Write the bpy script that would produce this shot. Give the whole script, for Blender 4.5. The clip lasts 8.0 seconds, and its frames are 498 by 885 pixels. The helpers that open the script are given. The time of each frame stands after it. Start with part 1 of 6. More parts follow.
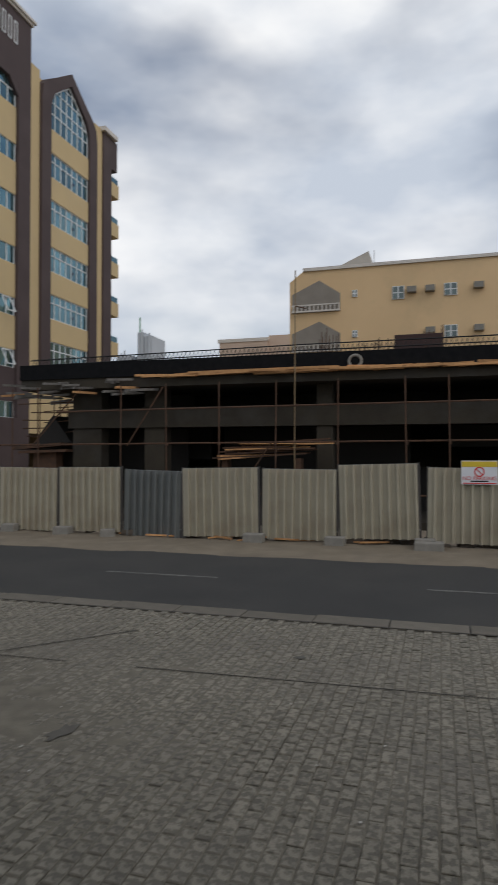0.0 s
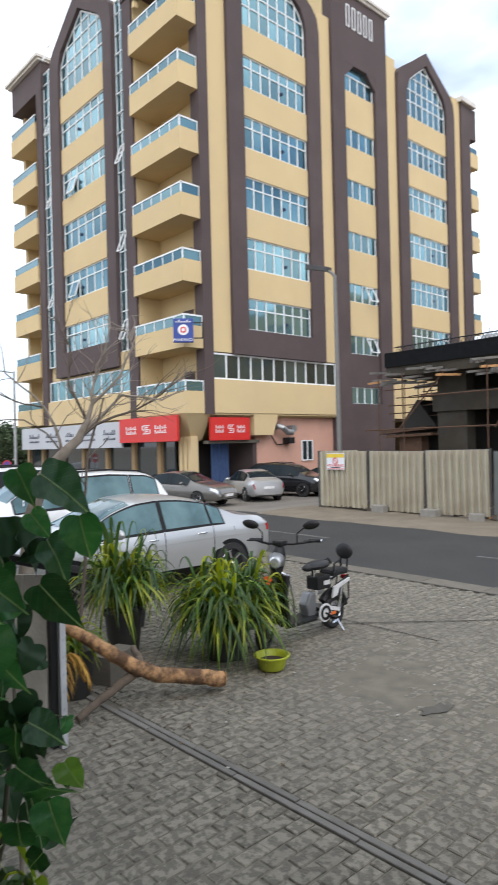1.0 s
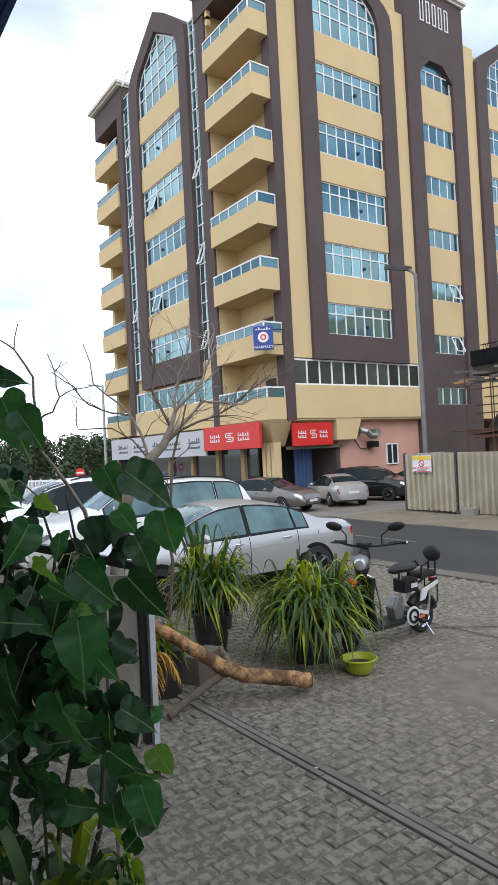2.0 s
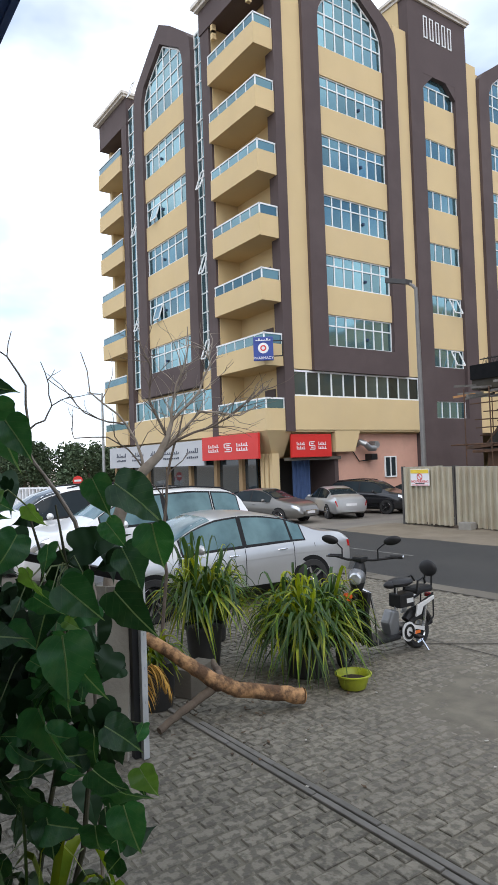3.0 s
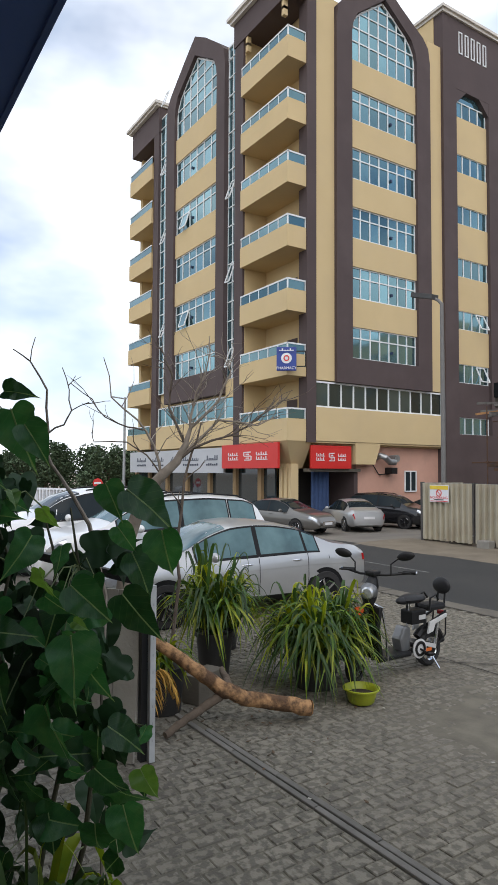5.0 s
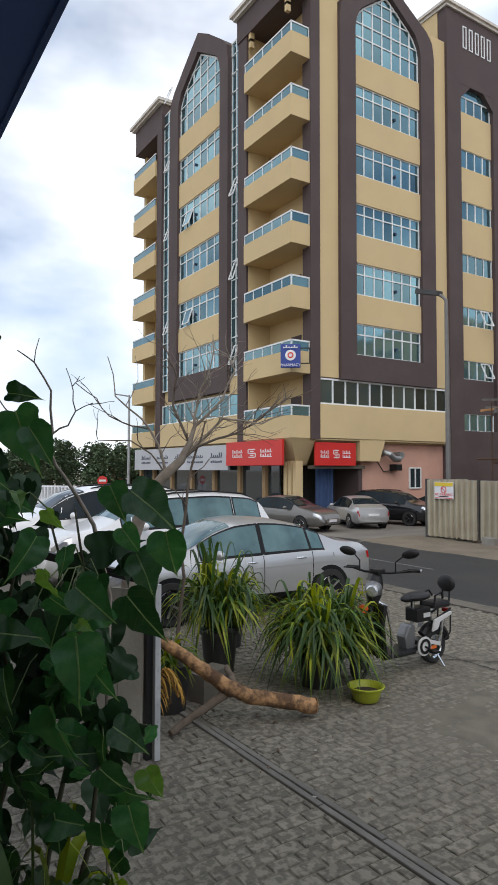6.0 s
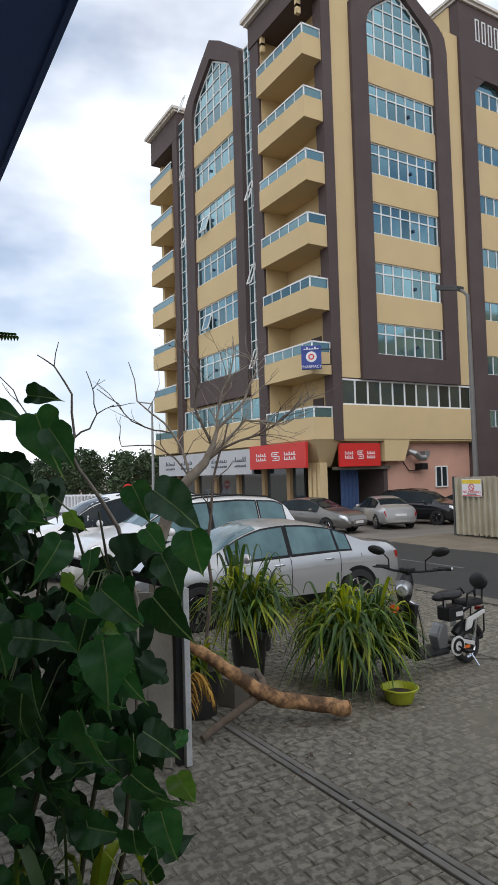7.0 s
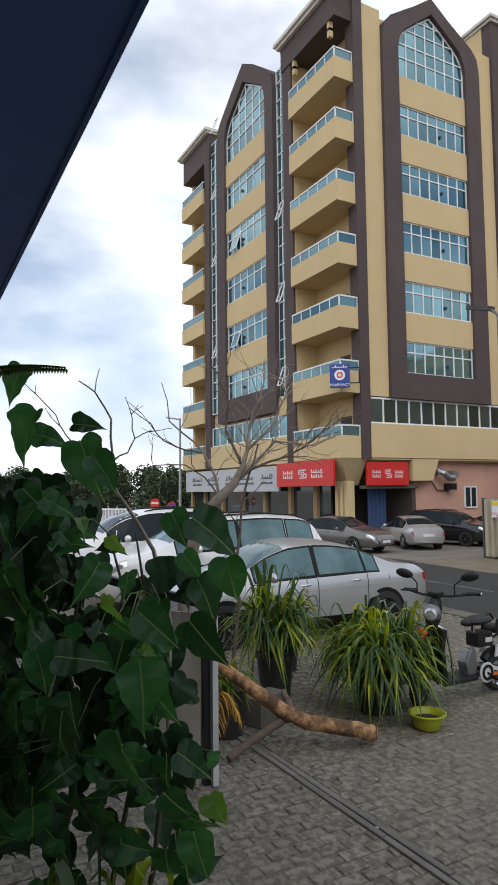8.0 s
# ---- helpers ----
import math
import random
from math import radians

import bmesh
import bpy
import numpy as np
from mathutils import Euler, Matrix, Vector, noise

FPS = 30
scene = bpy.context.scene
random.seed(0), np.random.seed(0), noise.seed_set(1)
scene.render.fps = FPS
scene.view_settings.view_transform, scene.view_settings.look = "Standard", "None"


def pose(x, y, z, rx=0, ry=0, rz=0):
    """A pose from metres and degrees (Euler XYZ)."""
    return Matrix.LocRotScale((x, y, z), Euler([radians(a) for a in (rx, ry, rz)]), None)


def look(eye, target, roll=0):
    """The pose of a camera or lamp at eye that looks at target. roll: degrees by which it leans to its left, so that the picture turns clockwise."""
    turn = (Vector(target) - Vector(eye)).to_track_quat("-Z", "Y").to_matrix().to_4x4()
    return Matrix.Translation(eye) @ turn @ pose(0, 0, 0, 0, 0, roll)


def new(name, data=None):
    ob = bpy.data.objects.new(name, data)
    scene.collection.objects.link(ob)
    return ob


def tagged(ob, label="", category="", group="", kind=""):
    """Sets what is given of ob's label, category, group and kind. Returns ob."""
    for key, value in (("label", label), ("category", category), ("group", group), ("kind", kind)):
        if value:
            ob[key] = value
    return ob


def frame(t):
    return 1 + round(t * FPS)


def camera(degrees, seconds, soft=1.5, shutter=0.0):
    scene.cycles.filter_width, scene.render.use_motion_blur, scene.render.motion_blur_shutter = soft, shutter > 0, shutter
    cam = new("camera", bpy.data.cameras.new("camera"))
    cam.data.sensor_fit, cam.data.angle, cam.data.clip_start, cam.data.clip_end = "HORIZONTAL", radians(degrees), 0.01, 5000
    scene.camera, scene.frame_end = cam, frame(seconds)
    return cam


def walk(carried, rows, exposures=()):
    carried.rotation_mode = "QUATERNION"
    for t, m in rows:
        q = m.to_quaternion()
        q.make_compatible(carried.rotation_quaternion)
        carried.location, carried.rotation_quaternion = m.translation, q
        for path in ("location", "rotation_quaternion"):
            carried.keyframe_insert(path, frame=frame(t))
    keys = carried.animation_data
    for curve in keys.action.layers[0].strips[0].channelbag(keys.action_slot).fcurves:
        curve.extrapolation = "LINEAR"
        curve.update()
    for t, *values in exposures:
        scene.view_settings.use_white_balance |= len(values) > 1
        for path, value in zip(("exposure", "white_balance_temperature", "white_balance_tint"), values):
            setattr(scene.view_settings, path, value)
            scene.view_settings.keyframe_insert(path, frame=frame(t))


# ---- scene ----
cam = camera(42.1, 8.0, soft=1.5, shutter=0.25)
PATH = [
    (0, (0.675, 1.54, 2.22), (0.102, 3.456, 2.256), -0.0),
    (0.2, (0.666, 1.464, 2.218), (-0.063, 3.326, 2.231), -0.2),
    (0.3, (0.659, 1.481, 2.213), (-0.187, 3.293, 2.239), -1.2),
    (0.5, (0.646, 1.515, 2.202), (-0.477, 3.169, 2.259), -0.5),
    (0.7, (0.664, 1.512, 2.203), (-0.612, 3.051, 2.243), -1.0),
    (0.8, (0.663, 1.523, 2.195), (-0.692, 2.993, 2.237), -1.8),
    (1, (0.661, 1.545, 2.178), (-0.829, 2.879, 2.18), -1.4),
    (1.2, (0.703, 1.551, 2.178), (-0.848, 2.814, 2.183), -1.6),
    (1.5, (0.735, 1.533, 2.198), (-0.877, 2.716, 2.214), -0.6),
    (1.8, (0.718, 1.536, 2.162), (-0.922, 2.680, 2.201), -1.9),
    (2, (0.707, 1.538, 2.138), (-0.941, 2.671, 2.17), -2.9),
    (3.3, (0.685, 1.595, 2.151), (-0.960, 2.730, 2.216), -1.6),
    (3.5, (0.682, 1.604, 2.153), (-0.968, 2.733, 2.201), -1.5),
    (3.8, (0.680, 1.611, 2.140), (-0.989, 2.713, 2.188), -1.1),
    (4, (0.678, 1.616, 2.131), (-0.992, 2.714, 2.206), -0.7),
    (4.2, (0.683, 1.629, 2.121), (-1.0, 2.704, 2.225), -1.0),
    (5.3, (0.786, 1.547, 2.178), (-0.888, 2.637, 2.275), 0.8),
    (5.5, (0.805, 1.532, 2.188), (-0.866, 2.626, 2.301), 1.0),
    (6, (0.751, 1.581, 2.171), (-0.935, 2.653, 2.253), 0.1),
    (6.5, (0.717, 1.588, 2.148), (-1.02, 2.578, 2.226), -1.2),
    (7, (0.706, 1.608, 2.143), (-1.018, 2.619, 2.239), -1.6),
    (7.3, (0.731, 1.607, 2.154), (-0.982, 2.631, 2.273), -2.1),
    (7.5, (0.748, 1.606, 2.161), (-0.984, 2.6, 2.275), -2.4),
    (8, (0.759, 1.542, 2.188), (-1.001, 2.48, 2.335), -0.6),
]
walk(cam, [(t, look(eye, aim, roll)) for t, eye, aim, roll in PATH],
     exposures=[(0.0, -1.13, 6400, 10), (0.6, -0.5, 6350, 10), (1.0, 0.22, 6250, 10), (1.5, 0.46, 6150, 10), (2.0, 0.08, 6150, 10), (3.5, 0.02, 6150, 10), (4.2, -0.08, 6200, 10), (5.5, -0.32, 6350, 10), (8.0, -0.42, 6350, 10)])
# ---- light: bright overcast afternoon, thin broken cloud ----
world = bpy.data.worlds.new("cloudy_sky")
scene.world = world
world.use_nodes = True
wn, wl = world.node_tree.nodes, world.node_tree.links
bg = wn["Background"]
sky = wn.new("ShaderNodeTexSky")
sky.sky_type, sky.sun_disc = "NISHITA", False
sky.sun_elevation, sky.sun_rotation = radians(48), radians(122)
sky.air_density, sky.dust_density = 1.0, 2.5
tc = wn.new("ShaderNodeTexCoord")
mp = wn.new("ShaderNodeMapping")
mp.inputs["Scale"].default_value = (1.0, 1.0, 2.2)
mp.inputs["Location"].default_value = (0.35, 0.1, 0.0)
cn = wn.new("ShaderNodeTexNoise")
cn.inputs["Scale"].default_value, cn.inputs["Detail"].default_value, cn.inputs["Roughness"].default_value = 2.1, 5, 0.46
cr = wn.new("ShaderNodeValToRGB")
cr.color_ramp.elements[0].position, cr.color_ramp.elements[1].position = 0.33, 0.58
cn2 = wn.new("ShaderNodeTexNoise")
cn2.inputs["Scale"].default_value, cn2.inputs["Detail"].default_value = 3.4, 5
cr2 = wn.new("ShaderNodeValToRGB")
cr2.color_ramp.elements[0].position, cr2.color_ramp.elements[1].position = 0.35, 0.68
cr2.color_ramp.elements[0].color, cr2.color_ramp.elements[1].color = (11.8, 12.9, 14.6, 1), (20.5, 20.4, 20.2, 1)
skymul = wn.new("ShaderNodeMix")
skymul.data_type, skymul.blend_type = "RGBA", "MULTIPLY"
skymul.inputs["Factor"].default_value = 1.0
skymul.inputs["B"].default_value = (1.95, 1.95, 1.95, 1)
mixc = wn.new("ShaderNodeMix")
mixc.data_type = "RGBA"
wl.new(tc.outputs["Generated"], mp.inputs["Vector"])
wl.new(mp.outputs[0], cn.inputs["Vector"])
wl.new(mp.outputs[0], cn2.inputs["Vector"])
wl.new(cn.outputs["Fac"], cr.inputs["Fac"])
wl.new(cn2.outputs["Fac"], cr2.inputs["Fac"])
wl.new(sky.outputs[0], skymul.inputs["A"])
wl.new(cr.outputs["Color"], mixc.inputs["Factor"])
wl.new(skymul.outputs["Result"], mixc.inputs["A"])
wl.new(cr2.outputs["Color"], mixc.inputs["B"])
wl.new(mixc.outputs["Result"], bg.inputs["Color"])
bg.inputs["Strength"].default_value = 0.105

sun_data = bpy.data.lights.new("sun", "SUN")
sun_data.energy, sun_data.angle, sun_data.color = 0.7, radians(50), (1.0, 0.95, 0.88)
sun = new("sun", sun_data)
sun.matrix_world = look((0, 0, 60), (-33, 21, 18))


# ---- materials ----
def material(name, colour, rough=0.8, metal=0.0, other=None, scale=3.0, spread=0.5, bump=0.0, bump_scale=40.0,
             vary=0.0, island=False, spec=0.5, stain=None, stain_scale=0.6, stain_amount=0.5, coat=0.0, trans=0.0):
    """A surface: two tones mixed by noise, stains at a larger scale, fine relief, and a random tone for each piece."""
    m = bpy.data.materials.new(name)
    m.use_nodes = True
    n, l = m.node_tree.nodes, m.node_tree.links
    b = n["Principled BSDF"]
    b.inputs["Roughness"].default_value, b.inputs["Metallic"].default_value = rough, metal
    b.inputs["Specular IOR Level"].default_value = spec
    b.inputs["Coat Weight"].default_value = coat
    b.inputs["Coat Roughness"].default_value = 0.05
    co = n.new("ShaderNodeTexCoord")
    other = other or tuple(c * 0.78 for c in colour)
    no = n.new("ShaderNodeTexNoise")
    no.inputs["Scale"].default_value, no.inputs["Detail"].default_value = scale, 6
    l.new(co.outputs["Object"], no.inputs["Vector"])
    ra = n.new("ShaderNodeMapRange")
    ra.inputs["From Min"].default_value, ra.inputs["From Max"].default_value = 0.5 - spread / 2, 0.5 + spread / 2
    l.new(no.outputs["Fac"], ra.inputs["Value"])
    mx = n.new("ShaderNodeMix")
    mx.data_type = "RGBA"
    mx.inputs["A"].default_value, mx.inputs["B"].default_value = (*colour, 1), (*other, 1)
    l.new(ra.outputs[0], mx.inputs["Factor"])
    out = mx.outputs["Result"]
    if stain:
        s = n.new("ShaderNodeTexNoise")
        s.inputs["Scale"].default_value, s.inputs["Detail"].default_value, s.inputs["Roughness"].default_value = stain_scale, 8, 0.62
        l.new(co.outputs["Object"], s.inputs["Vector"])
        sr = n.new("ShaderNodeMapRange")
        sr.inputs["From Min"].default_value, sr.inputs["From Max"].default_value = 0.48, 0.68
        sr.inputs["To Max"].default_value = stain_amount
        l.new(s.outputs["Fac"], sr.inputs["Value"])
        sm = n.new("ShaderNodeMix")
        sm.data_type = "RGBA"
        sm.inputs["B"].default_value = (*stain, 1)
        l.new(sr.outputs[0], sm.inputs["Factor"])
        l.new(out, sm.inputs["A"])
        out = sm.outputs["Result"]
    if vary:
        r = n.new("ShaderNodeNewGeometry" if island else "ShaderNodeObjectInfo")
        src = r.outputs["Random Per Island"] if island else r.outputs["Random"]
        vr = n.new("ShaderNodeMapRange")
        vr.inputs["To Min"].default_value, vr.inputs["To Max"].default_value = 1 - vary, 1 + vary
        l.new(src, vr.inputs["Value"])
        hs = n.new("ShaderNodeHueSaturation")
        l.new(vr.outputs[0], hs.inputs["Value"])
        l.new(out, hs.inputs["Color"])
        out = hs.outputs["Color"]
    l.new(out, b.inputs["Base Color"])
    if bump:
        bn = n.new("ShaderNodeTexNoise")
        bn.inputs["Scale"].default_value, bn.inputs["Detail"].default_value = bump_scale, 5
        l.new(co.outputs["Object"], bn.inputs["Vector"])
        bu = n.new("ShaderNodeBump")
        bu.inputs["Strength"].default_value, bu.inputs["Distance"].default_value = bump, 0.01
        l.new(bn.outputs["Fac"], bu.inputs["Height"])
        l.new(bu.outputs[0], b.inputs["Normal"])
    if trans:
        b.inputs["Transmission Weight"].default_value = trans
    return m


SAND = material("sandy_ground", (0.25, 0.21, 0.155), 0.95, other=(0.32, 0.27, 0.205), scale=0.8, bump=0.5, bump_scale=14, stain=(0.2, 0.17, 0.13))
ASPHALT = material("worn_asphalt", (0.027, 0.0265, 0.025), 0.88, other=(0.037, 0.036, 0.033), scale=0.7, bump=0.6, bump_scale=90,
                   stain=(0.06, 0.056, 0.048), stain_scale=0.25, stain_amount=0.4)
LOT = material("dusty_lot", (0.145, 0.131, 0.110), 0.92, other=(0.215, 0.192, 0.158), scale=0.5, bump=0.5, bump_scale=30, stain=(0.12, 0.11, 0.10), stain_scale=0.3)
CONCRETE = material("kerb_concrete", (0.145, 0.130, 0.102), 0.9, other=(0.10, 0.09, 0.071), scale=4, bump=0.5, bump_scale=30, vary=0.12, stain=(0.14, 0.12, 0.10), stain_scale=1.5)
EDGE_C = material("edging_concrete", (0.185, 0.175, 0.155), 0.9, other=(0.115, 0.108, 0.094), scale=5, vary=0.15, bump=0.4)
JOINT_SAND = material("joint_sand", (0.105, 0.095, 0.075), 0.95, other=(0.14, 0.128, 0.105), scale=1.2, bump=0.4, bump_scale=60)
PAVER = material("grey_paver", (0.205, 0.187, 0.145), 0.8, other=(0.112, 0.101, 0.077), scale=17, spread=0.10, bump=0.7, bump_scale=45, vary=0.14,
                 stain=(0.135, 0.122, 0.10), stain_scale=0.9, stain_amount=0.6)
PAVER_LOOSE = material("grey_paver_rest", (0.205, 0.187, 0.145), 0.8, other=(0.112, 0.101, 0.077), scale=17, spread=0.10, bump=0.7, bump_scale=45, vary=0.14, island=True,
                       stain=(0.135, 0.122, 0.10), stain_scale=0.45, stain_amount=0.7)
CREAM = material("cream_render", (0.62, 0.478, 0.258), 0.85, other=(0.575, 0.44, 0.235), scale=0.5, bump=0.12, bump_scale=25, stain=(0.54, 0.42, 0.25), stain_scale=0.35, stain_amount=0.4)
BROWN = material("brown_render", (0.068, 0.047, 0.046), 0.8, other=(0.082, 0.058, 0.056), scale=0.6, bump=0.12, bump_scale=25, stain=(0.105, 0.08, 0.077), stain_scale=0.3, stain_amount=0.35)
SALMON = material("salmon_render", (0.62, 0.36, 0.27), 0.85, other=(0.56, 0.32, 0.24), scale=0.9, stain=(0.42, 0.26, 0.2))
WHITE_FRAME = material("white_window_frame", (0.80, 0.82, 0.82), 0.4, other=(0.72, 0.74, 0.74), scale=2)
CORNICE = material("pale_cornice", (0.70, 0.66, 0.60), 0.8, scale=1)
GLASS = material("blue_tinted_glass", (0.17, 0.31, 0.345), 0.06, metal=0.75, other=(0.13, 0.24, 0.275), scale=0.25, vary=0.35, spec=0.8)
RAIL_GLASS = material("balcony_glass", (0.11, 0.22, 0.26), 0.08, metal=0.6, other=(0.075, 0.16, 0.19), scale=0.5, vary=0.2, spec=0.8)
# dark green panes; reflected dark surroundings are put into the colour too
RIBBON_GLASS = material("dark_green_ribbon_glass", (0.075, 0.105, 0.105), 0.06, metal=0.55, other=(0.045, 0.065, 0.068), scale=0.4, vary=0.45, spec=0.6)
SHOP_GLASS = material("dark_shop_glass", (0.02, 0.03, 0.035), 0.05, other=(0.035, 0.045, 0.05), scale=0.6, spec=0.8)
LATCH = material("dark_blue_latch", (0.012, 0.03, 0.09), 0.5, scale=4)
# near-black for shade put into shop and open floors; also the hut
SHADE_HUT_DARK = material("shade_and_hut_dark", (0.03, 0.027, 0.024), 0.9, scale=1)
FASCIA = material("pale_grey_fascia", (0.50, 0.51, 0.53), 0.5, other=(0.44, 0.45, 0.47), scale=0.8)
RED_SIGN = material("red_signboard", (0.62, 0.03, 0.025), 0.45, other=(0.56, 0.025, 0.02), scale=1)
WHITE_SIGN = material("white_signboard", (0.74, 0.75, 0.77), 0.45, other=(0.66, 0.68, 0.71), scale=1)
BLUE_SIGN = material("blue_signboard", (0.016, 0.045, 0.27), 0.4, other=(0.014, 0.04, 0.23), scale=1)
LETTER = material("white_lettering", (0.82, 0.82, 0.82), 0.5, scale=3)
BLACK = material("black_plastic", (0.009, 0.009, 0.010), 0.45, other=(0.016, 0.016, 0.016), scale=6, spec=0.3)
RUBBER = material("black_rubber", (0.018, 0.018, 0.018), 0.85, other=(0.03, 0.029, 0.028), scale=12, bump=0.2)
STEEL = material("galvanised_steel", (0.42, 0.43, 0.43), 0.45, metal=0.8, other=(0.3, 0.31, 0.31), scale=5)
CHROME = material("chrome", (0.75, 0.76, 0.77), 0.14, metal=1.0, scale=3)


# ---- building blocks of meshes ----
class Shape:
    """Collects faces of one mesh."""

    def __init__(self):
        self.v, self.f = [], []

    def add(self, verts, faces):
        k = len(self.v)
        self.v += [tuple(p) for p in verts]
        self.f += [tuple(k + i for i in f) for f in faces]
        return self

    def box(self, a, b):
        (x0, y0, z0), (x1, y1, z1) = [min(p, q) for p, q in zip(a, b)], [max(p, q) for p, q in zip(a, b)]
        return self.add([(x0, y0, z0), (x1, y0, z0), (x1, y1, z0), (x0, y1, z0), (x0, y0, z1), (x1, y0, z1), (x1, y1, z1), (x0, y1, z1)],
                        [(0, 3, 2, 1), (4, 5, 6, 7), (0, 1, 5, 4), (1, 2, 6, 5), (2, 3, 7, 6), (3, 0, 4, 7)])

    def beam(self, p, q, w, h, up=(0, 0, 1)):
        """A straight bar of section w by h."""
        p, q = Vector(p), Vector(q)
        d = (q - p).normalized()
        u = Vector(up)
        if abs(d.dot(u)) > 0.98:
            u = Vector((1, 0, 0))
        s = d.cross(u).normalized()
        u = s.cross(d)
        c = [p + s * a * w / 2 + u * b * h / 2 for a, b in ((-1, -1), (1, -1), (1, 1), (-1, 1))]
        c += [q + s * a * w / 2 + u * b * h / 2 for a, b in ((-1, -1), (1, -1), (1, 1), (-1, 1))]
        return self.add(c, [(0, 3, 2, 1), (4, 5, 6, 7), (0, 1, 5, 4), (1, 2, 6, 5), (2, 3, 7, 6), (3, 0, 4, 7)])

    def tube(self, points, radii, n=8):
        pts = [Vector(p) for p in points]
        if isinstance(radii, (int, float)):
            radii = [radii] * len(pts)
        verts, faces = [], []
        side = None
        for i, p in enumerate(pts):
            d = (pts[min(i + 1, len(pts) - 1)] - pts[max(i - 1, 0)]).normalized()
            if side is None:
                side = d.orthogonal().normalized()
            side = (side - d * side.dot(d)).normalized()
            up = d.cross(side)
            verts += [p + (side * math.cos(2 * math.pi * k / n) + up * math.sin(2 * math.pi * k / n)) * radii[i] for k in range(n)]
        for i in range(len(pts) - 1):
            for k in range(n):
                a, b = i * n + k, i * n + (k + 1) % n
                faces.append((a, b, b + n, a + n))
        faces += [tuple(reversed(range(n))), tuple(range((len(pts) - 1) * n, len(pts) * n))]
        return self.add(verts, faces)

    def prism(self, outline, lift):
        """outline: 3D points in one plane; lift: the vector to the other face."""
        n, lift = len(outline), Vector(lift)
        a = [Vector(p) for p in outline]
        return self.add(a + [p + lift for p in a], [tuple(reversed(range(n))), tuple(range(n, 2 * n))] + [(i, (i + 1) % n, n + (i + 1) % n, n + i) for i in range(n)])

    def ring(self, outer, inner, lift):
        """A flat ring between two outlines with as many points each, given depth."""
        n, lift = len(outer), Vector(lift)
        v = [Vector(p) for p in outer] + [Vector(p) for p in inner]
        v += [p + lift for p in v]
        faces = []
        for i in range(n):
            j = (i + 1) % n
            faces += [(i, j, n + j, n + i), (2 * n + i, 3 * n + i, 3 * n + j, 2 * n + j), (i, 2 * n + i, 2 * n + j, j), (n + i, n + j, 3 * n + j, 3 * n + i)]
        return self.add(v, faces)

    def ball(self, centre, radii, n=12, m=8):
        verts = [Vector(centre) + Vector((radii[0] * math.sin(math.pi * j / m) * math.cos(2 * math.pi * i / n), radii[1] * math.sin(math.pi * j / m) * math.sin(2 * math.pi * i / n),
                                          radii[2] * math.cos(math.pi * j / m))) for j in range(m + 1) for i in range(n)]
        return self.add(verts, [(j * n + i, (j + 1) * n + i, (j + 1) * n + (i + 1) % n, j * n + (i + 1) % n) for j in range(m) for i in range(n)])

    def lathe(self, profile, centre=(0, 0, 0), axis=(0, 0, 1), n=24):
        """profile: (radius, height) pairs along the axis."""
        z = Vector(axis).normalized()
        x = z.orthogonal().normalized()
        y = z.cross(x)
        verts = [Vector(centre) + (x * math.cos(2 * math.pi * i / n) + y * math.sin(2 * math.pi * i / n)) * r + z * h for r, h in profile for i in range(n)]
        return self.add(verts, [(j * n + i, j * n + (i + 1) % n, (j + 1) * n + (i + 1) % n, (j + 1) * n + i) for j in range(len(profile) - 1) for i in range(n)])

    def mesh(self, name, mat=None, smooth=False, bevel=0.0):
        me = bpy.data.meshes.new(name)
        me.from_pydata([tuple(p) for p in self.v], [], self.f)
        bm = bmesh.new()
        bm.from_mesh(me)
        bmesh.ops.recalc_face_normals(bm, faces=bm.faces)
        if bevel:
            bmesh.ops.bevel(bm, geom=[e for e in bm.edges if len(e.link_faces) == 2 and e.calc_face_angle(0) > 0.5], offset=bevel, segments=2, affect="EDGES", profile=0.6)
        if smooth:
            for f in bm.faces:
                f.smooth = True
        bm.to_mesh(me)
        bm.free()
        if smooth:
            me.set_sharp_from_angle(angle=radians(40))
        if mat:
            me.materials.append(mat)
        return me


def part(name, shape, mat, parent=None, label="", smooth=False, bevel=0.0):
    """Links a shape as one mesh object under a thing or a part."""
    ob = new(name, shape.mesh(name, mat, smooth, bevel))
    if parent:
        ob.parent = parent
    return tagged(ob, label)


def piece(name, mesh, parent, m=None):
    """A repeated piece that shares its mesh."""
    ob = new(name, mesh)
    ob.parent = parent
    if m is not None:
        ob.matrix_basis = m
    return ob


def thing(name, label, category, group="", kind="", at=None):
    ob = new(name)
    ob.empty_display_size = 0.2
    if at is not None:
        ob.matrix_basis = at
    return tagged(ob, label, category, group, kind)


def text_part(name, words, mat, parent, m, size, depth=0.01):
    """Raised lettering from the built-in font, as a mesh."""
    cu = bpy.data.curves.new(name, "FONT")
    cu.body, cu.size, cu.extrude, cu.align_x, cu.align_y = words, size, depth, "CENTER", "CENTER"
    tmp = bpy.data.objects.new(name, cu)
    scene.collection.objects.link(tmp)
    me = bpy.data.meshes.new_from_object(tmp.evaluated_get(bpy.context.evaluated_depsgraph_get()))
    bpy.data.objects.remove(tmp)
    me.materials.clear()
    me.materials.append(mat)
    ob = new(name, me)
    ob.parent, ob.matrix_basis = parent, m
    return ob


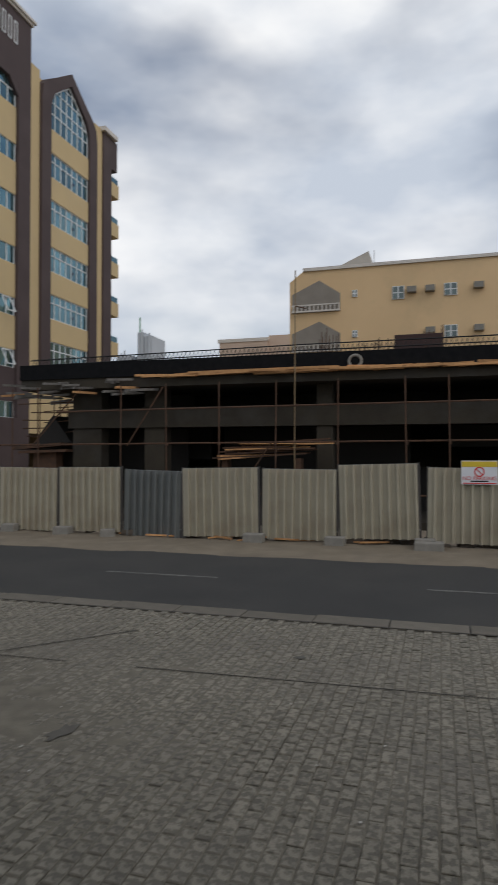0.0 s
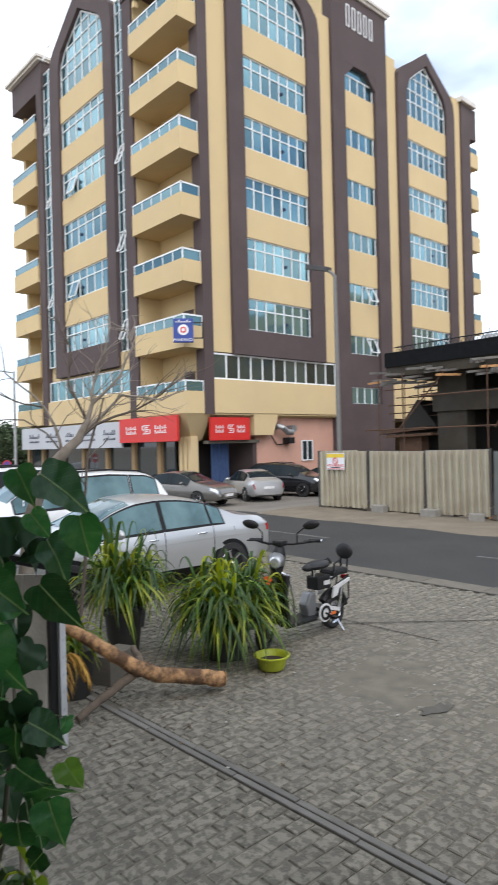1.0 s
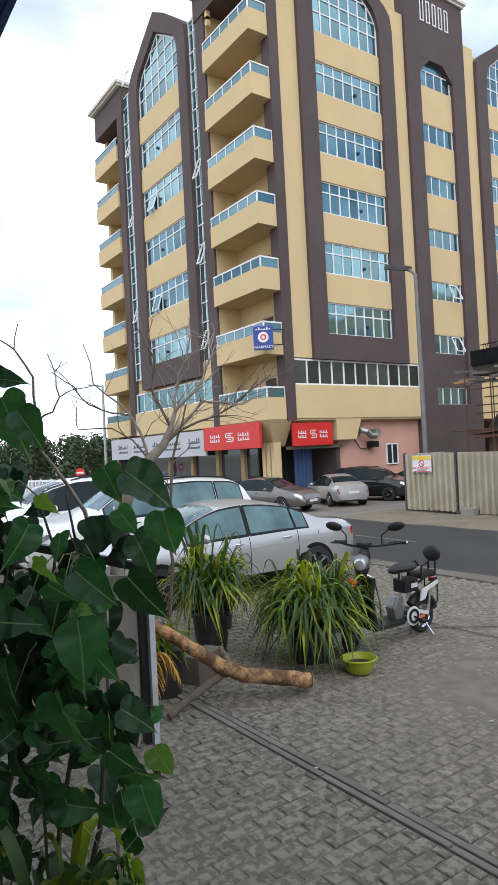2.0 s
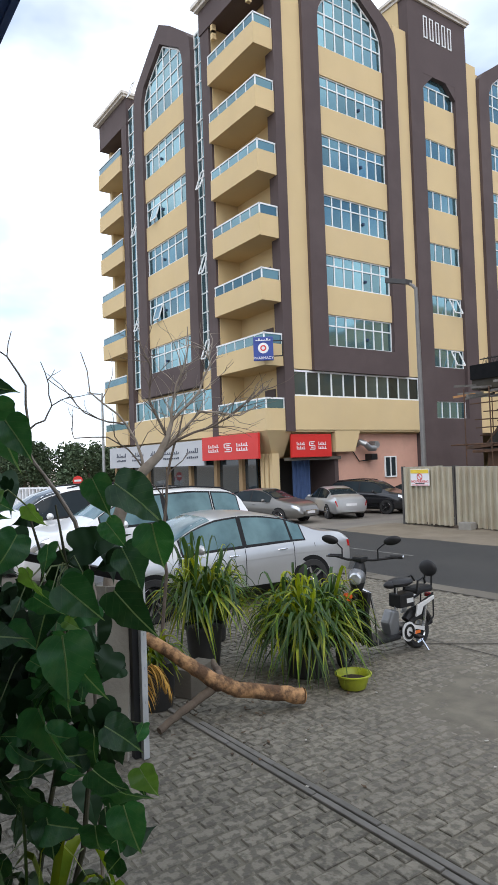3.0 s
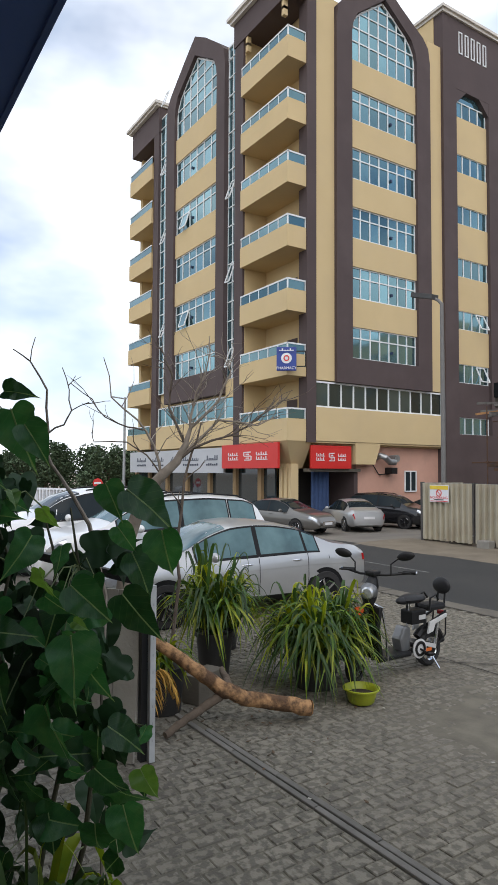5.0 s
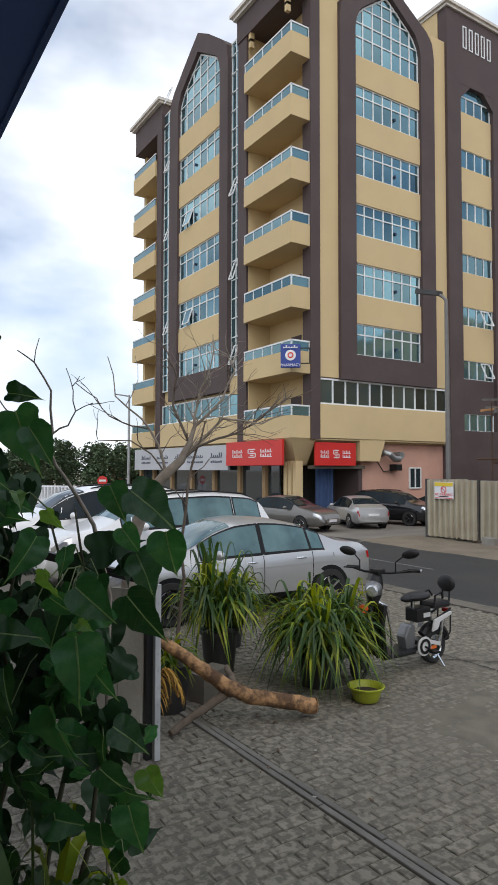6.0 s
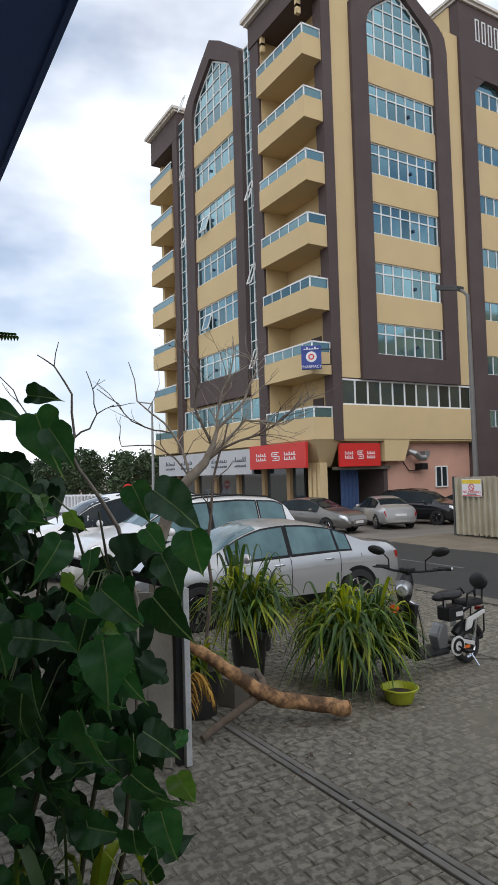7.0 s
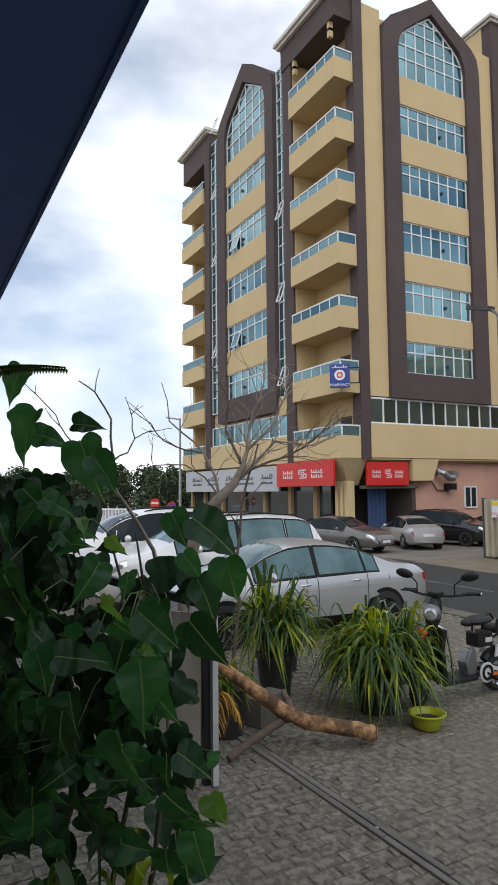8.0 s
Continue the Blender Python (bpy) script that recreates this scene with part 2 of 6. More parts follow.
# ---- ground, road and pavement ----
g = tagged(part("ground", Shape().add([(-900, -900, -0.62), (900, -900, -0.62), (900, 900, -0.62), (-900, 900, -0.62)], [(0, 1, 2, 3)]), SAND), "pale sandy open ground", "ground", kind="structure")
road = Shape()
for x0, x1 in ((-120, -60), (-60, -30), (-30, -16), (-16, 60)):
    z0, z1 = (-0.5 if x0 < -20 else -0.17), (-0.5 if x1 < -20 else -0.17)
    road.add([(x0, 10.42, z0), (x1, 10.42, z1), (x1, 16.3, z1), (x0, 16.3, z0)], [(0, 1, 2, 3)])
tagged(part("road", road, ASPHALT), "dark worn asphalt road with faded lane dashes", "road", kind="structure")
dash = Shape()
for x0 in (-18.5, -12.2, -5.9, 0.4, 6.7):
    dash.box((x0, 13.35, -0.169), (x0 + 2.4, 13.45, -0.164))
PAINT = material("faded_road_paint", (0.17, 0.165, 0.15), 0.9, other=(0.07, 0.07, 0.067), scale=9, spread=0.3)
tagged(part("lane_dash", dash, PAINT), "faded white lane dashes on the road", "road marking", kind="structure")
lot = Shape().add([(-15.0, 15.6, -0.16), (-15.0, 70, -0.16), (-20, 70, -0.5), (-20, 15.6, -0.5), (-60, 70, -0.5), (-60, 15.6, -0.5)], [(0, 1, 2, 3), (3, 2, 4, 5)])
tagged(part("parking_lot", lot, LOT), "dusty grey open parking ground before the shops", "parking lot", kind="structure")
vg = Shape()
rows = 5
nx = 80
verts = []
for j in range(rows):
    for i in range(nx):
        x, y = -15.4 + i * 0.32 + (0.25 * math.sin(i * 1.3) if i else 0), 15.95 + j * 0.75
        edge = 0.0 if j else 0.25 * noise.noise((x * 0.6, 3.0, 0))
        verts.append((x, y + edge, (-0.175 if j == 0 else -0.13) + 0.05 * noise.noise((x * 0.9, y * 1.1, 2.0)) * (j > 0)))
vg.add(verts, [(j * nx + i, j * nx + i + 1, (j + 1) * nx + i + 1, (j + 1) * nx + i) for j in range(rows - 1) for i in range(nx - 1)])
VERGE = material("dirty_sand", (0.15, 0.122, 0.085), 0.95, other=(0.21, 0.175, 0.125), scale=1.6, bump=0.8, bump_scale=18, stain=(0.12, 0.10, 0.075), stain_scale=1.1)
tagged(part("verge", vg, VERGE, smooth=True), "uneven sandy verge along the hoarding", "verge", kind="structure")
site = Shape().box((-15.2, 18.9, -0.6), (40, 60, -0.2))
tagged(part("site_ground", site, SAND), "bare sand of the building site", "ground", kind="structure")

pavement = tagged(part("pavement", Shape().box((-30, -12, -0.6), (30, 10.02, -0.018)), JOINT_SAND), "grey block-paved forecourt with dirty sand joints", "pavement", kind="structure")
kerb = tagged(new("kerb"), "worn concrete kerb stones along the road", "kerb", kind="structure")
KS = Shape().box((0.006, 0, -0.6), (0.994, 0.40, 0.0)).mesh("kerb_stone", CONCRETE, bevel=0.02)
for i in range(60):
    piece("kerb_stone", KS, kerb, pose(-30 + i, 10.03 + random.uniform(-0.012, 0.012), random.uniform(-0.012, 0.008), 0, random.uniform(-0.4, 0.4), 0))
edging = tagged(new("edging"), "flush concrete edging strip with an open joint", "edging", kind="structure")
ES = Shape().box((0.004, 0, -0.2), (0.996, 0.048, 0.006)).mesh("edging_stone", EDGE_C, bevel=0.008)
for row, off in ((4.235, 0), (4.30, 0.5)):
    for i in range(9):
        x = -4.6 + i + off
        piece("edging_stone", ES, edging, pose(x, row + 0.022 * (x + 3), random.uniform(-0.006, 0.006), 0, 0, 1.4))
# ---- apartment building on the corner: facade A looks along +x, facade B along -y ----
XA, YB = -25.26, 20.88
LEVEL = [8.27 + 3.29 * k for k in range(5)]
building = thing("apartment_building", "cream and brown eight-storey apartment block with corner balconies above shops", "building")


def on_a(u, z, d=0.0):
    return (XA + d, u, z)


def on_b(u, z, d=0.0):
    return (-u, YB - d, z)


def slab(put, u0, u1, z0, z1, d0, d1, shape=None):
    return (shape or Shape()).box(put(u0, z0, d0), put(u1, z1, d1))


PANES = {}


def pane(put, u, z, d, w, h, parent, mat, tilt=0.0):
    key = (put is on_a, round(w, 2), round(h, 2), mat.name)
    if key not in PANES:
        s = Shape()
        if put is on_a:
            s.box((-0.01, -w / 2, -h / 2), (0.01, w / 2, h / 2))
        else:
            s.box((-w / 2, -0.01, -h / 2), (w / 2, 0.01, h / 2))
        PANES[key] = s.mesh("pane", mat)
    j = random.uniform(-0.5, 0.5)
    x, y, zz = put(u, z, d)
    m = pose(x, y, zz, (j if put is on_b else 0), (j if put is on_a else 0), random.uniform(-0.4, 0.4))
    return piece("pane", PANES[key], parent, m)


def window(put, u0, u1, z0, z1, cols, transom=0.66, d=-0.05, bar=0.07, parent=None, mat=None, openers=()):
    """A white-framed window: frame with mullions and transom, and a pane in each light."""
    fr = Shape()
    t = bar / 2
    us = [u0 + (u1 - u0) * i / cols for i in range(cols + 1)]
    zs = [z0, z0 + (z1 - z0) * transom, z1] if transom else [z0, z1]
    for u in us:
        slab(put, u - t, u + t, z0, z1, d - 0.05, d + 0.05, fr)
    for z in zs:
        slab(put, u0, u1, z - t, z + t, d - 0.045, d + 0.055, fr)
    w = part("window", fr, WHITE_FRAME, parent or building)
    for i in range(cols):
        for k in range(len(zs) - 1):
            pane(put, (us[i] + us[i + 1]) / 2, (zs[k] + zs[k + 1]) / 2, d, us[i + 1] - us[i] - bar * 0.8, zs[k + 1] - zs[k] - bar * 0.8, w, mat or GLASS)
    for i in openers:
        op = Shape()
        a, b, c = us[i] + 0.05, us[i + 1] - 0.05, zs[1] - 0.05
        h = c - z0
        o = 0.35 * h
        for p, q in ((put(a, c, d + 0.06), put(a, c - h * 0.92, d + o)), (put(b, c, d + 0.06), put(b, c - h * 0.92, d + o)), (put(a, c - h * 0.92, d + o), put(b, c - h * 0.92, d + o)), (put(a, c, d + 0.06), put(b, c, d + 0.06))):
            op.beam(p, q, 0.06, 0.06)
        sash = part("open_sash", op, WHITE_FRAME, w)
        part("pane", Shape().prism([put(a, c, d + 0.06), put(b, c, d + 0.06), put(b, c - h * 0.92, d + o), put(a, c - h * 0.92, d + o)], (0.01, 0.01, 0)), GLASS, sash)
    return w


# main walls behind the bays
part("wall", slab(on_a, 22.4, 47.3, 3.6, 27.9, -0.6, -0.25), CREAM, building, "cream rendered wall")
part("wall", slab(on_b, 30.7, 41.2, 3.6, 27.9, -0.6, -0.25), CREAM, building, "cream rendered wall")
part("rear_wall", Shape().box((-46, 49.6, -0.6), (-26, 50, 27.5)).box((-46, 21.5, -0.6), (-45.6, 49.6, 27.5)), CREAM, building)
part("roof", Shape().box((-45.8, 22.0, 27.2), (-25.6, 49.8, 27.5)), CONCRETE, building)
for u0, u1 in ((22.4, 23.7), (30.97, 32.15), (37.7, 38.95), (46.2, 47.3)):
    part("pier", slab(on_a, u0, u1, 6.95, 28.15, -0.25, 0.0), CREAM, building, "cream rendered pier")


def gable_bay(put, u0, u1, frame_l, frame_r, tops, bottoms, base, peak_in, peak_out, shoulder, cols, openers):
    """A brown gabled frame round a column of windows and cream spandrels."""
    mid = (u0 + u1) / 2
    o0, o1 = u0 - frame_l, u1 + frame_r
    hw = (u1 - u0) / 2
    inner = [(u0, bottoms[0])] + [(u0, shoulder - 1.3), (u0 + 0.10, shoulder - 0.75), (u0 + 0.42, shoulder - 0.1), (mid - hw * 0.45, peak_in - 0.85), (mid, peak_in)]
    inner += [(2 * mid - u, z) for u, z in reversed(inner[1:-1])] + [(u1, bottoms[0])]
    outer = [(o0, base)] + [(o0, shoulder - 1.0), (o0 + 0.15, shoulder - 0.1), (o0 + 0.6, shoulder + 0.42), (mid - hw * 0.5, peak_out - 0.9), (mid, peak_out)]
    outer += [(o1 - (u - o0) if u < mid - hw * 0.6 else 2 * mid - u, z) for u, z in reversed(outer[1:-1])] + [(o1, base)]
    a = [put(u, z, 0.22) for u, z in outer]
    b = [put(u, z, 0.22) for u, z in inner]
    lift = Vector(put(0, 0, -0.5)) - Vector(put(0, 0, 0.22))
    part("gable_frame", Shape().ring(a, b, lift), BROWN, building, "brown gabled frame")
    for k, (z0, z1) in enumerate(zip(bottoms, tops)):
        uh = u0 + (u1 - u0) * 4 / 7 + 0.12
        knob = slab(put, uh, uh + 0.14, z0 + 0.52, z0 + 0.66, -0.02, 0.06)
        part("window_latch", knob, LATCH, building)
        window(put, u0 + 0.05, u1 - 0.05, z0 + 0.04, z1 - 0.03, cols, openers=openers.get(k, ()))
        nxt = bottoms[k + 1] if k + 1 < len(bottoms) else z1 + 1.62
        part("spandrel", slab(put, u0, u1, z1, nxt, -0.3, 0.08), CREAM, building, "cream spandrel panel")
    z0 = tops[-1] + 1.62
    fr = Shape()
    w = None

    def roof(u):
        e = abs(u - mid) / hw
        return peak_in - 0.12 - (peak_in - shoulder + 0.35) * e - max(0, e - 0.8) * 3.2

    us = [u0 + (u1 - u0) * i / cols for i in range(cols + 1)]
    for u in us:
        slab(put, u - 0.04, u + 0.04, z0, max(z0 + 0.4, roof(min(max(u, u0 + 0.1), u1 - 0.1))), -0.1, 0.0, fr)
    lines = [z0 + 0.04, z0 + 1.15, z0 + 1.95]
    for z in lines:
        slab(put, u0, u1, z - 0.035, z + 0.035, -0.095, 0.005, fr)
    part_ends = [(mid - hw * 0.72, mid + hw * 0.72, z0 + 2.85), (mid - hw * 0.42, mid + hw * 0.42, z0 + 3.6)]
    for a0, a1, z in part_ends:
        if z < peak_in - 0.3:
            slab(put, a0, a1, z - 0.03, z + 0.03, -0.095, 0.005, fr)
    line = [(u0 + 0.04, z0), (u0 + 0.04, roof(u0 + 0.1))] + [(u0 + (u1 - u0) * i / 12, roof(u0 + (u1 - u0) * i / 12)) for i in range(1, 12)] + [(u1 - 0.04, roof(u1 - 0.1)), (u1 - 0.04, z0)]
    for q0, q1 in zip(line, line[1:]):
        fr.beam(put(*q0, -0.05), put(*q1, -0.05), 0.09, 0.09)
    w = part("gable_window", fr, WHITE_FRAME, building)
    for i in range(cols):
        top = min(roof(us[i] + 0.05), roof(us[i + 1] - 0.05))
        zs = [z0] + [z for z in (z0 + 1.15, z0 + 1.95, z0 + 2.85, z0 + 3.6) if z < max(roof(us[i] + 0.05), roof(us[i + 1] - 0.05)) - 0.3]
        for k in range(len(zs) - 1):
            pane(put, (us[i] + us[i + 1]) / 2, (zs[k] + zs[k + 1]) / 2, -0.05, us[i + 1] - us[i] - 0.06, zs[k + 1] - zs[k] - 0.05, w, GLASS)
        ol = [put(us[i] + 0.03, zs[-1], -0.06), put(us[i + 1] - 0.03, zs[-1], -0.06), put(us[i + 1] - 0.03, max(zs[-1] + 0.05, roof(us[i + 1] - 0.03)), -0.06), put(us[i] + 0.03, max(zs[-1] + 0.05, roof(us[i] + 0.03)), -0.06)]
        part("pane", Shape().prism(ol, Vector(put(0, 0, 0.02)) - Vector(put(0, 0, 0))), GLASS, w)


TOPS = [z + 1.74 for z in LEVEL]
gable_bay(on_a, 24.80, 29.85, 1.10, 1.12, TOPS, LEVEL, 6.9, 29.05, 30.0, 27.55, 7, {})
gable_bay(on_a, 40.03, 45.10, 1.08, 1.10, TOPS, LEVEL, 6.9, 29.0, 29.9, 27.45, 7, {})
gable_bay(on_b, 32.66, 38.40, 0.97, 1.25, [z + 1.72 for z in LEVEL], LEVEL, 6.75, 29.2, 30.45, 27.7, 6, {1: (4,), 3: (4,)})

# stair tower
tw = Shape()
for u0, u1 in ((32.15, 33.35), (36.45, 37.7)):
    slab(on_a, u0, u1, -0.6, 25.9, -0.5, 0.2, tw)
slab(on_a, 32.15, 37.7, 25.9, 30.45, -0.5, 0.2, tw)
slab(on_a, 33.35, 36.45, -0.6, 4.5, -0.5, 0.2, tw)
part("stair_tower", tw, BROWN, building, "brown rendered stair tower")
part("tower_side", Shape().box((XA - 5.5, 32.1, 26.5), (XA - 0.5, 37.75, 30.44)), CREAM, building)
cn_ = Shape()
for k, (o, z0, z1) in enumerate(((0.12, 30.3, 30.48), (0.25, 30.48, 30.66))):
    cn_.box((XA - 5.6, 32.15 - o, z0), (XA + 0.2 + o, 37.7 + o, z1))
part("cornice", cn_, CORNICE, building)
TT = [5.55, 8.82, 12.12, 15.4, 18.7, 21.95]
for k, z1 in enumerate(TT):
    z0 = z1 - 1.15 if k else 4.5
    window(on_a, 33.4, 36.4, z0, z1, 4, transom=None, d=-0.1, openers=())
    nxt = TT[k + 1] - 1.15 if k + 1 < len(TT) else 24.3
    part("spandrel", slab(on_a, 33.35, 36.45, z1, nxt, -0.45, 0.0), CREAM if k else BROWN, building)
for z1 in (8.82, 12.12):
    sash = Shape()
    for p, q in (((35.2, z1 - 0.1, 0.0), (35.2, z1 - 1.0, 0.42)), ((35.95, z1 - 0.1, 0.0), (35.95, z1 - 1.0, 0.42)), ((35.2, z1 - 1.0, 0.42), (35.95, z1 - 1.0, 0.42)), ((35.2, z1 - 0.1, 0), (35.95, z1 - 0.1, 0))):
        sash.beam(on_a(*p), on_a(*q), 0.06, 0.06)
    part("open_sash", sash, WHITE_FRAME, building)
window(on_a, 33.4, 36.4, 24.3, 25.3, 4, transom=None, d=-0.1)
for s0, s1 in ((33.35, 34.3), (36.45, 35.5)):
    part("arch_cheek", Shape().prism([on_a(s0, 25.92, 0.19), on_a(s0, 25.0, 0.19), on_a(s1, 25.92, 0.19)], (-0.5, 0, 0)), BROWN, building)
part("arch_glass", slab(on_a, 33.4, 36.4, 25.3, 25.9, -0.12, -0.1), GLASS, building)
for i in range(5):
    u = 33.75 + i * 0.58
    v = Shape().ring([on_a(u - 0.17, 28.2, 0.24), on_a(u + 0.17, 28.2, 0.24), on_a(u + 0.17, 29.6, 0.24), on_a(u - 0.17, 29.6, 0.24)],
                     [on_a(u - 0.11, 28.27, 0.24), on_a(u + 0.11, 28.27, 0.24), on_a(u + 0.11, 29.53, 0.24), on_a(u - 0.11, 29.53, 0.24)], (-0.06, 0, 0))
    part("vent_slot", v, WHITE_FRAME, building)

# first floor band, ribbon windows and ground floor on A
part("floor_band", slab(on_a, 22.38, 32.05, 3.78, 5.52, -0.5, 0.12), CREAM, building, "cream spandrel band")
window(on_a, 22.45, 32.0, 5.57, 6.85, 11, transom=None, d=-0.08, bar=0.09, mat=RIBBON_GLASS)
part("soffit", Shape().box((XA - 3.5, 21.8, 3.68), (XA + 0.05, 32.0, 3.76)), CREAM, building)
part("ground_wall", slab(on_a, 25.6, 32.2, -0.6, 3.72, -0.9, -0.45), SALMON, building, "salmon pink rendered ground floor wall")
br_ = Shape().prism([on_a(25.1, 3.77, -0.44), on_a(26.95, 3.77, -0.44), on_a(26.5, 2.6, -0.44), on_a(25.1, 2.6, -0.44)], (0.52, 0, 0))
part("bracket", br_, CREAM, building, "cream tapered bracket")
window(on_a, 29.3, 30.2, 1.1, 2.25, 2, transom=None, d=-0.42, mat=SHOP_GLASS)
# dark panel in place of the shade inside the shop
part("shop_back", slab(on_a, 21.9, 25.6, -0.6, 2.35, -2.6, -2.4), SHADE_HUT_DARK, building)
part("shop_reveal", slab(on_a, 25.35, 25.62, -0.6, 2.35, -2.5, -0.35), BROWN, building)
CURTAIN = material("blue_curtain", (0.05, 0.09, 0.20), 0.9, scale=4)
for i in range(9):
    part("curtain_strip", Shape().tube([on_a(23.0 + i * 0.13, -0.5, -1.0 - 0.05 * (i % 2)), on_a(23.0 + i * 0.13, 2.3, -1.0 - 0.05 * (i % 2))], 0.075, 8), CURTAIN, building, "blue hanging curtain strip")
part("lintel", slab(on_a, 22.1, 25.7, 2.2, 2.36, -0.6, -0.2), CONCRETE, building)

# corner balconies
STAGES = [3.75 + 3.29 * k for k in range(7)]
part("balcony_column", slab(on_a, 21.8, 22.4, 3.7, 28.2, -0.6, 0.1), BROWN, building, "brown column")
part("balcony_column", slab(on_b, 29.75, 30.66, 3.7, 28.2, -0.6, 0.12), BROWN, building, "brown column")
part("recess_wall", Shape().box((-29.8, 22.35, 3.7), (-25.6, 22.55, 28)).box((-30.1, 20.9, 3.7), (-29.7, 22.4, 28)), CREAM, building)
for k, z in enumerate(STAGES):
    bal = part("balcony", Shape().box((-29.74, 20.725, z + 0.004), (-25.375, 22.345, z + 0.16)), CREAM, building)
    wl_ = Shape().prism([(-29.75, 20.60, z + 0.0), (-25.25, 20.60, z), (-25.25, 21.82, z), (-25.37, 21.82, z), (-25.37, 20.72, z), (-29.75, 20.72, z)], (0, 0, 1.12))
    part("parapet", wl_, CREAM, bal, "cream balcony parapet")
    rl = Shape()
    top = z + 1.64
    for x in (-29.7, -28.8, -27.9, -27.0, -26.1, -25.3):
        rl.box((x - 0.03, 20.63, z + 1.12), (x + 0.03, 20.69, top))
    rl.box((-25.34, 21.74, z + 1.12), (-25.28, 21.8, top))
    rl.box((-29.75, 20.62, top - 0.05), (-25.27, 20.70, top + 0.03)).box((-25.35, 20.702, top - 0.05), (-25.27, 21.8, top + 0.03))
    part("rail", rl, WHITE_FRAME, bal)
    part("pane", Shape().box((-29.72, 20.65, z + 1.14), (-25.32, 20.67, top - 0.04)).box((-25.32, 20.70, z + 1.14), (-25.30, 21.76, top - 0.04)), RAIL_GLASS, bal)
    part("door", Shape().box((-27.6, 22.30, z + 0.16), (-26.7, 22.36, z + 2.3)), BROWN, bal)
tb = Shape().box((-30.7, 20.7, 26.9), (-25.3, 22.3, 28.3))
part("crown", tb, BROWN, building, "brown crown over the top balcony")
for s in ((-25.9, 20.75), (-29.4, 20.75)):
    for i in range(2):
        tb2 = Shape().box((s[0] - 0.1, s[1], 26.9 - 0.5 - i * 0.35), (s[0] + 0.1 + 0.2 * i * 0, s[1] + 0.25, 26.9 - i * 0.35))
        part("corbel", tb2, CREAM, building)
part("cornice", Shape().box((-30.85, 20.5, 28.3), (-25.1, 22.5, 28.5)).box((-31.0, 20.35, 28.5), (-24.95, 22.6, 28.7)), CORNICE, building)
cb = Shape().add([(-29.7, 20.62, 3.76), (-25.26, 20.62, 3.76), (-25.26, 22.2, 3.76), (-29.7, 22.2, 3.76), (-27.2, 21.6, 2.4), (-26.2, 21.6, 2.4), (-26.2, 22.3, 2.4), (-27.2, 22.3, 2.4)],
                 [(0, 1, 2, 3), (4, 5, 6, 7), (0, 1, 5, 4), (1, 2, 6, 5), (2, 3, 7, 6), (3, 0, 4, 7)])
part("corner_bracket", cb, CREAM, building, "cream tapered corner bracket")
colm = Shape()
for x in (-26.75, -26.35, -25.95):
    colm.box((x - 0.13, 21.3, -0.6), (x + 0.13, 21.75, 2.6))
part("corner_column", colm, CREAM, building, "fluted cream corner column")

# glazed strips, ribbon windows and shops on B
for u0, u1 in ((30.66, 31.69), (39.65, 41.15)):
    window(on_b, u0, u1, 7.6, 27.6, 2, transom=None, d=-0.12)
    for i in range(18):
        z = 7.6 + i * 1.13
        part("transom", slab(on_b, u0, u1, z - 0.03, z + 0.03, -0.17, -0.05), WHITE_FRAME, building)
    for i in (0, 3, 6) if u0 < 35 else (2, 6, 9, 12):
        z = 8.2 + i * 1.645
        o = Shape()
        for p, q in (((u0 + 0.1, z + 1.1, 0), (u0 + 0.1, z, 0.4)), ((u0 + 0.55, z + 1.1, 0), (u0 + 0.55, z, 0.4)), ((u0 + 0.1, z, 0.4), (u0 + 0.55, z, 0.4)), ((u0 + 0.1, z + 1.1, 0), (u0 + 0.55, z + 1.1, 0))):
            o.beam(on_b(*p), on_b(*q), 0.06, 0.06)
        part("open_sash", o, WHITE_FRAME, building)
part("floor_band", slab(on_b, 30.67, 41.14, 3.7, 5.25, -0.5, 0.10), CREAM, building, "cream spandrel band")
part("floor_band", slab(on_b, 30.66, 31.69, 6.5, 7.55, -0.5, 0.02), CREAM, building)
window(on_b, 30.7, 41.1, 5.28, 6.55, 9, transom=None, d=-0.1, bar=0.09)
part("balcony_column", slab(on_b, 41.15, 41.95, 3.7, 28.2, -0.6, 0.12), BROWN, building, "brown column")
part("recess_wall", Shape().box((-46.0, 22.3, 3.7), (-41.9, 22.5, 28)), CREAM, building)
for k, z in enumerate(STAGES):
    bal = part("balcony", Shape().box((-45.875, 20.725, z + 0.004), (-41.96, 22.295, z + 0.16)), CREAM, building)
    part("parapet", Shape().box((-46.0, 20.60, z), (-41.95, 20.72, z + 1.12)).box((-46.0, 20.72, z), (-45.88, 22.3, z + 1.12)), CREAM, bal, "cream balcony parapet")
    part("pane", Shape().box((-45.95, 20.65, z + 1.14), (-41.98, 20.67, z + 1.6)), RAIL_GLASS, bal)
    part("rail", Shape().box((-46.0, 20.62, z + 1.6), (-41.95, 20.70, z + 1.68)), WHITE_FRAME, bal)
part("crown", Shape().box((-46.0, 20.75, 26.6), (-41.1, 22.4, 28.5)), BROWN, building, "brown crown over the top balcony")
part("cornice", Shape().box((-46.2, 20.5, 28.5), (-41.0, 22.5, 28.65)).box((-46.35, 20.35, 28.65), (-40.9, 22.6, 28.85)), CORNICE, building)
TAN = material("tan_shop_pier", (0.34, 0.225, 0.11), 0.85, other=(0.27, 0.18, 0.09), scale=1.5)
part("shop_front", Shape().box((-45.6, 21.4, -0.6), (-27.4, 21.5, 2.4)), SHOP_GLASS, building, "dark glazed shop fronts")
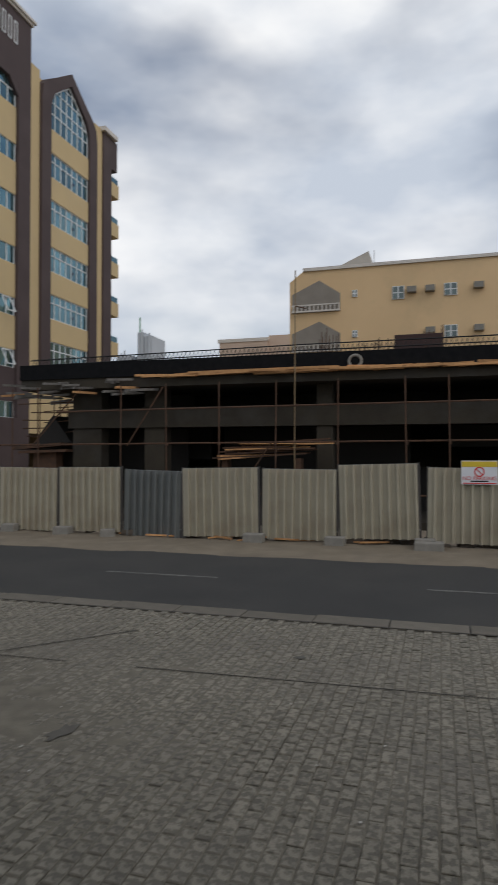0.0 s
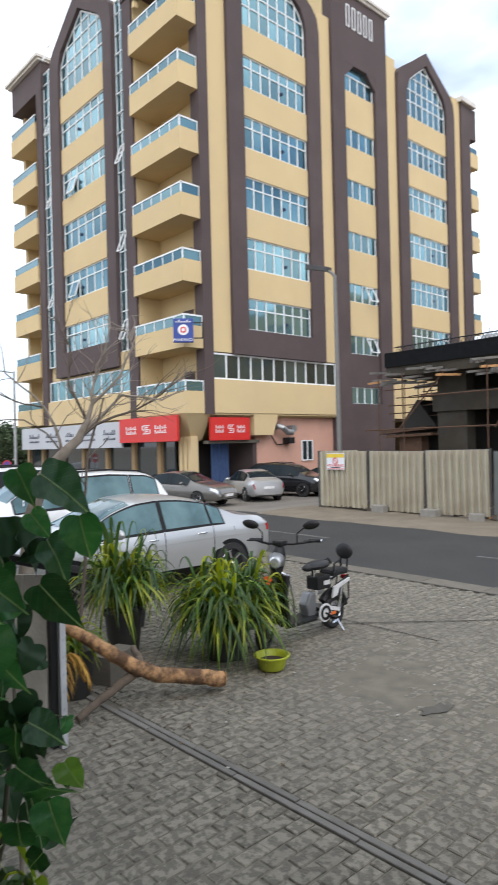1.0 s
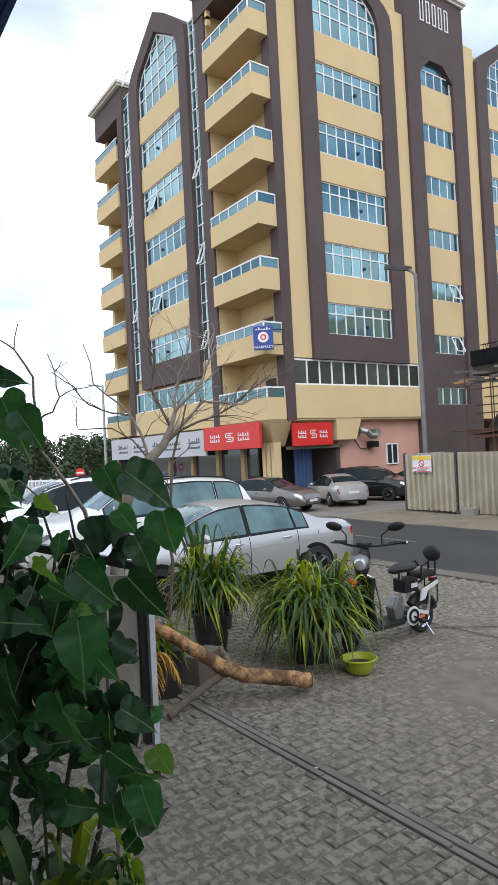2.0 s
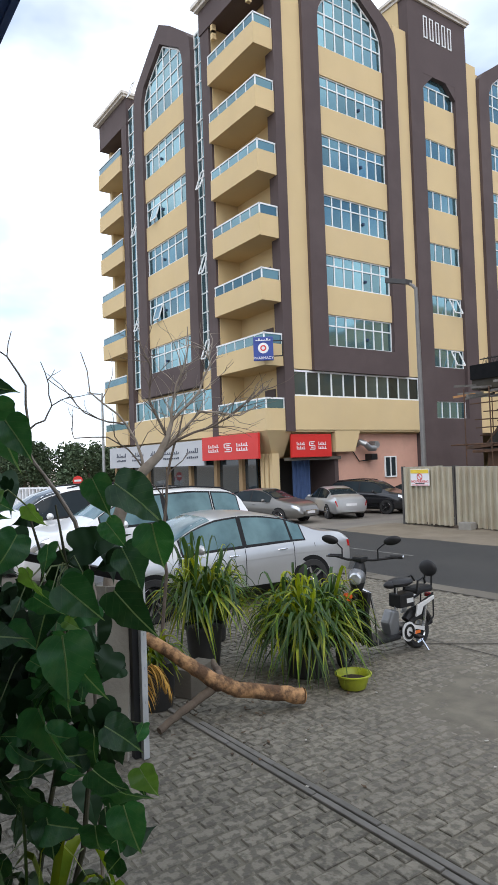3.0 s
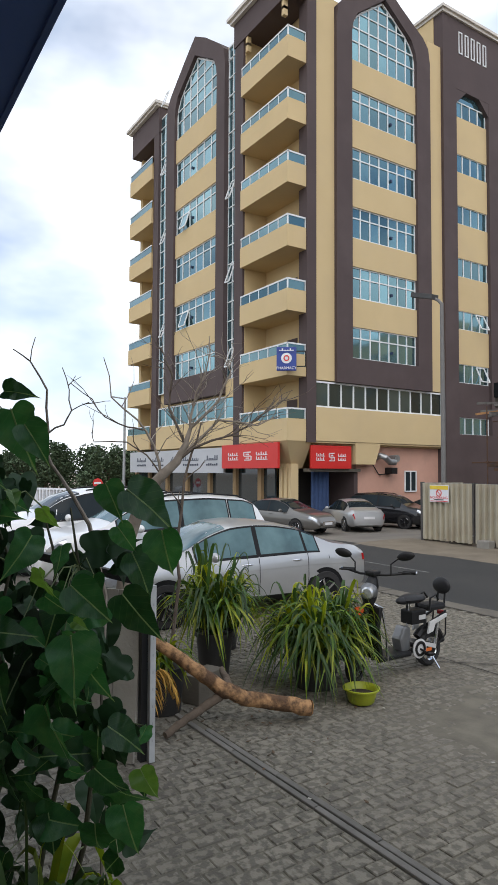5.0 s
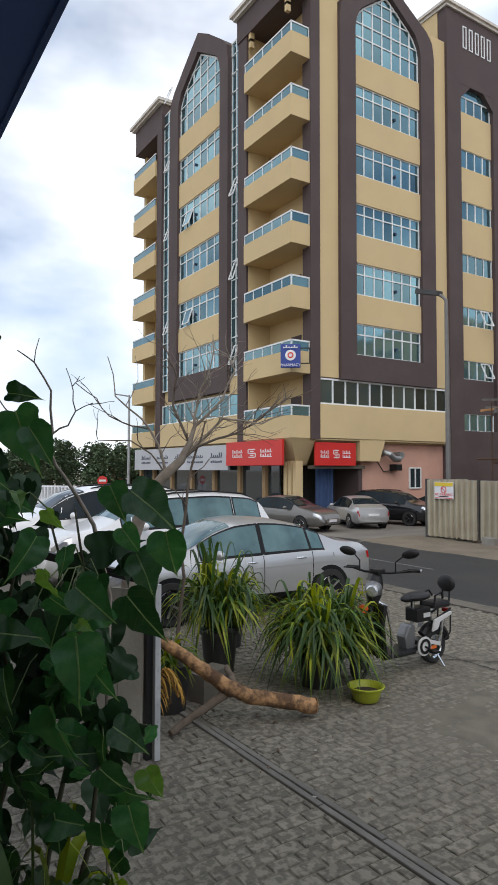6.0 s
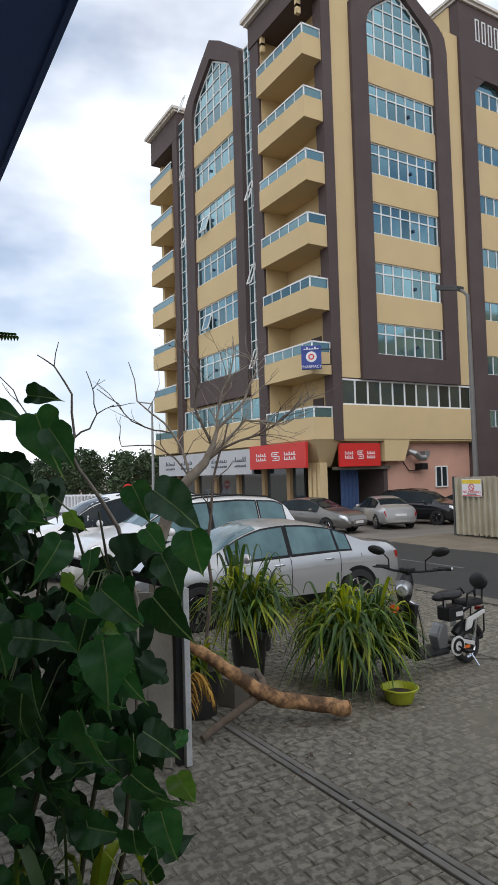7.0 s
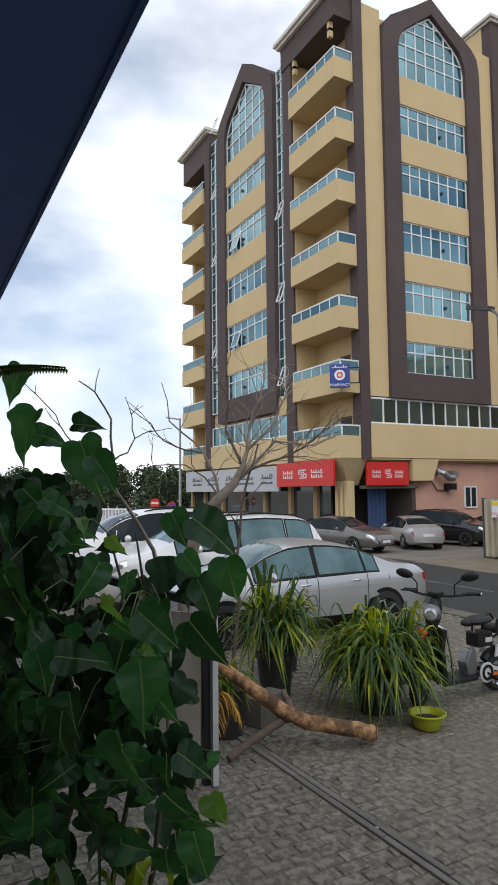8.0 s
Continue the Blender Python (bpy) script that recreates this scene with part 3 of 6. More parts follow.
for x in (-28.6, -31.2, -34.2, -37.2, -40.2, -43.2, -45.6):
    part("shop_pier", Shape().box((x - 0.18, 21.2, -0.6), (x + 0.15, 21.6, 2.5)), TAN, building)
# rear corner balconies seen past the far end of facade A
part("balcony_column", slab(on_a, 47.3, 48.6, 3.7, 28.0, -0.8, 0.15), BROWN, building, "brown column")
part("cornice", Shape().box((XA - 1.5, 47.1, 28.0), (XA + 0.4, 49.2, 28.35)), CORNICE, building)
part("crown", slab(on_a, 48.6, 49.6, 25.6, 28.0, -1.0, 0.1), BROWN, building)
for z in STAGES:
    bal = part("balcony", slab(on_a, 48.6, 50.0, z, z + 1.12, -1.5, 0.05), CREAM, building)
    part("pane", slab(on_a, 48.7, 49.95, z + 1.14, z + 1.6, -0.05, -0.02), RAIL_GLASS, bal)

# shop signs: separate boards fixed to the building
def sign_board(name, put, u0, u1, z0, z1, d, mat, label, bars, barmat):
    s = thing(name, label, "sign")
    part("board", slab(put, u0, u1, z0, z1, d, d + 0.14), mat, s, bevel=0.01)
    fl = Shape()
    for a, b, c, e in bars:
        slab(put, u0 + (u1 - u0) * a, u0 + (u1 - u0) * b, z0 + (z1 - z0) * c, z0 + (z1 - z0) * e, d + 0.14, d + 0.16, fl)
    part("lettering", fl, barmat, s)
    return s


LOGO = []
for row in (0.34, 0.52):
    for a0 in (0.12, 0.66):
        for k in range(5):
            a = a0 + k * 0.042
            LOGO.append((a, a + 0.014, row + 0.035, row + (0.14 if (k + int(row * 10)) % 2 else 0.10)))
        LOGO.append((a0, a0 + 0.20, row, row + 0.03))
LOGO += [(0.44, 0.56, 0.64, 0.68), (0.44, 0.56, 0.48, 0.52), (0.44, 0.56, 0.32, 0.36), (0.425, 0.439, 0.50, 0.66), (0.561, 0.575, 0.34, 0.50), (0.47, 0.53, 0.56, 0.60), (0.47, 0.53, 0.40, 0.44)]
sA = sign_board("shop_sign", on_a, 22.17, 24.88, 2.36, 3.56, -0.16, RED_SIGN, "red shop signboard with white emblem", [], LETTER)
sB = sign_board("shop_sign", on_b, 25.85, 31.4, 2.36, 3.68, 0.28, RED_SIGN, "long red shop signboard with white emblem", [], LETTER)
for sg, put, u0, u1, z0, z1, d in ((sA, on_a, 22.17, 24.88, 2.36, 3.56, -0.16), (sB, on_b, 31.3, 26.0, 2.36, 3.68, 0.28)):
    for a, b, c, e in LOGO:
        part("lettering_bar", slab(put, u0 + (u1 - u0) * a, u0 + (u1 - u0) * b, z0 + (z1 - z0) * c, z0 + (z1 - z0) * e, d + 0.14, d + 0.16), LETTER, sg)
random.seed(5)
bars = []
for a0, n in ((0.05, 6), (0.22, 9), (0.42, 5), (0.58, 8), (0.79, 7)):
    for k in range(n):
        a = a0 + k * 0.017
        bars.append((a, a + random.uniform(0.004, 0.008), 0.545, 0.545 + random.choice((0.06, 0.09, 0.16))))
        bars.append((a, a + 0.011, 0.30, 0.30 + random.choice((0.07, 0.09))))
    bars.append((a0, a0 + n * 0.017, 0.51, 0.54))
sign_board("shop_fascia", on_b, 31.5, 45.4, 2.1, 3.58, 0.1, FASCIA, "long white shop fascia with dark lettering", bars, material("grey_lettering", (0.06, 0.07, 0.10), 0.6, scale=2))
random.seed(1)
ph = thing("pharmacy_sign", "blue and white projecting pharmacy sign on the balcony corner", "sign", at=pose(-25.05, 20.42, 7.78, 0, 0, 52) @ Matrix.Scale(0.88, 4))
part("board", Shape().box((-0.56, -0.08, -0.67), (0.56, 0.08, 0.67)), BLUE_SIGN, ph, bevel=0.02)
part("header", Shape().box((-0.54, -0.10, 0.36), (0.54, -0.082, 0.65)), material("sign_blue_dark", (0.02, 0.05, 0.28), 0.4, scale=2), ph)
part("roundel", Shape().lathe([(0.0, 0.0), (0.30, 0.0), (0.30, 0.02), (0.0, 0.02)], (0, -0.082, 0.03), (0, -1, 0), 28), LETTER, ph)
part("emblem", Shape().lathe([(0.10, 0.0), (0.17, 0.0), (0.17, 0.012), (0.10, 0.012)], (0, -0.104, 0.03), (0, -1, 0), 24), RED_SIGN, ph)
ar = Shape()
for i in range(6):
    ar.box((-0.42 + i * 0.15, -0.115, 0.44), (-0.34 + i * 0.15, -0.10, 0.50 + 0.08 * (i % 3 == 1)))
ar.box((-0.42, -0.115, 0.44), (0.42, -0.10, 0.47))
part("script_bars", ar, LETTER, ph)
text_part("lettering", "PHARMACY", LETTER, ph, pose(0, -0.09, -0.53, 90, 0, 0), 0.215)
part("bracket", Shape().box((0.56, -0.03, 0.4), (1.1, 0.03, 0.46)).box((0.56, -0.03, -0.46), (1.1, 0.03, -0.4)).box((1.04, -0.03, -0.46), (1.1, 0.03, 0.46)), BLACK, ph)
ac = thing("exhaust_duct", "grey metal exhaust duct with fan box on the salmon wall", "duct")
part("duct", Shape().tube([(XA - 0.45, 27.1, 3.0), (XA - 0.1, 27.1, 3.1), (XA + 0.1, 27.25, 3.0), (XA + 0.1, 27.6, 2.75), (XA + 0.1, 28.0, 2.75)], 0.17, 12), STEEL, ac, smooth=True)
part("fan_box", Shape().box((XA - 0.45, 27.75, 2.1), (XA + 0.1, 28.2, 2.45)), BLACK, ac, bevel=0.03)
part("cowl", Shape().tube([(XA - 0.4, 28.1, 2.95), (XA + 0.2, 28.1, 2.95)], 0.2, 14), STEEL, ac, smooth=True)
part("cable", Shape().tube([(XA - 0.4, 26.8, 3.5), (XA - 0.36, 26.75, 2.6), (XA - 0.36, 27.2, 2.05), (XA - 0.3, 27.9, 2.1)], 0.03, 6), BLACK, ac)
# ---- building site behind the hoarding ----
SHEET = material("cream_sheet_metal", (0.43, 0.395, 0.30), 0.55, metal=0.1, other=(0.37, 0.335, 0.25), scale=1.5, vary=0.07, stain=(0.30, 0.25, 0.18), stain_scale=1.3, stain_amount=0.5)
SHEET_BLUE = material("grey_blue_sheet_metal", (0.155, 0.165, 0.155), 0.6, metal=0.1, other=(0.125, 0.135, 0.13), scale=1.5, stain=(0.16, 0.16, 0.15), stain_scale=1.1)
RUST = material("rusty_steel", (0.07, 0.045, 0.032), 0.8, metal=0.3, other=(0.13, 0.065, 0.035), scale=5)
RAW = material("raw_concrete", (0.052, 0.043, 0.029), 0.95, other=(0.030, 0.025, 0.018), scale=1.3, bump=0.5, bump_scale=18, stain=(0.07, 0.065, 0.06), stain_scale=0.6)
TIMBER = material("site_timber", (0.60, 0.33, 0.14), 0.85, other=(0.42, 0.21, 0.085), scale=6, vary=0.25, bump=0.3)
ALU = material("pale_formwork_beam", (0.20, 0.19, 0.17), 0.8, metal=0.0, other=(0.08, 0.074, 0.068), scale=3, vary=0.2)
NET = material("black_safety_net", (0.006, 0.007, 0.008), 0.95, other=(0.013, 0.013, 0.014), scale=6, spec=0.1)


# post colour stands for the dark, shaded gaps between the panels
POST_GAP = material("gap_dark_post", (0.07, 0.07, 0.068), 0.7, metal=0.3, other=(0.11, 0.10, 0.09), scale=4)


def corrugated(width, height, pitch=0.225, depth=0.10):
    s = Shape()
    xs = []
    x = 0.0
    while x < width - 1e-6:
        for f, d in ((0.0, 0), (0.56, 0), (0.66, 1), (0.86, 1), (0.96, 0)):
            if x + f * pitch < width:
                xs.append((x + f * pitch, d))
        x += pitch
    xs.append((width, 0))
    n = len(xs)
    v = [(a, -depth * d, 0) for a, d in xs] + [(a, -depth * d, height) for a, d in xs] + [(a, -depth * d + 0.004, 0) for a, d in xs] + [(a, -depth * d + 0.004, height) for a, d in xs]
    f = [(i, i + 1, n + i + 1, n + i) for i in range(n - 1)] + [(2 * n + i, 3 * n + i, 3 * n + i + 1, 2 * n + i + 1) for i in range(n - 1)] + [(n + i, n + i + 1, 3 * n + i + 1, 3 * n + i) for i in range(n - 1)]
    return s.add(v, f)


def hoarding_panel(x0, x1, y0, y1, z0, h, mat, label, lean=0.0):
    w = math.hypot(x1 - x0, y1 - y0)
    t = thing("hoarding_panel", label, "hoarding", "hoarding panels", at=pose(x0, y0, z0, 0, lean, math.degrees(math.atan2(y1 - y0, x1 - x0))))
    part("sheet", corrugated(w - 0.1, h), mat, t)
    for x in (0.0, w - 0.07):
        part("post", Shape().box((x - 0.03, 0.01, -0.25), (x + 0.03, 0.07, h + 0.03)), POST_GAP, t)
    for z in (0.25, h - 0.02):
        part("rail", Shape().box((0, 0.01, z - 0.025), (w - 0.07, 0.05, z + 0.025)), STEEL, t)
    return t


EDGE = [-14.70, -12.55, -10.40, -8.26, -6.30, -4.07, -1.93, 0.20, 2.45, 4.7, 6.9]
LEANS = [0.0, 0.7, -0.5, 1.2, -0.9, 0.4, -1.5, 0.8, 0, 0.5]
for i in range(10):
    cream = "cream corrugated metal hoarding panel with steel posts"
    dy0, dy1 = (0.0, -0.22) if i == 3 else ((-0.22, 0.02) if i == 4 else (0.0, 0.0))
    hoarding_panel(EDGE[i] + (0.1 if i == 7 else 0.02), EDGE[i + 1], 18.62 + dy0, 18.62 + dy1, -0.07 + (0.06 if i in (6, 7) else 0.0) - (0.05 if i == 3 else 0), 1.89 + (0.05 if i == 6 else 0),
                   SHEET_BLUE if i == 3 else SHEET, "weathered grey-blue corrugated hoarding panel, bent inwards" if i == 3 else cream, LEANS[i])
hoarding_panel(-14.72, -14.72, 18.66, 20.8, -0.14, 1.96, SHEET, "cream corrugated metal hoarding panel with steel posts")
BLK = material("footing_block", (0.27, 0.255, 0.225), 0.9, other=(0.2, 0.19, 0.165), scale=5, bump=0.5)
for x, y, z, s, r in ((-10.1, 18.35, -0.1, 0.5, 4), (-8.6, 18.3, -0.12, 0.42, 30), (-4.2, 18.3, -0.1, 0.55, 2), (-2.0, 18.25, -0.1, 0.5, -5), (0.25, 18.3, -0.08, 0.5, 6), (0.35, 18.05, -0.13, 0.7, 0), (-12.0, 18.42, -0.08, 0.45, 1)):
    b = part("footing_block", Shape().box((-s / 2, -s * 0.35, -0.1), (s / 2, s * 0.35, 0.16 * (1 + s * 0.3))), BLK, None, "", bevel=0.025)
    b.matrix_basis = pose(x, y, z, 0, 0, r)
    tagged(b, "pale concrete footing block at the foot of the hoarding", "block", "footing blocks")
# lumps added in a dark colour to stand for shade under the raised panels
rub = Shape()
random.seed(12)
for i in range(160):
    x, y = random.uniform(-14.5, 6.5), random.uniform(18.62, 19.3)
    w, h = random.uniform(0.06, 0.22), random.uniform(0.05, 0.16)
    rub.beam((x - w, y, -0.12 + h / 2), (x + w, y + random.uniform(-0.15, 0.15), -0.12 + h / 2 + random.uniform(-0.03, 0.03)), random.uniform(0.08, 0.25), h)
tagged(part("rubble", rub, material("gap_shade_lumps", (0.055, 0.044, 0.034), 0.95, other=(0.10, 0.08, 0.06), scale=3, vary=0.4, island=True, bump=0.5)), "added dark lumps that give the shade under the hoarding", "rubble", kind="stuff")
random.seed(11)
for i in range(14):
    x = random.uniform(-8, 4)
    o = part("timber_offcut", Shape().beam((-0.5, 0, 0), (random.uniform(0.2, 0.7), 0, 0.02), 0.07, 0.04), TIMBER)
    o.matrix_basis = pose(x, 18.55 + random.uniform(-0.25, 0.4), -0.08, 0, random.uniform(-6, 6), random.uniform(-40, 40))
    tagged(o, "splintered timber offcut lying under the hoarding", "timber", "timber offcuts")


def warning_sign(x, z0, z1, w):
    s = thing("warning_sign", "white warning sign with yellow header and red emblem on the hoarding", "sign", "warning signs")
    y = 18.5
    part("board", Shape().box((x, y - 0.015, z0), (x + w, y + 0.01, z1)), WHITE_SIGN, s)
    h = z1 - z0
    part("header", Shape().box((x + 0.01, y - 0.022, z1 - 0.26 * h), (x + w - 0.01, y - 0.015, z1 - 0.02)), material("yellow_header", (0.75, 0.55, 0.04), 0.5, scale=3), s)
    part("ring", Shape().lathe([(0.16 * h, 0), (0.21 * h, 0), (0.21 * h, 0.006), (0.16 * h, 0.006)], (x + w / 2, y - 0.016, z0 + 0.53 * h), (0, -1, 0), 24), RED_SIGN, s)
    part("ring_bar", Shape().beam((x + w / 2 - 0.11 * h, y - 0.02, z0 + 0.64 * h), (x + w / 2 + 0.11 * h, y - 0.02, z0 + 0.42 * h), 0.006, 0.04 * h), RED_SIGN, s)
    text_part("lettering", "NO PARKING", RED_SIGN, s, pose(x + w / 2, y - 0.018, z0 + 0.25 * h, 90, 0, 0), 0.155 * w, 0.003)
    part("text_bar", Shape().box((x + 0.25 * w, y - 0.02, z0 + 0.11 * h), (x + 0.75 * w, y - 0.015, z0 + 0.16 * h)), BLACK, s)
    part("text_bar", Shape().box((x + 0.04 * w, y - 0.02, z0 + 0.03 * h), (x + 0.96 * w, y - 0.015, z0 + 0.07 * h)), RED_SIGN, s)


warning_sign(-14.25, 1.20, 1.76, 0.78)
warning_sign(1.12, 1.47, 2.06, 0.85)

shell = thing("unfinished_building", "unfinished concrete frame with dark open floors and scaffolding", "building")
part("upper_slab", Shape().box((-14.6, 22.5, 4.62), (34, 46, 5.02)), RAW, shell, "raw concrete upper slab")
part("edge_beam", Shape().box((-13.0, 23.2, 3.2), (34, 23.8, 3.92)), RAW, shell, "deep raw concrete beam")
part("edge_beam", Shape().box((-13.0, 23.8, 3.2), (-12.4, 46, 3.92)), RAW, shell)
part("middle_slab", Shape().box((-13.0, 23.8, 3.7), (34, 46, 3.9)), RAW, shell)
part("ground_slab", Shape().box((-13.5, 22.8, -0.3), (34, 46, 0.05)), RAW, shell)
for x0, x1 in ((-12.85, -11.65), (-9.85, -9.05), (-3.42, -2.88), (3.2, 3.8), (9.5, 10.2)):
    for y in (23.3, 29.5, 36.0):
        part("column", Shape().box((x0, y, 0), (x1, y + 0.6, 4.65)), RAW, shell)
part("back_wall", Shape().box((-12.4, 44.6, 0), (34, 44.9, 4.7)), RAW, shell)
# added dark walls stand for the deep shade of the open floors
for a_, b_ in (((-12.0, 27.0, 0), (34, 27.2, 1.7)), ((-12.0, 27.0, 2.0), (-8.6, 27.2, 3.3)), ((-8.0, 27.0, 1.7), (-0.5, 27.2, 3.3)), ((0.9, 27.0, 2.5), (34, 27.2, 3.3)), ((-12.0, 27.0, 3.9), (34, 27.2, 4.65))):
    part("shade_wall", Shape().box(a_, b_), SHADE_HUT_DARK, shell)
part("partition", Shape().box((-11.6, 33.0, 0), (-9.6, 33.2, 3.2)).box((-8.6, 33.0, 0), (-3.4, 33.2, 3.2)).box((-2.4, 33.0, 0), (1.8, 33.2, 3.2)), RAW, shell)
part("shade_wall", Shape().box((-13.0, 25.4, 0.05), (-9.0, 25.6, 3.2)), SHADE_HUT_DARK, shell)
part("shade_side_wall", Shape().box((-12.9, 25.6, 0.05), (-12.7, 44.6, 3.2)), SHADE_HUT_DARK, shell)
part("shade_wall", Shape().box((-14.4, 26.0, 3.9), (-9.0, 26.2, 4.62)), SHADE_HUT_DARK, shell)
part("safety_net", Shape().box((-14.6, 22.42, 5.0), (34, 22.5, 5.55)), NET, shell, "black safety net round the slab edge")
part("upstand", Shape().box((-14.4, 22.9, 5.02), (34, 23.1, 5.6)), NET, shell)
random.seed(3)
for i in range(44):
    x = -9.6 + i * 0.36 + random.uniform(-0.2, 0.2)
    l = random.uniform(1.4, 3.0)
    o = part("plank", Shape().beam((x, 22.3 + random.uniform(-0.1, 0.08), 4.95 + random.uniform(-0.03, 0.1)), (x + l, 22.3 + random.uniform(-0.1, 0.08), 4.96 + random.uniform(-0.03, 0.08)), 0.16, 0.075), TIMBER, shell)
for i in range(26):
    x = -14.6 + random.random() ** 1.5 * 7.5
    z = 4.45 + random.uniform(-0.1, 0.45)
    a = random.uniform(-25, 25)
    part("formwork_beam", Shape().beam((x - 0.1, 22.7, z + 0.05), (x + math.sin(radians(a)) * 1.1 - 0.3, 21.55 + random.uniform(-0.2, 0.4), z - random.uniform(0, 0.12)), 0.09, 0.08), ALU if i % 7 else TIMBER, shell)
for i in range(8):
    y = 22.6 + i * 0.7
    part("formwork_beam", Shape().beam((-14.2, y, 4.5), (-15.6 + random.uniform(-0.3, 0.4), y + 0.1, 4.42 + random.uniform(-0.05, 0.15)), 0.08, 0.08), ALU, shell)
# lattice rail and starter bars on the slab
lat = Shape()
for z in (5.70, 5.90):
    lat.tube([(-14.4, 22.8, z - 0.12), (-4.0, 22.8, z), (6, 22.8, z)], 0.022, 5)
for i in range(130):
    x = -14.3 + i * 0.155
    lat.tube([(x, 22.8, 5.60), (x + 0.08, 22.8, 5.84)], 0.010, 4).tube([(x + 0.08, 22.8, 5.84), (x + 0.155, 22.8, 5.60)], 0.010, 4)
part("lattice_rail", lat, BLACK, shell, "black steel lattice along the slab edge")
for cx, cy, w, n, h in ((-1.0, 25.0, 2.4, 26, 1.2), (-10.5, 28.0, 2.0, 12, 0.9), (0.5, 24.5, 0.8, 12, 1.4), (-3.2, 24.6, 0.7, 10, 1.5), (-13, 30, 1.2, 8, 1.0)):
    for i in range(n):
        x = cx + random.uniform(-w / 2, w / 2)
        part("starter_bar", Shape().tube([(x, cy + random.uniform(-0.3, 0.3), 5.0), (x + random.uniform(-0.06, 0.06), cy, 5.2 + h * random.uniform(0.75, 1.05))], 0.016, 4), RUST, shell)
part("formwork_box", Shape().box((-0.9, 24.4, 5.0), (0.7, 25.6, 6.35)), material("dark_red_formwork", (0.05, 0.024, 0.02), 0.8, scale=3), shell, bevel=0.02)
# scaffold tubes
scaf = thing("scaffold", "rusty tube scaffold standing before the concrete frame", "scaffold")
for x in (-14.3, -13.2, -9.95, -8.2, -6.35, -4.45, -2.45, -0.35, 0.9, 3.0):
    part("standard", Shape().tube([(x, 21.6, -0.2), (x + random.uniform(-0.06, 0.06), 21.6, 4.6)], 0.024, 6), RUST, scaf)
    part("coupler", Shape().tube([(x, 21.55, 2.55), (x, 21.65, 2.55)], 0.05, 8), RUST, scaf)
for z, x0, x1 in ((2.55, -15.0, 6), (3.72, -12.5, 6), (0.9, -15, 6)):
    part("ledger", Shape().tube([(x0, 21.65, z), (x1, 21.65, z + 0.1)], 0.03, 6), RUST, scaf)
for p, q in (((-13.4, 21.6, 2.6), (-11.6, 21.7, 4.5)), ((-9.7, 21.6, 2.5), (-8.4, 21.7, 4.5)), ((-6.2, 21.7, 0.3), (-4.6, 21.7, 2.6))):
    part("brace", Shape().tube([p, q], 0.025, 6), RUST, scaf)
for i in range(9):
    x = -15.5 + i * 0.33
    part("standard", Shape().tube([(x, 25.0 + 0.5 * (i % 3), -0.2), (x + random.uniform(-0.05, 0.05), 25.0 + 0.5 * (i % 3), 4.6)], 0.022, 6), RUST, scaf)
for i in range(7):
    z = 2.3 + i * 0.33
    part("ledger", Shape().tube([(-16.1 + 0.2 * (i % 3), 24.4 + 0.3 * (i % 2), z), (-12.9, 24.6 + 0.3 * (i % 2), z + random.uniform(-0.08, 0.12))], 0.024, 6), RUST, scaf)
for i in range(8):
    part("transom", Shape().tube([(-14.6, 24 + (i % 2), 2.6 + i * 0.22), (-12.6, 24 + (i % 2), 2.7 + i * 0.22)], 0.02, 5), RUST, scaf)
pole = part("tall_pole", Shape().tube([(-3.9, 21.9, -0.2), (-3.85, 21.9, 8.15)], 0.020, 8), material("pale_yellow_pole", (0.24, 0.17, 0.09), 0.7, scale=4))
tagged(pole, "tall pale yellow pole rising through the slab edge", "pole")
part("tall_pole_flag", Shape().tube([(-3.85, 21.9, 7.0), (-3.5, 21.9, 6.9)], 0.02, 6), RUST, pole)
st = thing("timber_stack", "untidy stack of dark timber planks on the site", "timber stack")
for i in range(16):
    x = -6.2 + random.uniform(-0.5, 0.5)
    part("plank", Shape().beam((x, 22.2 + random.uniform(-0.4, 0.3), 2.05 + i * 0.035), (x + 2.6 + random.uniform(-0.4, 0.6), 22.2 + random.uniform(-0.3, 0.3), 2.15 + i * 0.03 + random.uniform(-0.05, 0.15)), 0.16, 0.05), RUST if i % 3 else TIMBER, st)
for x in (-6.4, -3.9):
    part("trestle", Shape().box((x, 22.0, -0.2), (x + 0.2, 22.4, 2.08)), RUST, st)
hut = thing("site_hut", "dark gabled site hut with a sheet roof behind the scaffold", "hut")
part("roof", Shape().prism([(-15.3, 23.9, 2.3), (-14.15, 23.9, 3.75), (-13.0, 23.9, 2.3)], (0, 3.5, 0)), SHADE_HUT_DARK, hut)
part("body", Shape().box((-15.1, 24.0, -0.2), (-13.2, 27, 2.3)), SHADE_HUT_DARK, hut)
part("stored_sheet", Shape().beam((-15.2, 23.2, 2.45), (-13.2, 23.4, 2.6), 1.0, 0.12).beam((-14.8, 23.0, 2.3), (-12.9, 23.2, 2.36), 0.8, 0.1), RUST, hut)
part("stand", Shape().box((-14.4, 23.0, -0.2), (-13.4, 23.5, 2.3)), RUST, hut)
coil = part("hose_coil", Shape().tube([(-2.0 + 0.20 * math.cos(a), 22.42, 5.22 + 0.19 * math.sin(a)) for a in [i * math.pi / 10 for i in range(21)]], 0.05, 8), BLK, None, smooth=True)
tagged(coil, "pale coiled hose standing on the slab edge", "hose")

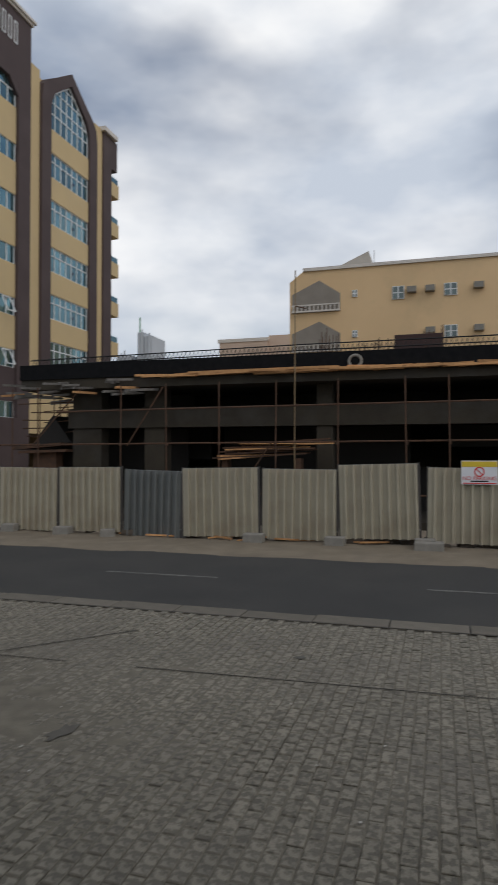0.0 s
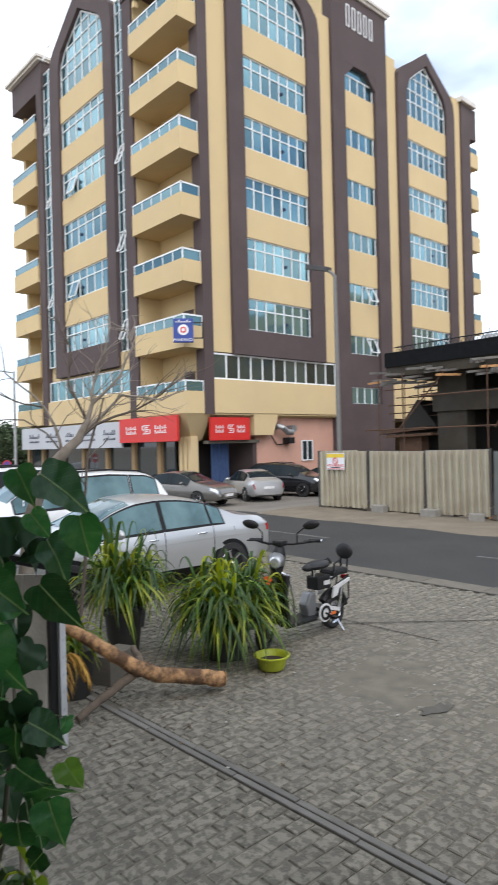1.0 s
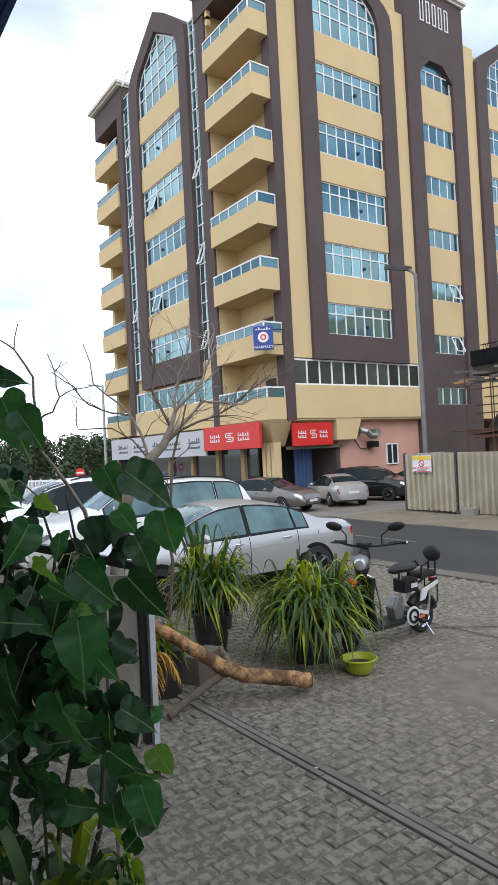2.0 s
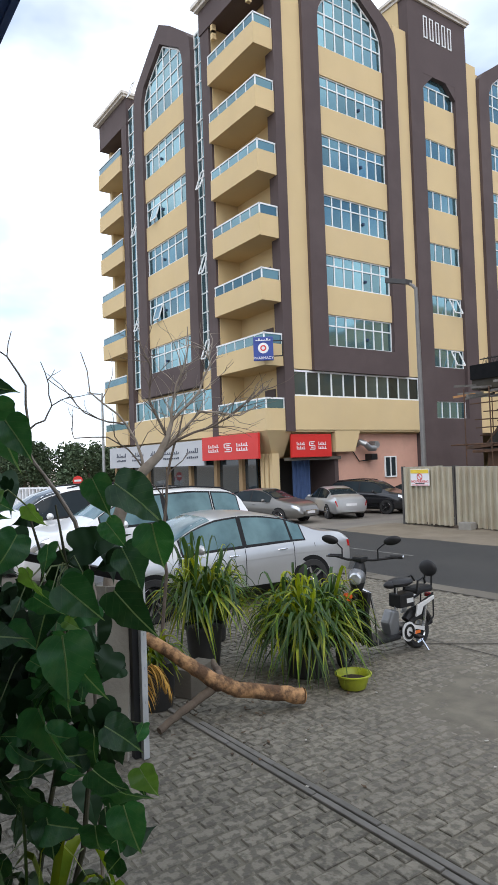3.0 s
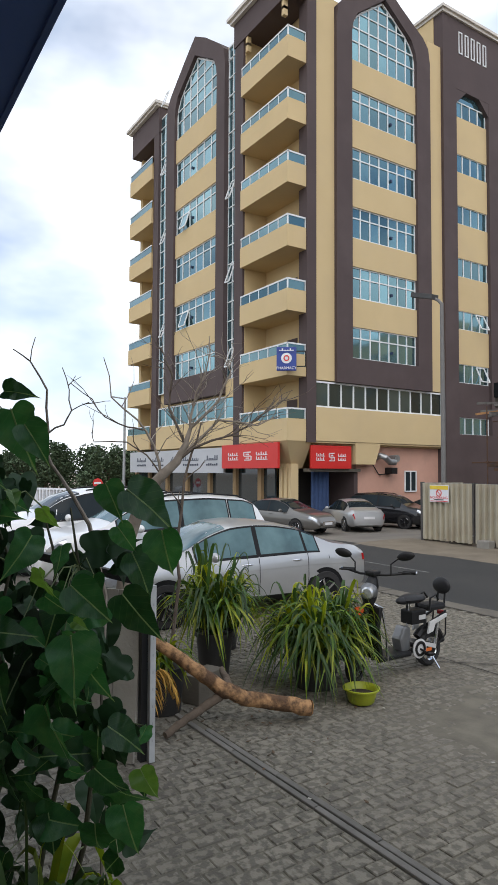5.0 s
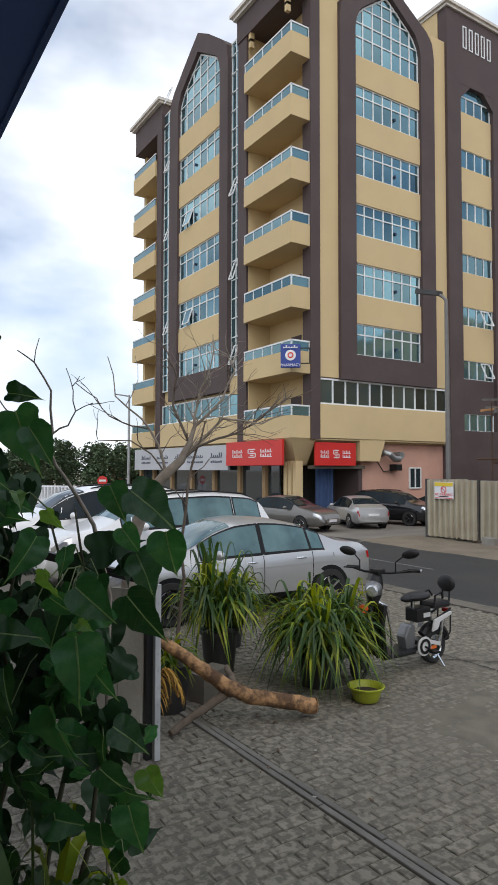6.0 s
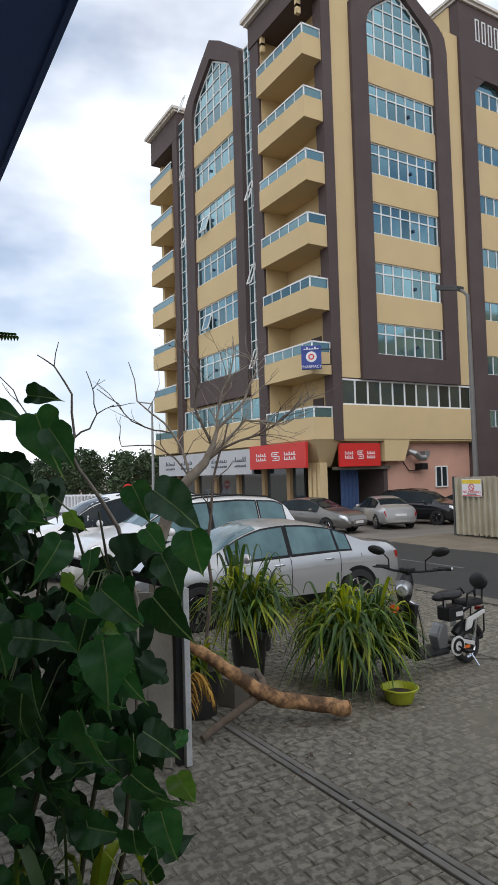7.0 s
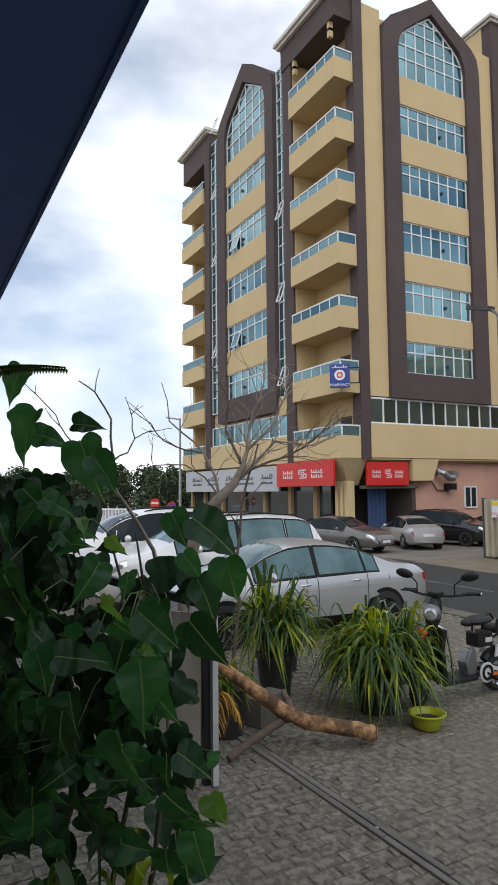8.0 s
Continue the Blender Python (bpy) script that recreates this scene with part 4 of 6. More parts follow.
# ---- street lamp and signs ----
LAMP_GREY = material("lamp_grey", (0.20, 0.195, 0.185), 0.6, metal=0.3, other=(0.15, 0.145, 0.14), scale=3)
LAMP_DARK = material("lamp_head_grey", (0.055, 0.055, 0.055), 0.6, scale=3)
lamp = thing("street_lamp", "tall grey tapered street lamp with a flat head", "street lamp")
part("pole", Shape().tube([(-15.02, 20.1, -0.3), (-15.03, 20.1, 4.5), (-15.05, 20.1, 8.35)], [0.10, 0.085, 0.065], 12), LAMP_GREY, lamp, smooth=True)
part("arm", Shape().tube([(-15.05, 20.1, 8.3), (-15.15, 20.05, 8.45), (-15.4, 19.98, 8.62)], 0.06, 8), LAMP_GREY, lamp, smooth=True)
part("head", Shape().prism([(-15.25, 20.14, 8.50), (-15.25, 19.80, 8.50), (-16.1, 19.62, 8.74), (-16.2, 19.72, 8.76), (-16.1, 19.96, 8.74)], (0.03, 0, 0.17)), LAMP_DARK, lamp, bevel=0.01)
pole2 = thing("street_lamp", "distant slim grey street lamp", "street lamp")
part("pole", Shape().tube([(-42.3, 18.9, -0.6), (-42.3, 18.9, 7.4)], [0.12, 0.07], 10), STEEL, pole2)
part("arm", Shape().tube([(-42.3, 18.9, 7.3), (-43.2, 18.2, 7.5)], 0.05, 6), STEEL, pole2)
stop = thing("stop_sign", "red octagonal stop sign on a grey pole", "sign")
part("plate", Shape().lathe([(0, 0), (0.36, 0), (0.36, 0.02), (0, 0.02)], (-43.4, 17.4, 1.33), (0.93, -0.36, 0), 8), RED_SIGN, stop)
part("text_bar", Shape().box((-0.24, -0.028, -0.06), (0.24, -0.022, 0.08)), LETTER, stop).matrix_basis = pose(-43.4, 17.4, 1.33, 0, 0, 69)
part("pole", Shape().tube([(-43.43, 17.4, -0.6), (-43.43, 17.4, 1.3)], 0.035, 8), STEEL, stop)
nopark = thing("no_parking_sign", "round blue and red no-parking sign on a pole", "sign")
part("plate", Shape().lathe([(0, 0), (0.27, 0), (0.27, 0.02), (0, 0.02)], (-42.6, 18.4, 1.15), (0.93, -0.36, 0), 20), material("sign_purple", (0.10, 0.05, 0.28), 0.5, scale=3), nopark)
part("rim", Shape().lathe([(0.22, 0.02), (0.28, 0.02), (0.28, 0.03), (0.22, 0.03)], (-42.6, 18.4, 1.15), (0.93, -0.36, 0), 20), RED_SIGN, nopark)
part("pole", Shape().tube([(-42.63, 18.4, -0.6), (-42.63, 18.4, 1.1)], 0.03, 8), STEEL, nopark)

# ---- distance ----
HAZY = material("pale_grey_roof", (0.50, 0.49, 0.46), 0.9, scale=1)
FAR_GLASS = material("far_window_glass", (0.17, 0.22, 0.21), 0.2, other=(0.11, 0.15, 0.15), scale=1, vary=0.3)
# grey of the balconies' shade, put on flat panels without a real recess
RECESS_SHADE = material("painted_balcony_shade", (0.30, 0.27, 0.23), 0.9, scale=1)
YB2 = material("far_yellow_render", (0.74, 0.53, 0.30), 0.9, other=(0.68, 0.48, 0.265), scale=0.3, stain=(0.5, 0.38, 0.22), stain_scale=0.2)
far = thing("yellow_building", "yellow rendered block with small windows and air conditioners", "building")
part("wall", Shape().prism([(-11.0, 52, -0.6), (26, 52, -0.6), (26, 52, 16.9), (-9.95, 52, 16.75), (-11.0, 52, 15.95)], (0, 14, 0)), YB2, far)
part("roof_lip", Shape().box((-9.9, 51.85, 16.75), (26, 52.1, 17.0)), CORNICE, far)
part("roof_house", Shape().prism([(-8.9, 54, 16.9), (-4.7, 54, 16.9), (-4.7, 54, 17.7), (-4.95, 54, 18.6), (-8.3, 54, 17.15)], (0, 4, 0)), HAZY, far, "grey sloping stair roof")
for z0, z1 in ((13.45, 15.95), (10.3, 12.7)):
    part("recess_shade_panel", Shape().prism([(-10.8, 51.96, z0), (-6.95, 51.96, z0), (-6.95, 51.96, z0 + 1.4), (-8.6, 51.96, z1), (-10.8, 51.96, z0 + 1.5)], (0, 0.3, 0)), RECESS_SHADE, far)
    part("balcony_rail", Shape().box((-10.8, 51.7, z0), (-6.95, 51.8, z0 + 0.12)).box((-10.8, 51.7, z0 + 0.5), (-6.95, 51.8, z0 + 0.6)), CORNICE, far)
    for i in range(12):
        part("baluster", Shape().box((-10.7 + i * 0.33, 51.72, z0 + 0.1), (-10.6 + i * 0.33, 51.8, z0 + 0.5)), CORNICE, far)
    for x0, x1, a, b in ((-2.95, -2.05, 0.6, 1.6), (0.86, 1.8, 0.65, 1.58), (-6.0, -5.6, 1.0, 1.55), (5.2, 6.2, 0.65, 1.6), (10, 11, 0.65, 1.6)):
        if x0 == -2.95 and z0 < 12:
            continue
        f_ = Shape().box((x0, 51.9, z0 + a), (x1, 51.99, z0 + b))
        w_ = part("window", f_, WHITE_FRAME, far)
        for i in range(2):
            for k in range(2):
                dx, dz = (x1 - x0) / 2, (b - a) / 2
                part("pane", Shape().box((x0 + i * dx + 0.05, 51.87, z0 + a + k * dz + 0.05), (x0 + (i + 1) * dx - 0.05, 51.9, z0 + a + (k + 1) * dz - 0.05)), FAR_GLASS, w_)
    for x in (-1.5, -0.15, 3.3):
        if x == -1.5 and z0 < 12:
            continue
        part("air_conditioner", Shape().box((x - 0.35, 51.5, z0 + 1.0), (x + 0.35, 52.0, z0 + 1.45)), BLK, far, bevel=0.03)
part("antenna", Shape().tube([(-4.4, 53, 16.9), (-4.4, 53, 18.3)], 0.03, 5), STEEL, far)
low = thing("pale_building", "pale pink low block far behind the site", "building")
part("wall", Shape().box((-25, 75, -0.6), (-19, 85, 15.9)).box((-19, 75.5, -0.6), (-13, 85, 16.3)), material("pale_pink_render", (0.62, 0.48, 0.38), 0.9, scale=0.3), low)
part("parapet", Shape().box((-25.2, 74.9, 15.6), (-18.9, 75.3, 16.0)), CORNICE, low)
for i in range(4):
    part("window", Shape().box((-24 + i * 1.3, 74.95, 12.6), (-23.4 + i * 1.3, 75.02, 13.9)), GLASS, low)
# pale blue-grey that carries the air haze over the towers
HAZE = material("hazy_tower", (0.52, 0.55, 0.58), 0.9, scale=0.1)
for x, w, h, c in ((-79, 4.2, 27.2, 0), (-73.2, 1.8, 33, 0), (-71.2, 2.0, 32, 0)):
    tower = thing("distant_tower", "pale hazy tower block far off", "building", "distant towers")
    part("shaft", Shape().box((x, 150, -0.6), (x + w, 158, h)), HAZE, tower)
    for i in range(int(w / 0.9)):
        part("rib", Shape().box((x + 0.3 + i * 0.9, 149.7, 5), (x + 0.6 + i * 0.9, 150, h + (i % 3) * 0.7)), HAZE, tower)
part("mast", Shape().tube([(-73, 151, 33), (-73, 151, 37)], 0.2, 6), material("green_mast", (0.2, 0.4, 0.25), 0.8), tower)

# leaf green lightened: the haze of the distance is in the colour
LEAF_HAZY = material("hazy_far_foliage", (0.062, 0.098, 0.056), 0.8, other=(0.10, 0.14, 0.078), scale=0.6, vary=0.45, island=True, spec=0.2)
BARK = material("bark", (0.16, 0.12, 0.085), 0.95, other=(0.09, 0.068, 0.05), scale=9, bump=0.7, bump_scale=30)


def crown_shape(rng, centre, rx, rz, n, size):
    s = Shape()
    lumps = [(rng.uniform(-1, 1), rng.uniform(-1, 1), rng.uniform(-0.7, 0.8), rng.uniform(0.3, 0.55)) for _ in range(9)]
    for _ in range(n):
        a, b, c, r = lumps[rng.randrange(9)]
        d = Vector((rng.gauss(0, 1), rng.gauss(0, 1), rng.gauss(0, 1))).normalized() * r * rng.uniform(0.55, 1.0)
        p = Vector(centre) + Vector(((a * 0.65 + d.x) * rx, (b * 0.65 + d.y) * rx, (c * 0.6 + d.z) * rz))
        u = Vector((rng.uniform(-1, 1), rng.uniform(-1, 1), rng.uniform(-0.7, 0.7))).normalized()
        v = u.orthogonal().normalized()
        k = size * rng.uniform(0.6, 1.3)
        s.add([p - u * k, p - v * k * 0.5, p + u * k, p + v * k * 0.5], [(0, 1, 2, 3)])
    return s


def tree(x, y, z, h, r, rng):
    t = thing("tree", "dense dark green street tree far down the road", "tree", "distant trees", at=pose(x, y, z))
    tr = Shape().tube([(0, 0, 0), (0.1, 0, h * 0.35), (0.05, 0.1, h * 0.7)], [0.2, 0.15, 0.06], 8)
    for k in range(4):
        a = k * 1.6
        tr.tube([(0.05, 0, h * 0.4), (math.cos(a) * r * 0.5, math.sin(a) * r * 0.5, h * 0.68)], [0.09, 0.03], 6)
    part("trunk", tr, BARK, t)
    tagged(part("crown", crown_shape(rng, (0, 0, h * 0.52), r, h * 0.62, 2600, 0.19), LEAF_HAZY, t), kind="stuff")


rng = random.Random(21)
for i in range(34):
    f = i / 29 - 0.12
    tree(-84 + 20 * f + rng.uniform(-1, 1), 8 + 32 * f + rng.uniform(-2, 2), -0.62, rng.uniform(4.6, 6.4), rng.uniform(2.4, 3.2), rng)
wallf = thing("boundary_fence", "low white slatted boundary fence down the road", "fence")
for i in range(60):
    f = i / 59
    part("slat", Shape().box((-0.05, -0.12, 0), (0.05, 0.12, 1.35)), WHITE_SIGN, wallf).matrix_basis = pose(-64 + 16 * f, 6 + 11 * f, -0.6, 0, 0, 35)
part("top_rail", Shape().beam((-64, 6, 0.8), (-48, 17, 0.8), 0.15, 0.14), WHITE_SIGN, wallf)
part("plinth", Shape().beam((-64, 6, -0.4), (-48, 17, -0.4), 0.2, 0.5), WHITE_SIGN, wallf)
# ---- vehicles ----
def paint(name, colour, metal=0.5, rough=0.28):
    return material(name, colour, rough, metal=metal, other=tuple(c * 0.93 for c in colour), scale=2, coat=0.6, stain=tuple(c * 0.8 for c in colour), stain_scale=1.5, stain_amount=0.25)


SILVER, WHITE_CAR = paint("silver_paint", (0.475, 0.48, 0.48)), paint("white_paint", (0.78, 0.78, 0.77), metal=0.0)
BRONZE, BLACK_CAR = paint("bronze_paint", (0.165, 0.158, 0.145)), paint("black_paint", (0.014, 0.014, 0.016), metal=0.1, rough=0.15)
CAR_GLASS = material("car_window_glass", (0.012, 0.018, 0.021), 0.06, other=(0.02, 0.028, 0.032), scale=1, spec=0.15)
PALE_GLASS = material("pale_green_car_glass", (0.13, 0.22, 0.235), 0.05, metal=0.1, other=(0.045, 0.085, 0.095), scale=2.2, spec=0.3)
LIGHT_CLEAR = material("headlight_lens", (0.6, 0.62, 0.63), 0.08, metal=0.6, scale=9)
LIGHT_RED = material("tail_light_lens", (0.42, 0.015, 0.015), 0.1, scale=9)
TRIM = material("black_trim", (0.012, 0.012, 0.013), 0.5, scale=5, spec=0.2)

SEDAN = dict(top=[(0, .60), (.05, .93), (.22, 1.03), (.5, 1.06), (.74, 1.09), (1.0, 1.215), (1.35, 1.365), (1.8, 1.45), (2.2, 1.475), (2.62, 1.44), (2.95, 1.32), (3.3, 1.13), (3.62, 1.0), (4.3, .90), (4.65, .78), (4.8, .52)],
             belt=[(0, .58), (.05, .88), (.6, .93), (1.2, .945), (2.4, .915), (3.6, .89), (4.3, .83), (4.65, .70), (4.8, .50)],
             width=[(0, .66), (.05, .76), (.4, .87), (2.4, .91), (4.1, .89), (4.55, .80), (4.8, .58)], length=4.8, wheels=(.95, 3.75), r=.325,
             side=[(1.06, 1.28), (1.33, 2.16), (2.24, 3.24)], front=(2.68, 3.50), rear=(.80, 1.42))
SUV = dict(top=[(0, .7), (.05, 1.10), (.22, 1.5), (.55, 1.66), (1.4, 1.73), (2.4, 1.70), (2.95, 1.55), (3.4, 1.25), (3.7, 1.12), (4.3, 1.03), (4.55, .88), (4.66, .58)],
           belt=[(0, .66), (.05, 1.0), (.6, 1.10), (2.4, 1.06), (3.5, 1.03), (4.3, .96), (4.55, .82), (4.66, .56)],
           width=[(0, .70), (.05, .82), (.4, .90), (2.4, .93), (4.0, .91), (4.45, .82), (4.66, .62)], length=4.66, wheels=(.85, 3.6), r=.36,
           side=[(.38, .95), (1.02, 2.0), (2.08, 3.3)], front=(2.6, 3.4), rear=(.10, .42))


def car(kind, colour, label, at, k=1.0, glass=None, detail=False, group=""):
    t = thing("car", label, "car", group, at=at @ Matrix.Scale(k, 4))
    glass = glass or CAR_GLASS

    def val(line, x):
        pts = kind[line]
        return float(np.interp(x, [p[0] for p in pts], [p[1] for p in pts]))

    def soft(line, x):
        return sum(val(line, x + o) * w for o, w in ((-0.08, 0.25), (0, 0.5), (0.08, 0.25))) if 0.12 < x < kind["length"] - 0.12 else val(line, x)

    def ring(x):
        w, b, tp = soft("width", x), soft("belt", x), soft("top", x)
        tp = max(tp, b + 0.012)
        zb = 0.24 + 0.10 * max(0, 1 - x / 0.3) + 0.10 * max(0, 1 - (kind["length"] - x) / 0.3)
        house = min(1, max(0, (tp - b - 0.06) / 0.3))
        rw = w * (0.86 * (1 - house) + 0.66 * house)
        return [(0, zb), (.84 * w, zb), (.97 * w, zb + .10), (w, zb + (b - zb) * .5), (.992 * w, b - .10), (.955 * w, b), (.955 * w + (rw - .955 * w) * .9, b + (tp - b) * .9), (rw * .82, tp - .005), (0, tp + .012)]

    def at_s(x, s, side=1, out=0.0):
        r = ring(x)
        i = min(int(s), 7)
        f = s - i
        y, z = r[i][0] + (r[i + 1][0] - r[i][0]) * f, r[i][1] + (r[i + 1][1] - r[i][1]) * f
        d = Vector((0, r[i + 1][1] - r[i][1], r[i][0] - r[i + 1][0]))
        d = d.normalized() if d.length > 1e-6 else Vector((0, 0, 1))
        p = Vector((x, y, z)) + d * out
        return (p.x, p.y * side, p.z)

    L = kind["length"]
    xs = sorted(set([0, .02, .05, .1, .16, L - .16, L - .1, L - .05, L - .02, L] + [L * i / 44 for i in range(45)]))
    body = Shape()
    verts = []
    for x in xs:
        r = ring(x)
        verts += [(x, -y, z) for y, z in r] + [(x, y, z) for y, z in reversed(r[1:-1])] + [(x, -r[0][0], r[0][1])]
    m = len(verts) // len(xs)
    faces = [(i * m + j, i * m + j + 1, (i + 1) * m + j + 1, (i + 1) * m + j) for i in range(len(xs) - 1) for j in range(m - 1)]
    faces += [tuple(range(m - 1)), tuple(reversed(range((len(xs) - 1) * m, len(xs) * m - 1)))]
    body.add(verts, faces)
    bd = part("body", body, colour, t, smooth=True)

    def patch(name, x0, x1, s0, s1, sides, mat, out=0.006, nx=8, ns=4, parent=None, label=""):
        sh = Shape()
        for sd in sides:
            vs = [at_s(x0 + (x1 - x0) * i / nx, s0 + (s1 - s0) * j / ns, sd, out) for i in range(nx + 1) for j in range(ns + 1)]
            sh.add(vs, [(i * (ns + 1) + j, (i + 1) * (ns + 1) + j, (i + 1) * (ns + 1) + j + 1, i * (ns + 1) + j + 1) for i in range(nx) for j in range(ns)])
        return part(name, sh, mat, parent or t, label, smooth=True)

    for x0, x1 in kind["side"]:
        for sd in (1, -1):
            patch("side_window_trim", x0 - 0.03, x1 + 0.03, 5.02, 5.99, (sd,), TRIM, 0.004, parent=bd)
            patch("side_window", x0, x1, 5.10, 5.93, (sd,), glass, 0.008)
    for sd in (1, -1):
        patch("door_pillar", kind["side"][-2][1] - 0.01, kind["side"][-1][0] + 0.01, 5.04, 5.97, (sd,), TRIM, 0.007, nx=2, parent=bd)
    patch("windscreen", *kind["front"], 6.15, 8, (1, -1), glass, 0.006)
    patch("rear_window", *kind["rear"], 6.15, 8, (1, -1), glass, 0.006)
    for sd in (1, -1):
        patch("headlight", L - .42, L - .10, 4.1, 5.3, (sd,), LIGHT_CLEAR, 0.008)
        patch("tail_light", .015, .11, 3.9, 4.9, (sd,), LIGHT_RED, 0.008)
    if kind is SUV:
        for sd in (1, -1):
            pts = [at_s(.45 + i * .22, 6.9, sd, .03 if 0 < i < 9 else .0) for i in range(10)]
            part("roof_rail", Shape().tube(pts, .018, 6), TRIM, t, smooth=True)
    patch("sill", .9, L - .9, 1.0, 2.0, (1, -1), TRIM, 0.004)
    zb = val("belt", L - .1)
    part("grille", Shape().box((L - .06, -.42, zb - .22), (L + .005, .42, zb - .06)), CHROME if detail is False else TRIM, t, bevel=0.02)
    part("front_bumper_intake", Shape().box((L - .09, -.5, .30), (L - .005, .5, .40)), TRIM, t)
    part("number_plate", Shape().box((L - .02, -.26, .43), (L + .015, .26, .54)), LETTER, t)
    part("number_plate", Shape().box((-.015, -.26, .62), (.02, .26, .73)), LETTER, t)
    r = kind["r"]
    for wx in kind["wheels"]:
        for sd in (1, -1):
            w = val("width", wx)
            yy = sd * (w - .11)
            part("wheel_arch", Shape().lathe([(0, 0), (r + .045, 0), (r + .045, .010), (0, .010)], (wx, sd * (w - .008), r + .01), (0, sd, 0), 28), TRIM, t)
            wh = part("wheel", Shape().lathe([(r * .62, -.11), (r * .95, -.11), (r, -.08), (r, .09), (r * .94, .125), (r * .66, .125)], (wx, yy, r), (0, sd, 0), 28), RUBBER, t, smooth=True)
            part("rim", Shape().lathe([(r * .66, .10), (r * .60, .125), (r * .56, .06), (r * .16, .05), (r * .14, .11), (0, .115)], (wx, yy, r), (0, sd, 0), 24), CHROME, wh, smooth=True)
            for s in range(5):
                a = s * 2 * math.pi / 5
                p = Vector((wx, yy + sd * .1, r))
                part("spoke", Shape().beam(p + Vector((math.cos(a) * r * .1, 0, math.sin(a) * r * .1)), p + Vector((math.cos(a) * r * .62, 0, math.sin(a) * r * .62)), .035, .075, (0, 1, 0)), CHROME, wh)
    for sd in (1, -1):
        x = kind["front"][0] + .35
        mz = val("belt", x)
        part("wing_mirror", Shape().ball((x, sd * (val("width", x) + .10), mz + .09), (.07, .11, .075), 10, 6), colour, t, smooth=True)
        for x in (kind["side"][-2][0] + .18, kind["side"][-1][0] + .18):
            p = at_s(x, 4.15, sd, .012)
            part("door_handle", Shape().ball(p, (.10, .018, .018), 10, 6), CHROME if detail else colour, t, smooth=True)
    if detail:
        for x in (kind["side"][-2][0] - .05, kind["side"][-1][0] - .04, kind["side"][-1][1] + .08):
            for sd in (1, -1):
                patch("door_seam", x, x + .012, 2.1, 5.0, (sd,), TRIM, .003, nx=1, ns=10, parent=bd)
        patch("fuel_flap_seam", .86, .87, 4.0, 4.6, (1, -1), TRIM, .003, nx=1, parent=bd)
        for sd in (1, -1):
            patch("body_crease", .5, 4.2, 3.62, 3.7, (sd,), colour, .003, nx=14, ns=1, parent=bd)
        for sd in (.35, -.35):
            part("headrest", Shape().ball((2.55, sd, 1.08), (.07, .13, .11), 10, 8), BLK, t, smooth=True)
    return t


def heading(x, y, dx, dy, z=0.0):
    """A pose whose local x points along (dx, dy)."""
    return pose(x, y, z, 0, 0, math.degrees(math.atan2(dy, dx)))


car(SEDAN, SILVER, "silver saloon car parked side-on behind the potted plants", heading(-7.98, 9.12, -0.07, -1.0, 0.0), 0.955, PALE_GLASS, True, "parked cars")
car(SUV, WHITE_CAR, "white sport utility vehicle parked beside the silver saloon", heading(-11.15, 9.35, -0.05, -1.0, -0.02), 1.0, PALE_GLASS, False, "parked cars")
car(SUV, WHITE_CAR, "white sport utility vehicle behind the leafy shrub", heading(-13.9, 8.9, -0.02, -1.0, 0.0), 1.03, None, False, "parked cars")
car(SEDAN, BRONZE, "bronze saloon car facing out of the shop parking", heading(-25.3, 18.1, 0.97, 0.26, -0.5), 1.02, None, False, "parked cars")
car(SEDAN, SILVER, "silver saloon car parked nose towards the shop", heading(-20.5, 21.65, -0.93, 0.36, -0.5), 0.97, None, False, "parked cars")
car(SUV, BLACK_CAR, "glossy black sport utility vehicle facing out", heading(-24.6, 24.3, 0.96, 0.28, -0.5), 0.95, None, False, "parked cars")
car(SEDAN, BLACK_CAR, "dark saloon car parked beyond the black one", heading(-24.6, 28.0, 0.97, 0.25, -0.5), 0.92, None, False, "parked cars")
car(SEDAN, BRONZE, "dark saloon car parked before the shop windows", heading(-33.0, 18.8, 0.98, -0.2, -0.5), 0.9, None, False, "parked cars")

# ---- electric scooter ----
GREY_BODY = material("scooter_silver_plastic", (0.20, 0.205, 0.21), 0.3, metal=0.5, scale=4)
WHITE_BODY = material("scooter_white_plastic", (0.62, 0.62, 0.61), 0.35, scale=4)
SEAT = material("black_vinyl", (0.012, 0.012, 0.013), 0.5, other=(0.02, 0.02, 0.022), scale=8, bump=0.1, spec=0.35)
ORANGE = material("orange_decal", (0.75, 0.16, 0.02), 0.5, scale=4)
sc = thing("electric_scooter", "black and silver electric scooter on its stand", "scooter", at=heading(-4.36, 7.28, 0.03, -1.0) @ Matrix.Scale(0.96, 4))


